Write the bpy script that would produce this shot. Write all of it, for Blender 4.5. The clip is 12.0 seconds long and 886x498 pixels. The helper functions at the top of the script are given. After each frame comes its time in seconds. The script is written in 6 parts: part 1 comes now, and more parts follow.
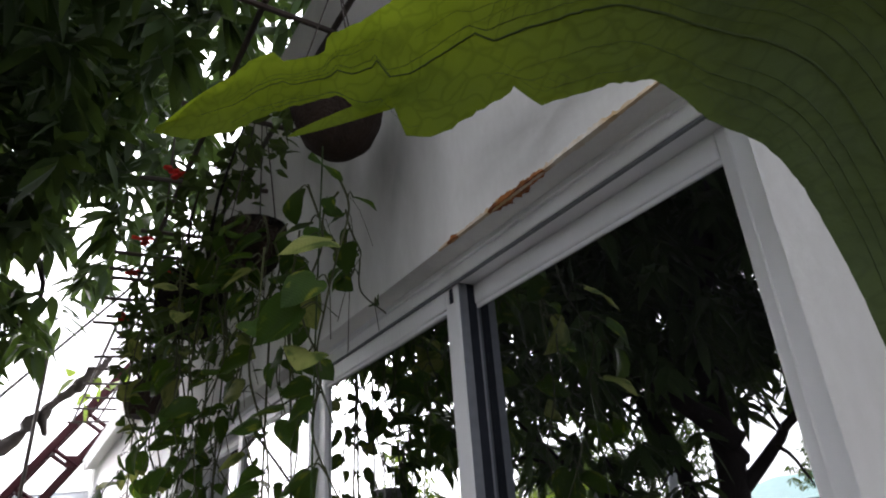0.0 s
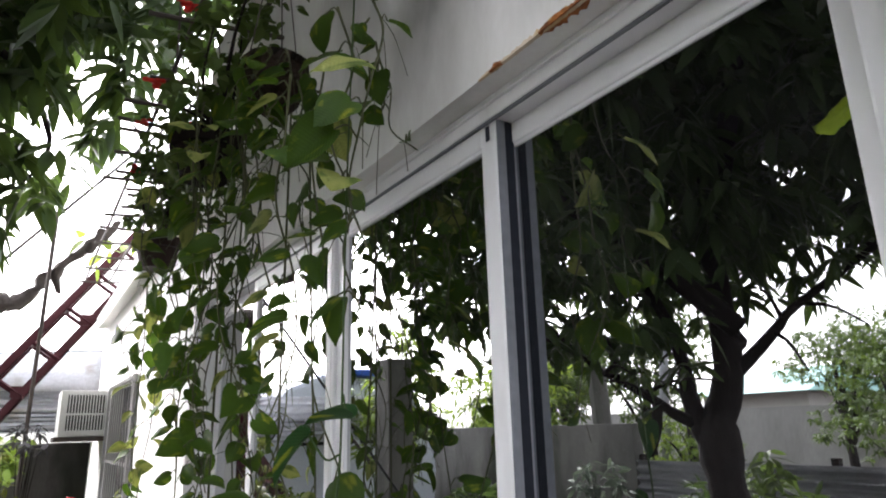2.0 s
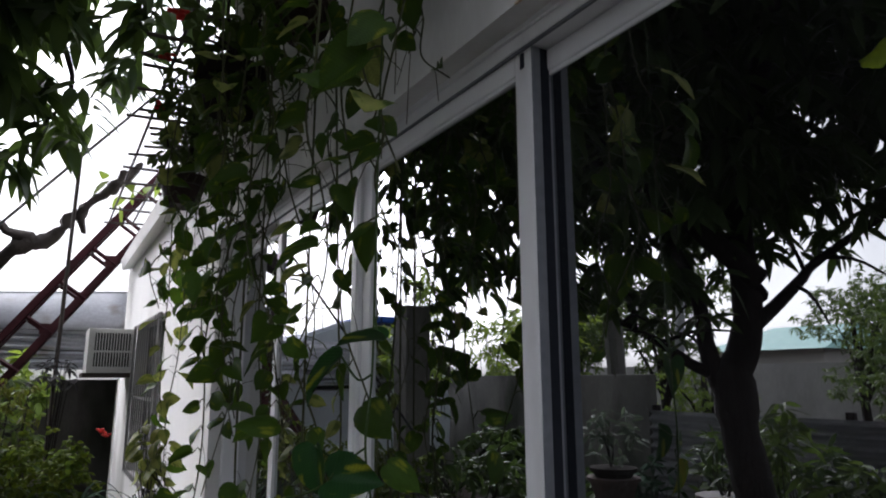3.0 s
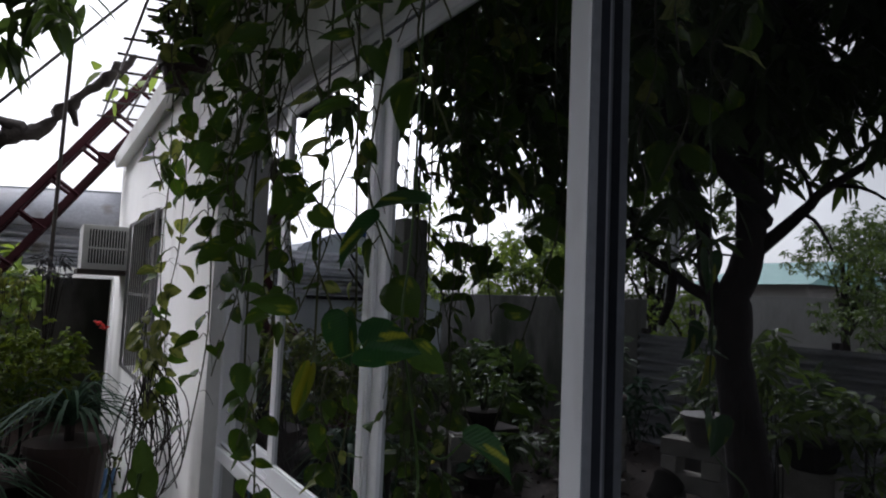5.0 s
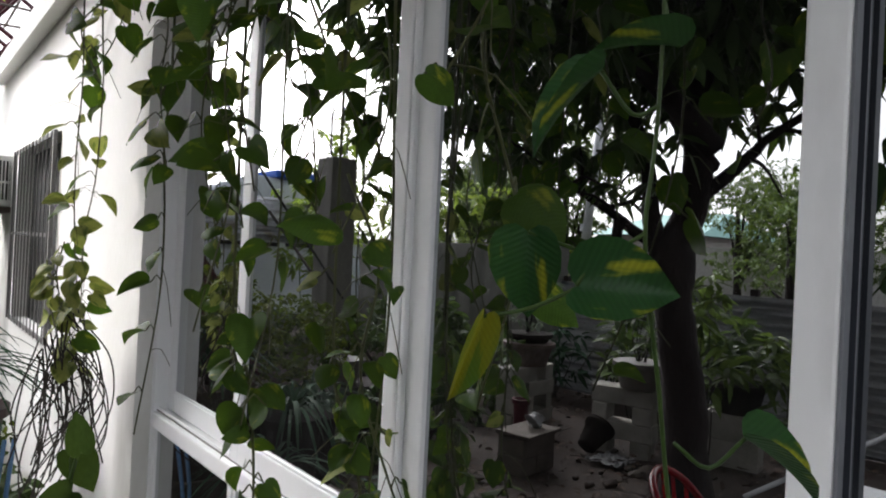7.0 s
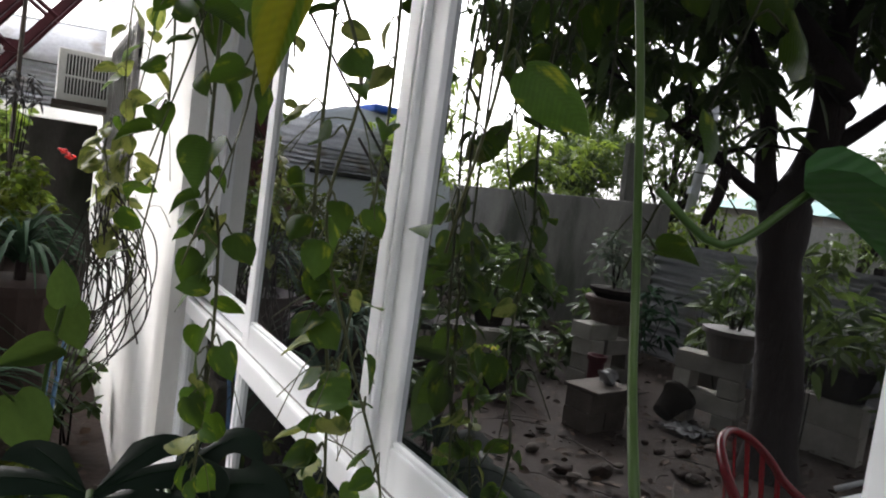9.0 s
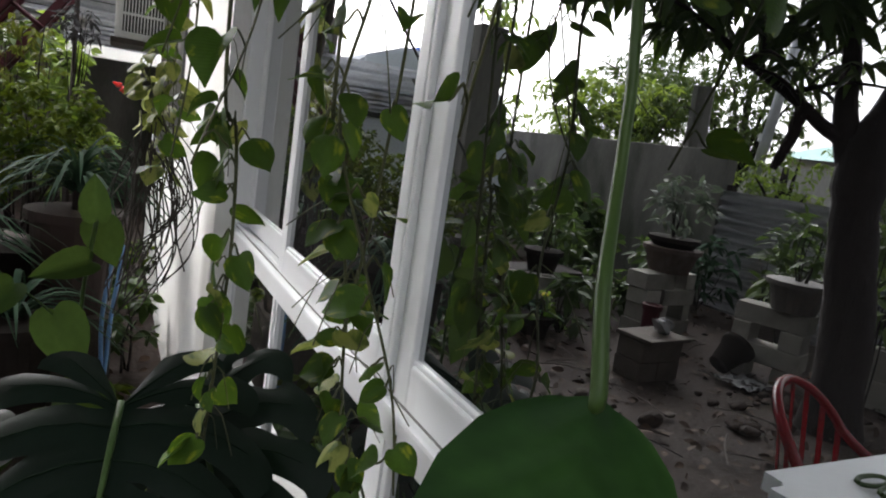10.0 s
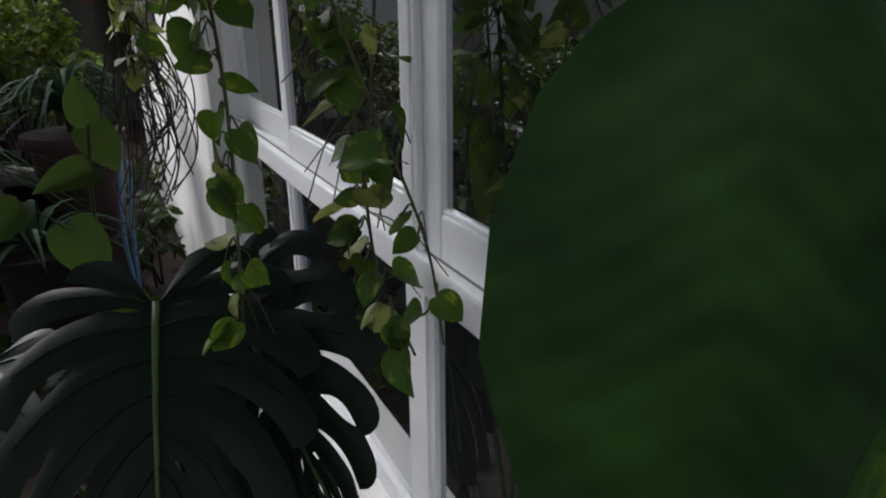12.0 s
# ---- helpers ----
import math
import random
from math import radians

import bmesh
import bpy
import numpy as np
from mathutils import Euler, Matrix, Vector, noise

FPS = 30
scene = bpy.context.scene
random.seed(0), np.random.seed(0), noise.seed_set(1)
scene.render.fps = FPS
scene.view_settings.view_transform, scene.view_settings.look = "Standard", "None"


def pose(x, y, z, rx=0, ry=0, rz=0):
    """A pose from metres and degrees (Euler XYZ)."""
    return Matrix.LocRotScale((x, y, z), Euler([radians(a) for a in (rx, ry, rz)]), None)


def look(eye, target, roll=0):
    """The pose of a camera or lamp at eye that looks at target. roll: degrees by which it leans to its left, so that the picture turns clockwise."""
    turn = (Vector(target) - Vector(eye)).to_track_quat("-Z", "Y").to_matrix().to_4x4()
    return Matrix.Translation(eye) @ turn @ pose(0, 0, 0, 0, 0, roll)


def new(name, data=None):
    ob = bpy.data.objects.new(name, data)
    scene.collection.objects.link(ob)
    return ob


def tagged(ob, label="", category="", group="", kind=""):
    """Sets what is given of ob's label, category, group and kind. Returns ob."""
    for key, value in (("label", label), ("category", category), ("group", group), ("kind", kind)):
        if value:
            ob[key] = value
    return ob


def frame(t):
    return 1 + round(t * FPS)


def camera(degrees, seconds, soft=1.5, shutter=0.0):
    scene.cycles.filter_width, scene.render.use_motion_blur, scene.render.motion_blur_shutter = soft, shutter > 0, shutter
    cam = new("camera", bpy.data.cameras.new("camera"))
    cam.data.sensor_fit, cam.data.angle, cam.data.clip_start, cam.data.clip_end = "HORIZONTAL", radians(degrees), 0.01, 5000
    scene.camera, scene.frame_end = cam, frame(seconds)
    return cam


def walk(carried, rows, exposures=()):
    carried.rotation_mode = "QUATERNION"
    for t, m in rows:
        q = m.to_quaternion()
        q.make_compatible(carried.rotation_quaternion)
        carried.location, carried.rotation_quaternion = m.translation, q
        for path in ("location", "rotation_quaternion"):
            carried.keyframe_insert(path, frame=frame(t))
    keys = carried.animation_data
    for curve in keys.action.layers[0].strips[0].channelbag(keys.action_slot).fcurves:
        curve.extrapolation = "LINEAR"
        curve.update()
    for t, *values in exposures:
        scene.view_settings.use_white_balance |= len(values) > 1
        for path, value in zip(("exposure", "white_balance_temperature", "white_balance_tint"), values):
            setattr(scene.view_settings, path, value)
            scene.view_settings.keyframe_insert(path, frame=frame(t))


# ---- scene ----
cam = camera(67.8, 12.0, soft=2.0)
PATH = [
    (0, (-0.614, 0.028, 1.673), (0.375, 1.549, 2.514), -4.4),
    (0.5, (-0.61, 0.049, 1.666), (0.379, 1.606, 2.44), -4.2),
    (1, (-0.614, 0.066, 1.647), (0.387, 1.65, 2.346), -3.1),
    (1.5, (-0.611, 0.096, 1.631), (0.418, 1.699, 2.24), -2.4),
    (2, (-0.621, 0.12, 1.612), (0.407, 1.753, 2.139), -1.6),
    (2.5, (-0.622, 0.143, 1.592), (0.381, 1.814, 2.038), -0.7),
    (3, (-0.632, 0.144, 1.579), (0.367, 1.833, 1.965), -0.2),
    (5, (-0.648, 0.246, 1.514), (0.392, 1.948, 1.667), 2.4),
    (5.5, (-0.65, 0.379, 1.515), (0.488, 2.015, 1.682), 2.7),
    (6, (-0.651, 0.47, 1.502), (0.55, 2.062, 1.649), 3.4),
    (6.5, (-0.666, 0.594, 1.499), (0.593, 2.146, 1.583), 3.4),
    (7, (-0.686, 0.679, 1.472), (0.604, 2.207, 1.484), 2.8),
    (7.2, (-0.682, 0.691, 1.466), (0.614, 2.213, 1.449), 2.4),
    (8.8, (-0.454, 0.77, 1.333), (0.655, 2.431, 1.212), 7.4),
    (9, (-0.442, 0.763, 1.33), (0.614, 2.455, 1.185), 8.0),
    (9.5, (-0.4, 0.777, 1.305), (0.553, 2.52, 1.073), 8.3),
    (10, (-0.373, 0.79, 1.279), (0.543, 2.539, 0.961), 8.6),
    (10.5, (-0.363, 0.803, 1.262), (0.538, 2.54, 0.847), 8.8),
    (11, (-0.36, 0.82, 1.249), (0.52, 2.533, 0.707), 5.4),
    (11.5, (-0.375, 0.8405, 1.2325), (0.476, 2.5315, 0.5895), 1.3),
    (12, (-0.358, 0.831, 1.226), (0.494, 2.508, 0.548), -0.5),
]
EXPOSURE = ((0, 1.1, 6250, 16), (0.5, 1.25, 6300, 16), (1, 1.6, 6400, 15), (2, 1.98, 6400, 15), (2.5, 0.82, 6250, 16), (3.2, 0.32, 6100, 16), (5, -0.12, 6050, 16), (5.6, 0.23, 6050, 15), (6.5, 0.95, 6350, 13), (7, 1.08, 6450, 13), (9, 1.32, 6500, 13), (10, 1.12, 6450, 12), (10.5, 1.13, 6400, 12), (11, 1.0, 6350, 12), (11.5, 0.77, 6200, 13), (12, 0.5, 6200, 13))
walk(cam, [(t, look(eye, target, roll)) for t, eye, target, roll in PATH], EXPOSURE)


# ==== light ====
world = bpy.data.worlds.new("world")
scene.world = world
world.use_nodes = True
wn, wl = world.node_tree.nodes, world.node_tree.links
wn.clear()
SUN_ELEV, SUN_ROT = radians(33), radians(330)
sky = wn.new("ShaderNodeTexSky")
sky.sky_type, sky.sun_disc = "NISHITA", False
sky.sun_elevation, sky.sun_rotation = SUN_ELEV, SUN_ROT
sky.air_density, sky.dust_density, sky.ozone_density = 1.0, 4.0, 1.0
grey = wn.new("ShaderNodeHueSaturation")
grey.inputs["Saturation"].default_value = 0.12
co = wn.new("ShaderNodeTexCoord")
clouds = wn.new("ShaderNodeTexNoise")
clouds.inputs["Scale"].default_value, clouds.inputs["Detail"].default_value = 2.4, 7.0
ramp = wn.new("ShaderNodeMapRange")
ramp.inputs["From Min"].default_value, ramp.inputs["From Max"].default_value = 0.3, 0.7
ramp.inputs["To Min"].default_value, ramp.inputs["To Max"].default_value = 1.5, 3.5
mul = wn.new("ShaderNodeMixRGB")
mul.blend_type, mul.inputs["Fac"].default_value = "MULTIPLY", 1.0
bg = wn.new("ShaderNodeBackground")
bg.inputs["Strength"].default_value = 0.14
wo = wn.new("ShaderNodeOutputWorld")
wl.new(co.outputs["Generated"], clouds.inputs["Vector"])
wl.new(clouds.outputs["Fac"], ramp.inputs["Value"])
wl.new(sky.outputs["Color"], grey.inputs["Color"])
wl.new(grey.outputs["Color"], mul.inputs["Color1"])
wl.new(ramp.outputs["Result"], mul.inputs["Color2"])
# an overcast dome: brighter overhead than at the horizon
sep, dome, mul2 = wn.new("ShaderNodeSeparateXYZ"), wn.new("ShaderNodeMapRange"), wn.new("ShaderNodeMixRGB")
wl.new(co.outputs["Generated"], sep.inputs["Vector"])
wl.new(sep.outputs["Z"], dome.inputs["Value"])
lift = wn.new("ShaderNodeMath")
lift.operation, lift.inputs[1].default_value, lift.use_clamp = "POWER", 2.4, True
wl.new(dome.inputs["Value"].links[0].from_socket, lift.inputs[0])
wl.new(lift.outputs["Value"], dome.inputs["Value"])
dome.inputs["To Min"].default_value, dome.inputs["To Max"].default_value = 0.42, 3.0
mul2.blend_type, mul2.inputs["Fac"].default_value = "MULTIPLY", 1.0
wl.new(mul.outputs["Color"], mul2.inputs["Color1"])
wl.new(dome.outputs["Result"], mul2.inputs["Color2"])
wl.new(mul2.outputs["Color"], bg.inputs["Color"])
wl.new(bg.outputs["Background"], wo.inputs["Surface"])

sun = new("sun", bpy.data.lights.new("sun", "SUN"))
sun.data.energy, sun.data.angle, sun.data.color = 0.6, radians(14), (1.0, 0.97, 0.92)
sun.matrix_world = look((-5.0, 8.66, 6.5), (0, 0, 0))


# ==== materials ====
def mat(name, col, col2=None, rough=0.6, metal=0.0, scale=6.0, fine=60.0, bump=0.15, spread=0.5, island=False,
        vary=0.0, trans=None, spec=0.5, stretch=(1, 1, 1), stain=None, stain_scale=2.0, stain_edge=(0.55, 0.7), coat=0.0, grain=0.25):
    m = bpy.data.materials.new(name)
    m.use_nodes = True
    n, l = m.node_tree.nodes, m.node_tree.links
    n.clear()
    col2 = col2 or tuple(c * 0.75 for c in col)
    tc, mp = n.new("ShaderNodeTexCoord"), n.new("ShaderNodeMapping")
    mp.inputs["Scale"].default_value = stretch
    big, small = n.new("ShaderNodeTexNoise"), n.new("ShaderNodeTexNoise")
    big.inputs["Scale"].default_value, big.inputs["Detail"].default_value = scale, 5.0
    small.inputs["Scale"].default_value, small.inputs["Detail"].default_value = fine, 4.0
    l.new(tc.outputs["Object"], mp.inputs["Vector"])
    for t in (big, small):
        l.new(mp.outputs["Vector"], t.inputs["Vector"])
    rng = n.new("ShaderNodeMapRange")
    rng.inputs["From Min"].default_value, rng.inputs["From Max"].default_value = 0.5 - spread / 2, 0.5 + spread / 2
    l.new(big.outputs["Fac"], rng.inputs["Value"])
    mix = n.new("ShaderNodeMixRGB")
    mix.inputs["Color1"].default_value, mix.inputs["Color2"].default_value = (*col, 1), (*col2, 1)
    l.new(rng.outputs["Result"], mix.inputs["Fac"])
    out = mix.outputs["Color"]
    fin = n.new("ShaderNodeMixRGB")
    fin.blend_type, fin.inputs["Fac"].default_value = "OVERLAY", grain
    l.new(out, fin.inputs["Color1"])
    l.new(small.outputs["Fac"], fin.inputs["Color2"])
    out = fin.outputs["Color"]
    if stain:
        sn, sr, sm = n.new("ShaderNodeTexNoise"), n.new("ShaderNodeMapRange"), n.new("ShaderNodeMixRGB")
        sn.inputs["Scale"].default_value, sn.inputs["Detail"].default_value = stain_scale, 8.0
        sr.inputs["From Min"].default_value, sr.inputs["From Max"].default_value = stain_edge
        sm.inputs["Color2"].default_value = (*stain, 1)
        l.new(mp.outputs["Vector"], sn.inputs["Vector"])
        l.new(sn.outputs["Fac"], sr.inputs["Value"])
        l.new(sr.outputs["Result"], sm.inputs["Fac"])
        l.new(out, sm.inputs["Color1"])
        out = sm.outputs["Color"]
    if vary:
        if island:
            src = n.new("ShaderNodeNewGeometry").outputs["Random Per Island"]
        else:
            src = n.new("ShaderNodeObjectInfo").outputs["Random"]
        vr, hs = n.new("ShaderNodeMapRange"), n.new("ShaderNodeHueSaturation")
        vr.inputs["To Min"].default_value, vr.inputs["To Max"].default_value = 1 - vary, 1 + vary
        l.new(src, vr.inputs["Value"])
        l.new(vr.outputs["Result"], hs.inputs["Value"])
        l.new(out, hs.inputs["Color"])
        out = hs.outputs["Color"]
    p = n.new("ShaderNodeBsdfPrincipled")
    p.inputs["Metallic"].default_value = metal
    p.inputs["Specular IOR Level"].default_value = spec * 0.5
    p.inputs["Coat Weight"].default_value = coat
    rr = n.new("ShaderNodeMapRange")
    rr.inputs["To Min"].default_value, rr.inputs["To Max"].default_value = max(rough - 0.1, 0.03), min(rough + 0.12, 1)
    l.new(small.outputs["Fac"], rr.inputs["Value"])
    l.new(rr.outputs["Result"], p.inputs["Roughness"])
    l.new(out, p.inputs["Base Color"])
    if bump:
        b = n.new("ShaderNodeBump")
        b.inputs["Strength"].default_value, b.inputs["Distance"].default_value = bump, 0.01
        l.new(small.outputs["Fac"], b.inputs["Height"])
        l.new(b.outputs["Normal"], p.inputs["Normal"])
    o = n.new("ShaderNodeOutputMaterial")
    if trans:
        tr, ms = n.new("ShaderNodeBsdfTranslucent"), n.new("ShaderNodeMixShader")
        ms.inputs["Fac"].default_value = trans[3]
        tm = n.new("ShaderNodeMixRGB")
        tm.inputs["Fac"].default_value = 0.35
        tm.inputs["Color1"].default_value = (*trans[:3], 1)
        l.new(out, tm.inputs["Color2"])
        l.new(tm.outputs["Color"], tr.inputs["Color"])
        l.new(p.outputs["BSDF"], ms.inputs[1])
        l.new(tr.outputs["BSDF"], ms.inputs[2])
        l.new(ms.outputs["Shader"], o.inputs["Surface"])
    else:
        l.new(p.outputs["BSDF"], o.inputs["Surface"])
    return m


PLASTER = mat("plaster", (0.83, 0.825, 0.80), (0.75, 0.745, 0.72), 0.75, scale=1.6, fine=90, bump=0.12,
              stain=(0.30, 0.30, 0.27), stain_scale=1.7, stain_edge=(0.56, 0.84), stretch=(1, 1, 0.35))
UPVC = mat("window_paint", (0.84, 0.85, 0.86), (0.77, 0.78, 0.79), 0.35, scale=3, fine=140, bump=0.015, grain=0.05,
           stain=(0.40, 0.40, 0.38), stain_scale=5, stain_edge=(0.62, 0.9), stretch=(1, 1, 0.4))
GASKET = mat("gasket", (0.026, 0.029, 0.037), rough=0.85, spec=0.1)
GLASS = mat("mirror_glass", (0.45, 0.465, 0.475), (0.43, 0.445, 0.455), 0.03, metal=0.975, bump=0.0, fine=4, scale=2, grain=0.0)
for nd in GLASS.node_tree.nodes:
    if nd.type == "BSDF_PRINCIPLED":
        for lk in list(nd.inputs["Roughness"].links):
            GLASS.node_tree.links.remove(lk)
        nd.inputs["Roughness"].default_value = 0.008
        film, thick = GLASS.node_tree.nodes.new("ShaderNodeTexNoise"), GLASS.node_tree.nodes.new("ShaderNodeMapRange")
        film.inputs["Scale"].default_value, film.inputs["Detail"].default_value = 2.2, 6.0
        GLASS.node_tree.links.new(next(q for q in GLASS.node_tree.nodes if q.type == "TEX_COORD").outputs["Object"], film.inputs["Vector"])
        thick.inputs["From Min"].default_value, thick.inputs["From Max"].default_value = 0.40, 0.68
        thick.inputs["To Min"].default_value, thick.inputs["To Max"].default_value = 0.994, 0.973
        GLASS.node_tree.links.new(film.outputs["Fac"], thick.inputs["Value"])
        GLASS.node_tree.links.new(thick.outputs["Result"], nd.inputs["Metallic"])
RUST = mat("rust", (0.13, 0.036, 0.011), (0.36, 0.13, 0.035), 0.9, scale=45, fine=160, bump=0.8, spread=0.22)
RUSTPALE = mat("rust_bleed", (0.52, 0.36, 0.18), (0.70, 0.66, 0.58), 0.85, scale=14, bump=0.2, spread=0.3)
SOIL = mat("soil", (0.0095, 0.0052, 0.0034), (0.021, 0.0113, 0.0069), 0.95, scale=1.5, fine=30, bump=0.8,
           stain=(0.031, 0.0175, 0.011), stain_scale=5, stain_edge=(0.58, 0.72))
CONC = mat("concrete", (0.15, 0.143, 0.13), (0.075, 0.074, 0.066), 0.92, scale=1.6, fine=40, bump=0.4, spread=0.35,
           stain=(0.035, 0.038, 0.028), stain_scale=2.4, stain_edge=(0.46, 0.68), stretch=(1, 1, 0.35))
DIRTY = mat("soil_stained_cement", (0.075, 0.062, 0.052), (0.04, 0.032, 0.026), 0.95, scale=6, fine=70, bump=0.6)
BLOCK = mat("hollow_block", (0.25, 0.235, 0.208), (0.16, 0.15, 0.13), 0.95, scale=7, fine=90, bump=0.6, vary=0.2)
ZINC = mat("corrugated_steel", (0.26, 0.265, 0.27), (0.17, 0.172, 0.176), 0.5, metal=0.35, scale=2, fine=30, bump=0.08,
           stain=(0.16, 0.11, 0.08), stain_scale=2, stain_edge=(0.6, 0.8))
# grey for the stile strips and the painted shadow line under the head
GREYSTRIP = mat("grey_strip", (0.20, 0.21, 0.23), (0.15, 0.16, 0.175), 0.5, scale=8, bump=0.05, spec=0.3)
WHITEZINC = mat("white_corrugated_steel", (0.48, 0.49, 0.51), (0.36, 0.37, 0.39), 0.5, scale=2, fine=30, bump=0.1,
                stain=(0.25, 0.22, 0.18), stain_scale=3, stain_edge=(0.58, 0.75))
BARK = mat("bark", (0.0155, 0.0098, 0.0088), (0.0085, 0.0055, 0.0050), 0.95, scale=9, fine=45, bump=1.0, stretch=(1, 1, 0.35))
DEADWOOD = mat("dead_wood", (0.07, 0.058, 0.05), (0.028, 0.023, 0.021), 0.95, scale=10, fine=50, bump=1.0)
MANGO = mat("mango_leaf", (0.034, 0.055, 0.020), (0.024, 0.042, 0.016), 0.45, spec=0.25, scale=3, bump=0.05, island=True, vary=0.45,
            trans=(0.13, 0.21, 0.03, 0.21))
POTHOS = mat("pothos_leaf", (0.036, 0.074, 0.012), (0.022, 0.048, 0.009), 0.50, scale=5, fine=40, bump=0.08, vary=0.45, spec=0.22, grain=0.1,
             trans=(0.13, 0.235, 0.018, 0.26), stain=(0.20, 0.215, 0.018), stain_scale=1.9, stain_edge=(0.55, 0.66), stretch=(1.7, 0.7, 1.7))
POTHOSGOLD = mat("golden_pothos_leaf", (0.24, 0.26, 0.075), (0.14, 0.17, 0.045), 0.55, scale=3, fine=40, bump=0.08, vary=0.35, spec=0.35, grain=0.1,
                 trans=(0.26, 0.29, 0.05, 0.3), stain=(0.035, 0.07, 0.015), stain_scale=1.9, stain_edge=(0.47, 0.6), stretch=(1.7, 0.7, 1.7))
NEARLEAF = mat("deep_green_pothos_leaf", (0.010, 0.042, 0.012), (0.016, 0.058, 0.014), 0.42, scale=3, fine=30, bump=0.08, spec=0.4, grain=0.1,
               trans=(0.05, 0.14, 0.015, 0.2), stain=(0.24, 0.25, 0.015), stain_scale=1.7, stain_edge=(0.53, 0.63), stretch=(2.0, 0.6, 1.7))
NEARGOLD = mat("yellow_green_pothos_leaf", (0.17, 0.17, 0.010), (0.11, 0.13, 0.012), 0.42, scale=3, fine=30, bump=0.08, spec=0.4, grain=0.1,
               trans=(0.4, 0.4, 0.03, 0.3), stain=(0.03, 0.10, 0.015), stain_scale=1.6, stain_edge=(0.47, 0.52), stretch=(2.2, 0.4, 1.7))
BIGLEAF = mat("large_pothos_leaf", (0.006, 0.021, 0.006), (0.022, 0.062, 0.013), 0.5, scale=2.2, spread=0.28, fine=9, bump=0.1, spec=0.2, grain=0.2,
              trans=(0.06, 0.15, 0.02, 0.22), stain=(0.10, 0.12, 0.015), stain_scale=1.5, stain_edge=(0.64, 0.76), stretch=(0.8, 2.4, 1))
for m in (BIGLEAF, NEARLEAF, NEARGOLD, POTHOS, POTHOSGOLD):
    bn, bl = m.node_tree.nodes, m.node_tree.links
    sep, absx, slant, wave, soft, tint, bp = (bn.new("ShaderNode" + q) for q in ("SeparateXYZ", "Math", "Math", "Math", "MapRange", "MixRGB", "Bump"))
    bl.new(next(q for q in bn if q.type == "TEX_COORD").outputs["Object"], sep.inputs["Vector"])
    absx.operation = "ABSOLUTE"
    bl.new(sep.outputs["X"], absx.inputs[0])
    slant.operation = "MULTIPLY_ADD"
    bl.new(absx.outputs["Value"], slant.inputs[0])
    slant.inputs[1].default_value = -0.45
    bl.new(sep.outputs["Y"], slant.inputs[2])
    wave.operation = "PINGPONG"
    bl.new(slant.outputs["Value"], wave.inputs[0])
    wave.inputs[1].default_value = 0.034
    soft.inputs["From Max"].default_value = 0.034
    soft.interpolation_type = "SMOOTHSTEP"
    bl.new(wave.outputs["Value"], soft.inputs["Value"])
    p = next(q for q in bn if q.type == "BSDF_PRINCIPLED")
    src = p.inputs["Base Color"].links[0].from_socket
    tint.blend_type = "MULTIPLY"
    bl.new(soft.outputs["Result"], tint.inputs["Fac"])
    bl.new(src, tint.inputs["Color1"])
    tint.inputs["Color2"].default_value = (0.80, 0.84, 0.80, 1) if m == BIGLEAF else (0.8, 0.8, 0.8, 1)
    bl.new(tint.outputs["Color"], p.inputs["Base Color"])
    bp.inputs["Strength"].default_value, bp.inputs["Distance"].default_value = (0.09 if m == BIGLEAF else 0.16), 0.003
    bl.new(soft.outputs["Result"], bp.inputs["Height"])
    bl.new(bp.outputs["Normal"], p.inputs["Normal"])
VINE = mat("vine_stem", (0.035, 0.040, 0.016), (0.060, 0.065, 0.022), 0.5, scale=12, bump=0.1)
VINEBRIGHT = mat("young_vine_stem", (0.020, 0.050, 0.008), (0.035, 0.062, 0.012), 0.42, scale=12, bump=0.1, trans=(0.10, 0.18, 0.02, 0.1))
ROOT = mat("aerial_root", (0.020, 0.017, 0.014), (0.035, 0.028, 0.022), 0.8, scale=12)
STAG = mat("staghorn_frond", (0.10, 0.14, 0.018), (0.055, 0.085, 0.012), 0.6, scale=14, fine=60, bump=0.35, spec=0.2,
           trans=(0.42, 0.55, 0.02, 0.34), stain=(0.12, 0.075, 0.03), stain_scale=6, stain_edge=(0.68, 0.78))
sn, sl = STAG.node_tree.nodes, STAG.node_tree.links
# the frond's shaded base is put into the colour, darker and less translucent
sxyz, base_shade, old = sn.new("ShaderNodeSeparateXYZ"), sn.new("ShaderNodeMapRange"), sn.new("ShaderNodeMixRGB")
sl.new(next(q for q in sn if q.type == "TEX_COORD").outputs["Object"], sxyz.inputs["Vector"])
sl.new(sxyz.outputs["Y"], base_shade.inputs["Value"])
base_shade.inputs["From Min"].default_value, base_shade.inputs["From Max"].default_value = 0.10, 0.36
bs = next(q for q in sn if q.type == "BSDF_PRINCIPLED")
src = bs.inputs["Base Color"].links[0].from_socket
# this mix lays the painted shade tone over the base
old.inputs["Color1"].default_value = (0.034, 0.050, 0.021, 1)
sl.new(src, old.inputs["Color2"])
sl.new(base_shade.outputs["Result"], old.inputs["Fac"])
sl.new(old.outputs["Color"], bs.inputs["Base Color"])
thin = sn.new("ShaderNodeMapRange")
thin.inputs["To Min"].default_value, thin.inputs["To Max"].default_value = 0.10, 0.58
sl.new(base_shade.outputs["Result"], thin.inputs["Value"])
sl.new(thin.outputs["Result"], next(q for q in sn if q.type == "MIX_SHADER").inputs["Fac"])
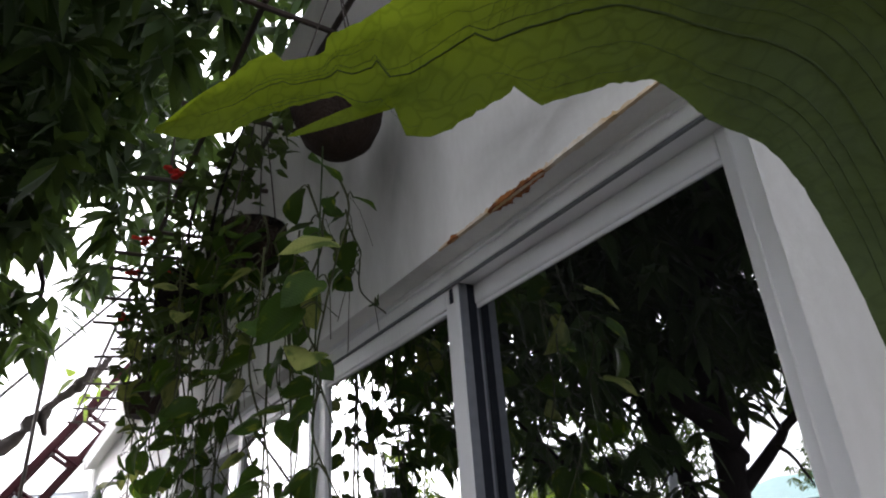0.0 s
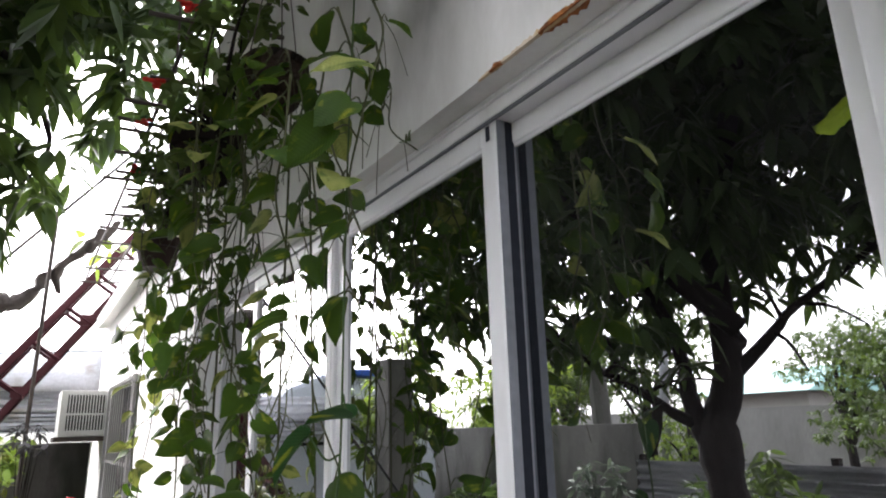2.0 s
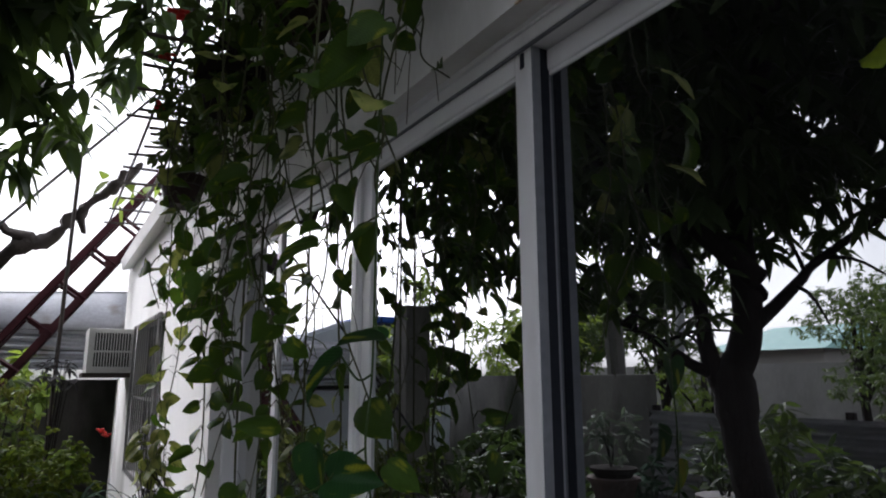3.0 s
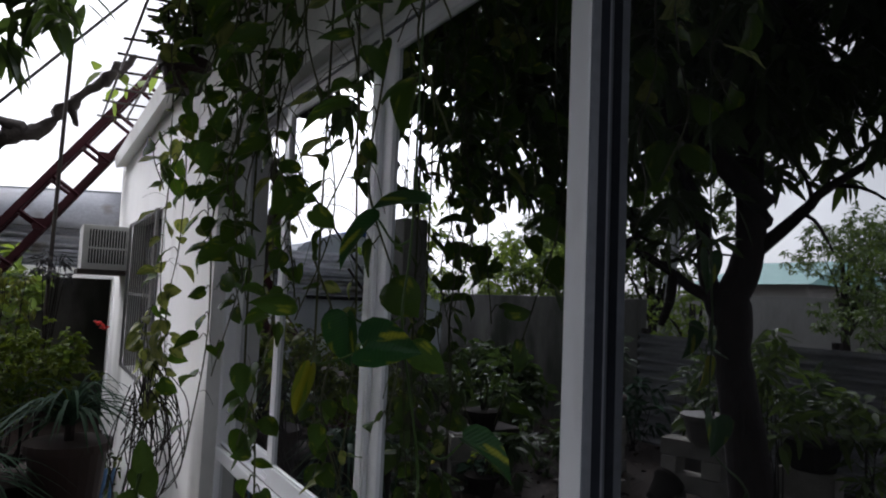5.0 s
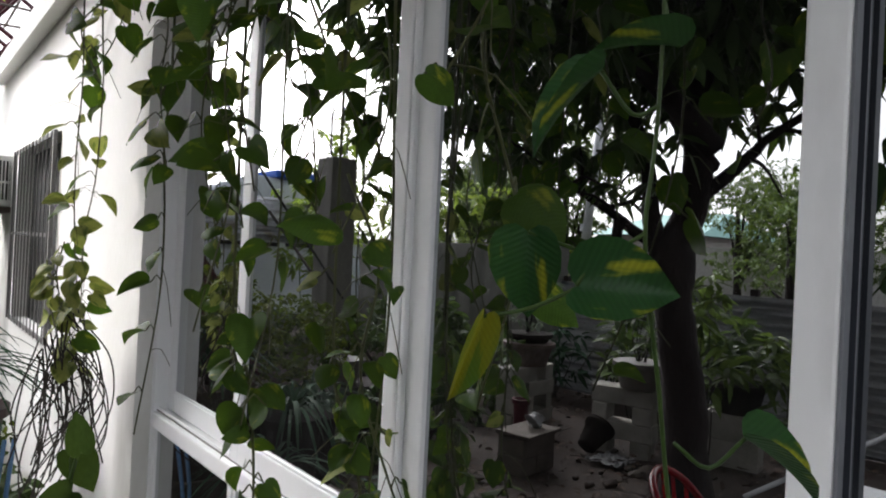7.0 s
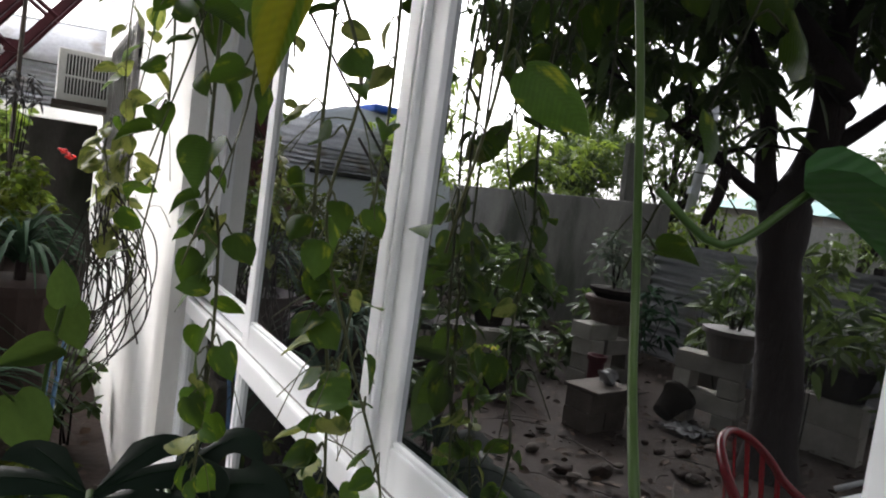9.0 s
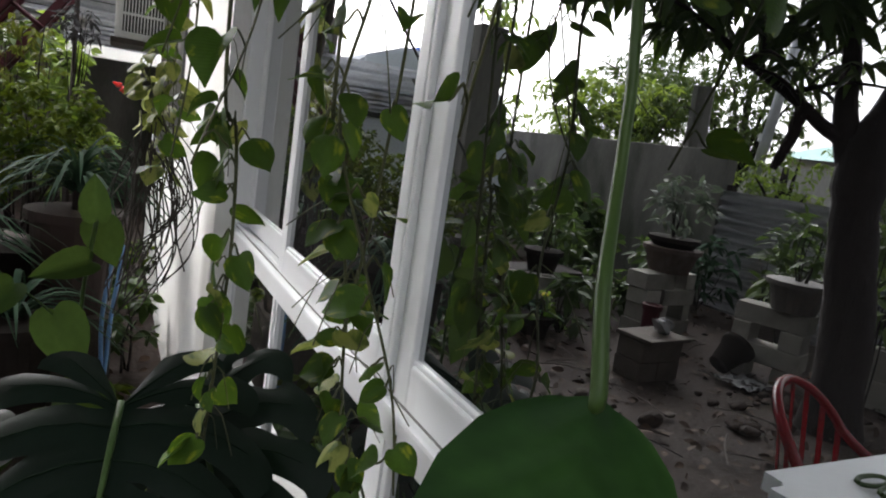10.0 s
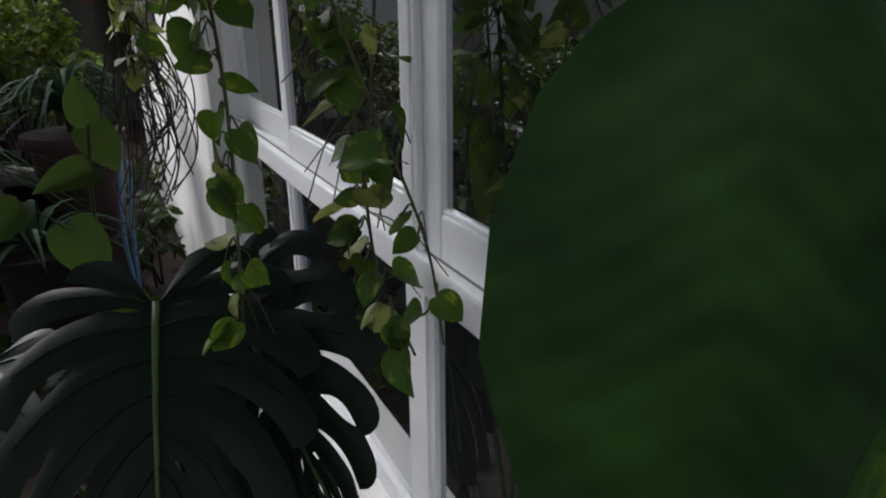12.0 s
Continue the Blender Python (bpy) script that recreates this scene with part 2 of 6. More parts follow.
# a net of fine sunken veins over the frond
net, line, vmul, vtr = sn.new("ShaderNodeTexVoronoi"), sn.new("ShaderNodeMapRange"), sn.new("ShaderNodeMixRGB"), sn.new("ShaderNodeMixRGB")
warp, wadd, wmap = sn.new("ShaderNodeTexNoise"), sn.new("ShaderNodeMixRGB"), sn.new("ShaderNodeMapping")
coord = next(q for q in sn if q.type == "TEX_COORD").outputs["Object"]
wmap.inputs["Rotation"].default_value = (0.0, 0.0, radians(37))
wmap.inputs["Scale"].default_value = (1.0, 0.45, 1.0)
warp.inputs["Scale"].default_value = 22.0
wadd.blend_type, wadd.inputs["Fac"].default_value = "ADD", 0.05
sl.new(coord, wadd.inputs["Color1"])
sl.new(coord, warp.inputs["Vector"])
sl.new(warp.outputs["Color"], wadd.inputs["Color2"])
sl.new(wadd.outputs["Color"], wmap.inputs["Vector"])
net.feature = "DISTANCE_TO_EDGE"
net.inputs["Scale"].default_value = 58.0
sl.new(wmap.outputs["Vector"], net.inputs["Vector"])
line.inputs["From Min"].default_value, line.inputs["From Max"].default_value = 0.0, 0.13
line.inputs["To Min"].default_value, line.inputs["To Max"].default_value = 0.80, 1.0
sl.new(net.outputs["Distance"], line.inputs["Value"])
for node, target in ((vmul, bs.inputs["Base Color"]), (vtr, next(q for q in sn if q.type == "BSDF_TRANSLUCENT").inputs["Color"])):
    node.blend_type, node.inputs["Fac"].default_value = "MULTIPLY", 1.0
    sl.new(target.links[0].from_socket, node.inputs["Color1"])
    sl.new(line.outputs["Result"], node.inputs["Color2"])
    sl.new(node.outputs["Color"], target)
STAGVEIN = mat("staghorn_vein", (0.045, 0.066, 0.016), rough=0.6, trans=(0.08, 0.14, 0.02, 0.2))
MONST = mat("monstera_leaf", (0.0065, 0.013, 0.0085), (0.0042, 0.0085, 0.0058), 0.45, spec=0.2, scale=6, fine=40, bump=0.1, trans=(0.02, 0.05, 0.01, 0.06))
MONSTVEIN = mat("monstera_side_vein", (0.009, 0.017, 0.010), rough=0.85, spec=0.05)
MONSTRIB = mat("monstera_midrib", (0.045, 0.085, 0.022), (0.032, 0.062, 0.017), 0.45, scale=10)
ALOCASIA = mat("soft_green_leaf", (0.026, 0.050, 0.013), (0.017, 0.035, 0.009), 0.58, scale=6, bump=0.1, spec=0.08, vary=0.3, trans=(0.11, 0.17, 0.03, 0.22))
CROTON = mat("croton_leaf", (0.014, 0.036, 0.007), (0.082, 0.100, 0.010), 0.62, scale=7, spread=0.3, bump=0.05, island=True, spec=0.06, vary=0.5, trans=(0.12, 0.17, 0.015, 0.2))
STRAP = mat("strap_leaf", (0.024, 0.046, 0.030), (0.036, 0.066, 0.040), 0.6, scale=4, bump=0.05, island=True, spec=0.06, vary=0.4, trans=(0.05, 0.10, 0.04, 0.15))
SHRUB = mat("shrub_leaf", (0.042, 0.068, 0.020), (0.066, 0.096, 0.028), 0.5, scale=4, bump=0.05, island=True, spec=0.15, vary=0.5, trans=(0.15, 0.22, 0.04, 0.25))
DUSKY = mat("dusky_shrub_leaf", (0.020, 0.036, 0.012), (0.032, 0.052, 0.017), 0.5, scale=4, bump=0.05, island=True, spec=0.15, vary=0.5, trans=(0.12, 0.19, 0.04, 0.22))
GREYLEAF = mat("grey_green_leaf", (0.10, 0.125, 0.095), (0.065, 0.085, 0.06), 0.6, scale=4, bump=0.05, island=True, spec=0.15, vary=0.4, trans=(0.16, 0.2, 0.12, 0.2))
LIGHTGREEN = mat("bright_shrub_leaf", (0.085, 0.14, 0.028), (0.13, 0.18, 0.035), 0.45, scale=3, bump=0.05, island=True, spec=0.2, vary=0.45, trans=(0.36, 0.48, 0.06, 0.35))
REDFLOWER = mat("red_petal", (0.65, 0.03, 0.02), (0.5, 0.02, 0.015), 0.5, scale=20, trans=(0.8, 0.05, 0.03, 0.3))
YELLOWFLOWER = mat("yellow_petal", (0.65, 0.55, 0.03), (0.5, 0.4, 0.02), 0.5, scale=20, trans=(0.8, 0.7, 0.05, 0.3))
HUSK = mat("coconut_husk", (0.020, 0.013, 0.010), (0.040, 0.026, 0.019), 0.95, scale=30, fine=150, bump=1.0)
TERRA = mat("terracotta", (0.074, 0.050, 0.043), (0.050, 0.036, 0.031), 0.85, scale=6, bump=0.2, stain=(0.10, 0.088, 0.078), stain_scale=6, stain_edge=(0.55, 0.75))
DARKPOT = mat("dark_plastic_pot", (0.012, 0.010, 0.009), (0.02, 0.016, 0.014), 0.9, scale=6, bump=0.05, spec=0.08)
GREYPOT = mat("grey_plastic_pot", (0.085, 0.076, 0.070), (0.060, 0.053, 0.048), 0.6, scale=5, bump=0.1, stain=(0.08, 0.06, 0.05), stain_scale=7)
REDSTEEL = mat("red_painted_steel", (0.060, 0.012, 0.017), (0.038, 0.009, 0.012), 0.5, metal=0.1, scale=6, fine=50, bump=0.15)
IRON = mat("dark_iron", (0.045, 0.042, 0.04), (0.07, 0.05, 0.04), 0.6, metal=0.4, scale=8, bump=0.15)
# grille iron grey, also used for the painted shadow line on the transom
GREYIRON = mat("grey_iron_and_gap_shade", (0.24, 0.235, 0.23), (0.17, 0.165, 0.16), 0.55, scale=8, bump=0.1)
REDPLASTIC = mat("red_plastic", (0.17, 0.006, 0.010), (0.13, 0.005, 0.009), 0.22, scale=3, bump=0.0, trans=(0.4, 0.012, 0.02, 0.2))
WHITEPLASTIC = mat("white_plastic", (0.70, 0.71, 0.72), (0.62, 0.63, 0.64), 0.4, scale=3, bump=0.05, stain=(0.4, 0.38, 0.34), stain_scale=7, stain_edge=(0.6, 0.8))
ACMAT = mat("aircon_casing", (0.60, 0.60, 0.58), (0.52, 0.52, 0.50), 0.5, scale=5, bump=0.05)
# near-black painted on flat panels where unlit interiors would show
DARK = mat("unlit_interior", (0.02, 0.02, 0.02), rough=0.9)
BLUETARP = mat("blue_tarp", (0.03, 0.10, 0.42), (0.025, 0.08, 0.33), 0.5, scale=5, bump=0.3)
VANWHITE = mat("vehicle_paint", (0.50, 0.53, 0.57), (0.45, 0.48, 0.52), 0.3, scale=3, bump=0.0)
TEAL = mat("teal_roof", (0.16, 0.30, 0.27), (0.13, 0.25, 0.23), 0.6, scale=3)
HOUSEWALL = mat("far_house_wall", (0.45, 0.43, 0.40), (0.36, 0.34, 0.31), 0.85, scale=2)
BLUEHOSE = mat("blue_hose", (0.10, 0.20, 0.36), rough=0.4)
FARCONC = mat("pale_concrete", (0.34, 0.335, 0.32), (0.24, 0.235, 0.22), 0.9, scale=0.6, fine=20, bump=0.2, stain=(0.14, 0.135, 0.12), stain_scale=0.8, stain_edge=(0.5, 0.75), stretch=(1, 1, 0.3))
DRYLEAF = mat("dry_leaf", (0.020, 0.012, 0.008), (0.052, 0.031, 0.019), 0.85, scale=5, island=True, vary=0.5)
LITTER = mat("pale_litter", (0.20, 0.195, 0.19), (0.12, 0.12, 0.125), 0.6, scale=8, island=True, vary=0.4)
CABLE = mat("black_cable", (0.03, 0.03, 0.03), rough=0.6)
ALU = mat("galvanised_pole", (0.42, 0.43, 0.44), (0.33, 0.34, 0.35), 0.45, metal=0.6, scale=6)


# ==== helpers ====
def thing(name, loc, label, category, group="", kind=""):
    ob = new(name)
    ob.empty_display_size = 0.05
    ob.location = loc
    return tagged(ob, label, category, group, kind)


def mesh_from(name, bm, material, smooth=False):
    me = bpy.data.meshes.new(name)
    bm.to_mesh(me)
    bm.free()
    me.materials.append(material)
    if smooth:
        me.polygons.foreach_set("use_smooth", [True] * len(me.polygons))
    return me


def part(name, bm, material, parent, label="", smooth=False):
    """One mesh object under parent. The bmesh is in the world's axes, centred on the parent's place."""
    ob = new(name, mesh_from(name, bm, material, smooth))
    ob.parent = parent
    return tagged(ob, label)


def whole(name, bm, material, label, category, group="", kind="", smooth=False):
    return tagged(new(name, mesh_from(name, bm, material, smooth)), label, category, group, kind)


def add_box(bm, lo, hi, bevel=0.0):
    r = bmesh.ops.create_cube(bm, size=1.0)
    vs = r["verts"]
    for v in vs:
        v.co = Vector([lo[i] + (v.co[i] + 0.5) * (hi[i] - lo[i]) for i in range(3)])
    if bevel:
        es = {e for v in vs for e in v.link_edges}
        bmesh.ops.bevel(bm, geom=list(es), offset=bevel, segments=2, affect="EDGES", profile=0.6)
    return vs


def box(lo, hi, bevel=0.0):
    bm = bmesh.new()
    add_box(bm, lo, hi, bevel)
    return bm


def add_tube(bm, pts, radii, sides=6, cap=True):
    """A round bar through the points, with a radius for each or one for all."""
    pts = [Vector(p) for p in pts]
    if not hasattr(radii, "__len__"):
        radii = [radii] * len(pts)
    rings, up = [], Vector((0.31, 0.17, 0.93))
    for i, p in enumerate(pts):
        d = (pts[min(i + 1, len(pts) - 1)] - pts[max(i - 1, 0)]).normalized()
        a = d.cross(up)
        if a.length < 1e-3:
            a = d.cross(Vector((1, 0, 0)))
        a.normalize()
        b = d.cross(a)
        up = a.cross(d)
        rings.append([bm.verts.new(p + radii[i] * (math.cos(6.2832 * k / sides) * a + math.sin(6.2832 * k / sides) * b)) for k in range(sides)])
    for r, s in zip(rings, rings[1:]):
        for k in range(sides):
            bm.faces.new((r[k], r[(k + 1) % sides], s[(k + 1) % sides], s[k]))
    if cap:
        bm.faces.new(rings[0][::-1])
        bm.faces.new(rings[-1])
    return bm


def tube(pts, radii, sides=6):
    return add_tube(bmesh.new(), pts, radii, sides)


def add_lathe(bm, profile, sides=20, centre=(0, 0, 0), wob=0.0):
    """A turned form from (radius, height) pairs."""
    c, rings = Vector(centre), []
    for r, z in profile:
        ring = []
        for k in range(sides):
            a = 6.28318 * k / sides
            w = 1 + wob * noise.noise(Vector((math.cos(a) * 2, math.sin(a) * 2, z * 9)))
            ring.append(bm.verts.new(c + Vector((r * w * math.cos(a), r * w * math.sin(a), z))))
        rings.append(ring)
    for r, s in zip(rings, rings[1:]):
        for k in range(sides):
            bm.faces.new((r[k], r[(k + 1) % sides], s[(k + 1) % sides], s[k]))
    bm.faces.new(rings[0][::-1])
    bm.faces.new(rings[-1])
    return bm


def pot_mesh(r_top, r_bot, h, wall=0.008, rim=0.012):
    return add_lathe(bmesh.new(), [(r_bot, 0), (r_bot * 1.02, 0.01), (r_top * 0.96, h - 0.04), (r_top * 0.96 + rim, h - 0.038),
                                   (r_top + rim, h), (r_top - wall, h), (r_top * 0.93 - wall, h - 0.03), (r_top * 0.9 - wall, h - 0.032)], 24)


def curve_points(ctrl, n):
    """Points along a smooth line through the given ones."""
    c = [Vector(p) for p in ctrl]
    c = [2 * c[0] - c[1], *c, 2 * c[-1] - c[-2]]
    out, segs = [], len(c) - 3
    for i in range(n):
        u = i / (n - 1) * segs
        k = min(int(u), segs - 1)
        f = u - k
        a, b, d, e = c[k : k + 4]
        out.append(0.5 * (2 * b + (d - a) * f + (2 * a - 5 * b + 4 * d - e) * f * f + (3 * b - a - 3 * d + e) * f**3))
    return out


def blade_mesh(name, rows, material, fold=0.15, bend=0.3, cup=0.0, notch=0.0, ripple=0.0, seed=0, cols=4):
    """A leaf of length 1 along +y from rows of (place along it, half width). fold lifts the edges, bend lowers the tip."""
    rnd = random.Random(seed)
    bm, grid = bmesh.new(), []
    lean = rnd.uniform(-0.06, 0.06)
    for i, (u, w) in enumerate(rows):
        line = []
        for k in range(cols + 1):
            s = 2 * k / cols - 1
            y = u - notch * max(0.0, 1 - 3.0 * max(u + 0.02, 0)) * abs(s) ** 0.8
            x = s * w + lean * math.sin(2.2 * u)
            z = fold * abs(s) * w - bend * u * u - cup * s * s * w + ripple * math.sin(9 * u + 3 * s + seed) * abs(s)
            line.append(bm.verts.new((x, y, z)))
        grid.append(line)
    for r, s in zip(grid, grid[1:]):
        for k in range(cols):
            bm.faces.new((r[k], r[k + 1], s[k + 1], s[k]))
    return mesh_from(name, bm, material, smooth=True)


HEART = [(0.0, 0.16), (0.02, 0.29), (0.09, 0.41), (0.23, 0.49), (0.42, 0.48), (0.60, 0.40), (0.76, 0.275), (0.89, 0.13), (0.95, 0.06), (1.0, 0.006)]


def scatter_mesh(name, centres, axes_, sizes, rows, material, seed=0, fold=0.25, bend=0.25, parts_per_row=2):
    """Many blades in one mesh: centres, ways along each blade, lengths. Vectorised."""
    rng = np.random.default_rng(seed)
    c, a, s = np.asarray(centres, float), np.asarray(axes_, float), np.asarray(sizes, float)
    a /= np.linalg.norm(a, axis=1)[:, None]
    ref = rng.normal(size=a.shape) * 0.5 + np.array([0, 0, 1.0])
    b = np.cross(a, ref)
    b /= np.linalg.norm(b, axis=1)[:, None] + 1e-9
    nrm = np.cross(b, a)
    verts = []
    for u, w in rows:
        for side in (-1, 0, 1):
            p = c + s[:, None] * (a * u + b * (side * w) + nrm * (abs(side) * fold * w) + np.array([0, 0, -1.0]) * (bend * u * u))
            verts.append(p)
    v = np.stack(verts, 1)
    k = len(rows) * 3
    tri = []
    for r in range(len(rows) - 1):
        for q in range(2):
            i = r * 3 + q
            tri.append((i, i + 1, i + 4, i + 3))
    f = (np.array(tri)[None] + (np.arange(len(c)) * k)[:, None, None]).reshape(-1, 4)
    me = bpy.data.meshes.new(name)
    me.vertices.add(len(c) * k)
    me.vertices.foreach_set("co", v.reshape(-1))
    me.loops.add(f.size)
    me.loops.foreach_set("vertex_index", f.reshape(-1).astype(np.int32))
    me.polygons.add(len(f))
    me.polygons.foreach_set("loop_start", np.arange(0, f.size, 4, dtype=np.int32))
    me.update(calc_edges=True)
    me.materials.append(material)
    me.polygons.foreach_set("use_smooth", [True] * len(f))
    return me


LANCE = [(0.0, 0.02), (0.25, 0.14), (0.55, 0.15), (0.85, 0.07), (1.0, 0.005)]
OVAL = [(0.0, 0.03), (0.3, 0.26), (0.6, 0.27), (0.88, 0.12), (1.0, 0.01)]
STRAPROWS = [(0.0, 0.025), (0.35, 0.04), (0.7, 0.03), (1.0, 0.004)]


def crown(name, blobs, per_m3, leaves, length, rows, material, parent, seed, hang=0.35, label="", smooth_in=0.35):
    """Leaf sprays through a set of ellipsoids (centre, radii), denser towards their skins."""
    rng = np.random.default_rng(seed)
    cen = []
    for (cx, cy, cz), (rx, ry, rz) in blobs:
        n = max(3, int(per_m3 * 4.19 * rx * ry * rz))
        d = rng.normal(size=(n, 3))
        d /= np.linalg.norm(d, axis=1)[:, None]
        r = smooth_in + (1.05 - smooth_in) * rng.random(n) ** 0.6
        cen.append(np.array([cx, cy, cz]) + d * r[:, None] * np.array([rx, ry, rz]))
    cen = np.concatenate(cen)
    k = rng.integers(max(2, leaves - 4), leaves + 5, len(cen))
    idx = np.repeat(np.arange(len(cen)), k)
    way = rng.normal(size=(len(idx), 3))
    way[:, 2] = way[:, 2] * 0.5 - hang
    way /= np.linalg.norm(way, axis=1)[:, None]
    pos = cen[idx] + way * length * 0.18 * rng.random((len(idx), 1)) + rng.normal(size=(len(idx), 3)) * length * 0.12
    ob = new(name, scatter_mesh(name, pos, way, length * rng.uniform(0.65, 1.2, len(idx)), rows, material, seed))
    ob.parent = parent
    return tagged(ob, label)


# ==== ground and house ====
bm = bmesh.new()
bmesh.ops.create_grid(bm, x_segments=90, y_segments=90, size=9)
for v in bm.verts:
    v.co += Vector((-6, 3, 0))
    near_wall = min(1.0, max(0.0, (-v.co.x - 0.1) / 0.8))
    v.co.z = near_wall * (0.035 * noise.noise(v.co * 1.1) + 0.018 * noise.noise(v.co * 4))
edge = [e for e in bm.edges if e.is_boundary]
r = bmesh.ops.extrude_edge_only(bm, edges=edge)
for v in [g for g in r["geom"] if isinstance(g, bmesh.types.BMVert)]:
    d = v.co - Vector((-6, 3, 0))
    v.co = Vector((-6, 3, 0)) + d * 60
    v.co.z = -0.02
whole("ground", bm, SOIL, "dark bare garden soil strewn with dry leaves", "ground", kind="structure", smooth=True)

WX = -0.08  # outer face of the front wall
Y0, Y1 = 0.31, 2.86  # window opening
Z0, Z1 = 0.45, 2.13
GY0, GY1, GZ0, GZ1 = 4.2, 5.5, 0.95, 1.96  # barred window
WEND, WTOP, WBACK = 6.6, 3.25, -6.0
bm = bmesh.new()
ys = [WBACK, Y0, 2.84, GY0, GY1, WEND]
add_box(bm, (WX, WBACK, 0), (0.14, Y0, WTOP))
add_box(bm, (WX, Y0, 0), (0.14, 2.84, Z0 - 0.03))
add_box(bm, (WX, Y0, Z1), (0.14, 2.84, WTOP))
add_box(bm, (WX, 2.84, 0), (0.14, GY0, WTOP - 0.5))
add_box(bm, (WX, GY0, 0), (0.14, GY1, GZ0))
add_box(bm, (WX, GY0, GZ1), (0.14, GY1, WTOP - 0.5))
add_box(bm, (WX, GY1, 0), (0.14, WEND, WTOP - 0.5))
WALLPAINT = PLASTER.copy()
wn2, wl2 = WALLPAINT.node_tree.nodes, WALLPAINT.node_tree.links
pr = next(q for q in wn2 if q.type == "BSDF_PRINCIPLED")
src = pr.inputs["Base Color"].links[0].from_socket
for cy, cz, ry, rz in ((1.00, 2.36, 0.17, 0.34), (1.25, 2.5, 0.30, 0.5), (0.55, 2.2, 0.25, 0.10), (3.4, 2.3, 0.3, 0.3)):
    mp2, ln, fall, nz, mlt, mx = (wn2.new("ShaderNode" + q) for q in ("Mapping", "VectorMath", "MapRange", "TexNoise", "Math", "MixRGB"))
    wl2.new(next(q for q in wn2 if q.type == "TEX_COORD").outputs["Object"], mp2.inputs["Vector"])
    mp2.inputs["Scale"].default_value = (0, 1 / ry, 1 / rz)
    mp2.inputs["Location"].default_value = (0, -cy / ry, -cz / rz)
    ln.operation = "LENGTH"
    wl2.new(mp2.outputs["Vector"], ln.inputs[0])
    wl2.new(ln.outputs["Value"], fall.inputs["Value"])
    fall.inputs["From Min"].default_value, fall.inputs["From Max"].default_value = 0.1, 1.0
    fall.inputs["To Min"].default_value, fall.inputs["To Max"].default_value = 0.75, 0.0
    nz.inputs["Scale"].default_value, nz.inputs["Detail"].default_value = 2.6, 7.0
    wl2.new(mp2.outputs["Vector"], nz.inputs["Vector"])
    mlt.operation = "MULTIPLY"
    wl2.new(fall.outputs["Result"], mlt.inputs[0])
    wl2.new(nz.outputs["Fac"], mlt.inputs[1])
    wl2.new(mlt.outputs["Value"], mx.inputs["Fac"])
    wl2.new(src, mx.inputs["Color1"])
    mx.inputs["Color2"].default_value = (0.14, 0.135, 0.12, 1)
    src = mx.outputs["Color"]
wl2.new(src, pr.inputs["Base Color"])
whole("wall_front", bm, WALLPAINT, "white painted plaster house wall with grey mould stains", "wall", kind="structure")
whole("wall_end", box((0.14, WEND - 0.15, 0), (5.0, WEND, 2.75)), PLASTER, "plain white plaster end wall of the house", "wall", kind="structure")
whole("wall_far_end", box((0.14, WBACK, 0), (5.0, WBACK + 0.15, 2.75)), PLASTER, "plain white plaster end wall of the house", "wall", kind="structure")
whole("wall_back", box((5.0, WBACK, 0), (5.2, WEND, 2.75)), PLASTER, "plain white plaster back wall of the house", "wall", kind="structure")
whole("ceiling", box((0.14, WBACK + 0.15, 2.6), (5.0, WEND - 0.15, 2.74)), PLASTER, "plain white ceiling slab", "ceiling", kind="structure")
whole("roof", box((0.14, WBACK, 2.76), (5.2, WEND, 2.86)), WHITEZINC, "pale metal roof of the house", "roof", kind="structure")
# eave over the end of the wall
EX, EZ = -0.16, 2.50
bm = bmesh.new()
v = [bm.verts.new(p) for y in (3.2, 6.35) for p in ((WX, y, EZ + 0.02), (EX, y, EZ - 0.0), (EX - 0.015, y, EZ + 0.09), (WX, y, EZ + 0.28))]
for a in ((0, 1, 2, 3), (7, 6, 5, 4), (0, 4, 5, 1), (1, 5, 6, 2), (2, 6, 7, 3), (3, 7, 4, 0)):
    bm.faces.new([v[i] for i in a])
whole("eave", bm, PLASTER, "white painted concrete eave along the wall top", "eave", kind="structure")
whole("window_sill", box((-0.105, Y0 - 0.03, Z0 - 0.03), (0.1, 2.84, Z0), 0.004), PLASTER, "white plaster sill under the long window", "sill", kind="structure")

# the long window: two sliding pairs over fixed lights
win = thing("window_1", (0, 0, 0), "long white-framed sliding window with mirror-tinted glass", "window", kind="structure")
FX = -0.03  # front of the fixed frame


def bar(name, lo, hi, bevel=0.004, label=""):
    return part(name, box(lo, hi, bevel), UPVC, win, label)


bar("head", (FX, Y0, 2.098), (0.07, Y1, Z1))
bar("head_lip", (FX - 0.008, Y0, 2.120), (FX, Y1, Z1), 0.002)
# a solid grey strip stands in for the shadow gap here
part("head_shadow_strip", box((-0.0285, Y0 + 0.052, 2.0940), (-0.0225, Y1 - 0.052, 2.0978)), GREYSTRIP, win, "grey strip painted as the shadow line under the head")
bar("bottom_rail", (FX, Y0, Z0), (0.07, Y1, 0.492))
bar("transom", (FX - 0.006, Y0 + 0.04, 0.890), (0.07, Y1 - 0.04, 0.938), 0.006)
bar("transom_track", (FX + 0.012, Y0 + 0.04, 0.936), (FX + 0.02, Y1 - 0.04, 0.950), 0.002)
# thin grey strip painted as the shadow between sash rail and transom
part("track_shadow_strip", box((FX + 0.0095, Y0 + 0.04, 0.9375), (FX + 0.0115, Y1 - 0.04, 0.9425)), GREYIRON, win)
bar("jamb", (FX, Y0, 0.492), (0.07, Y0 + 0.05, 2.098))
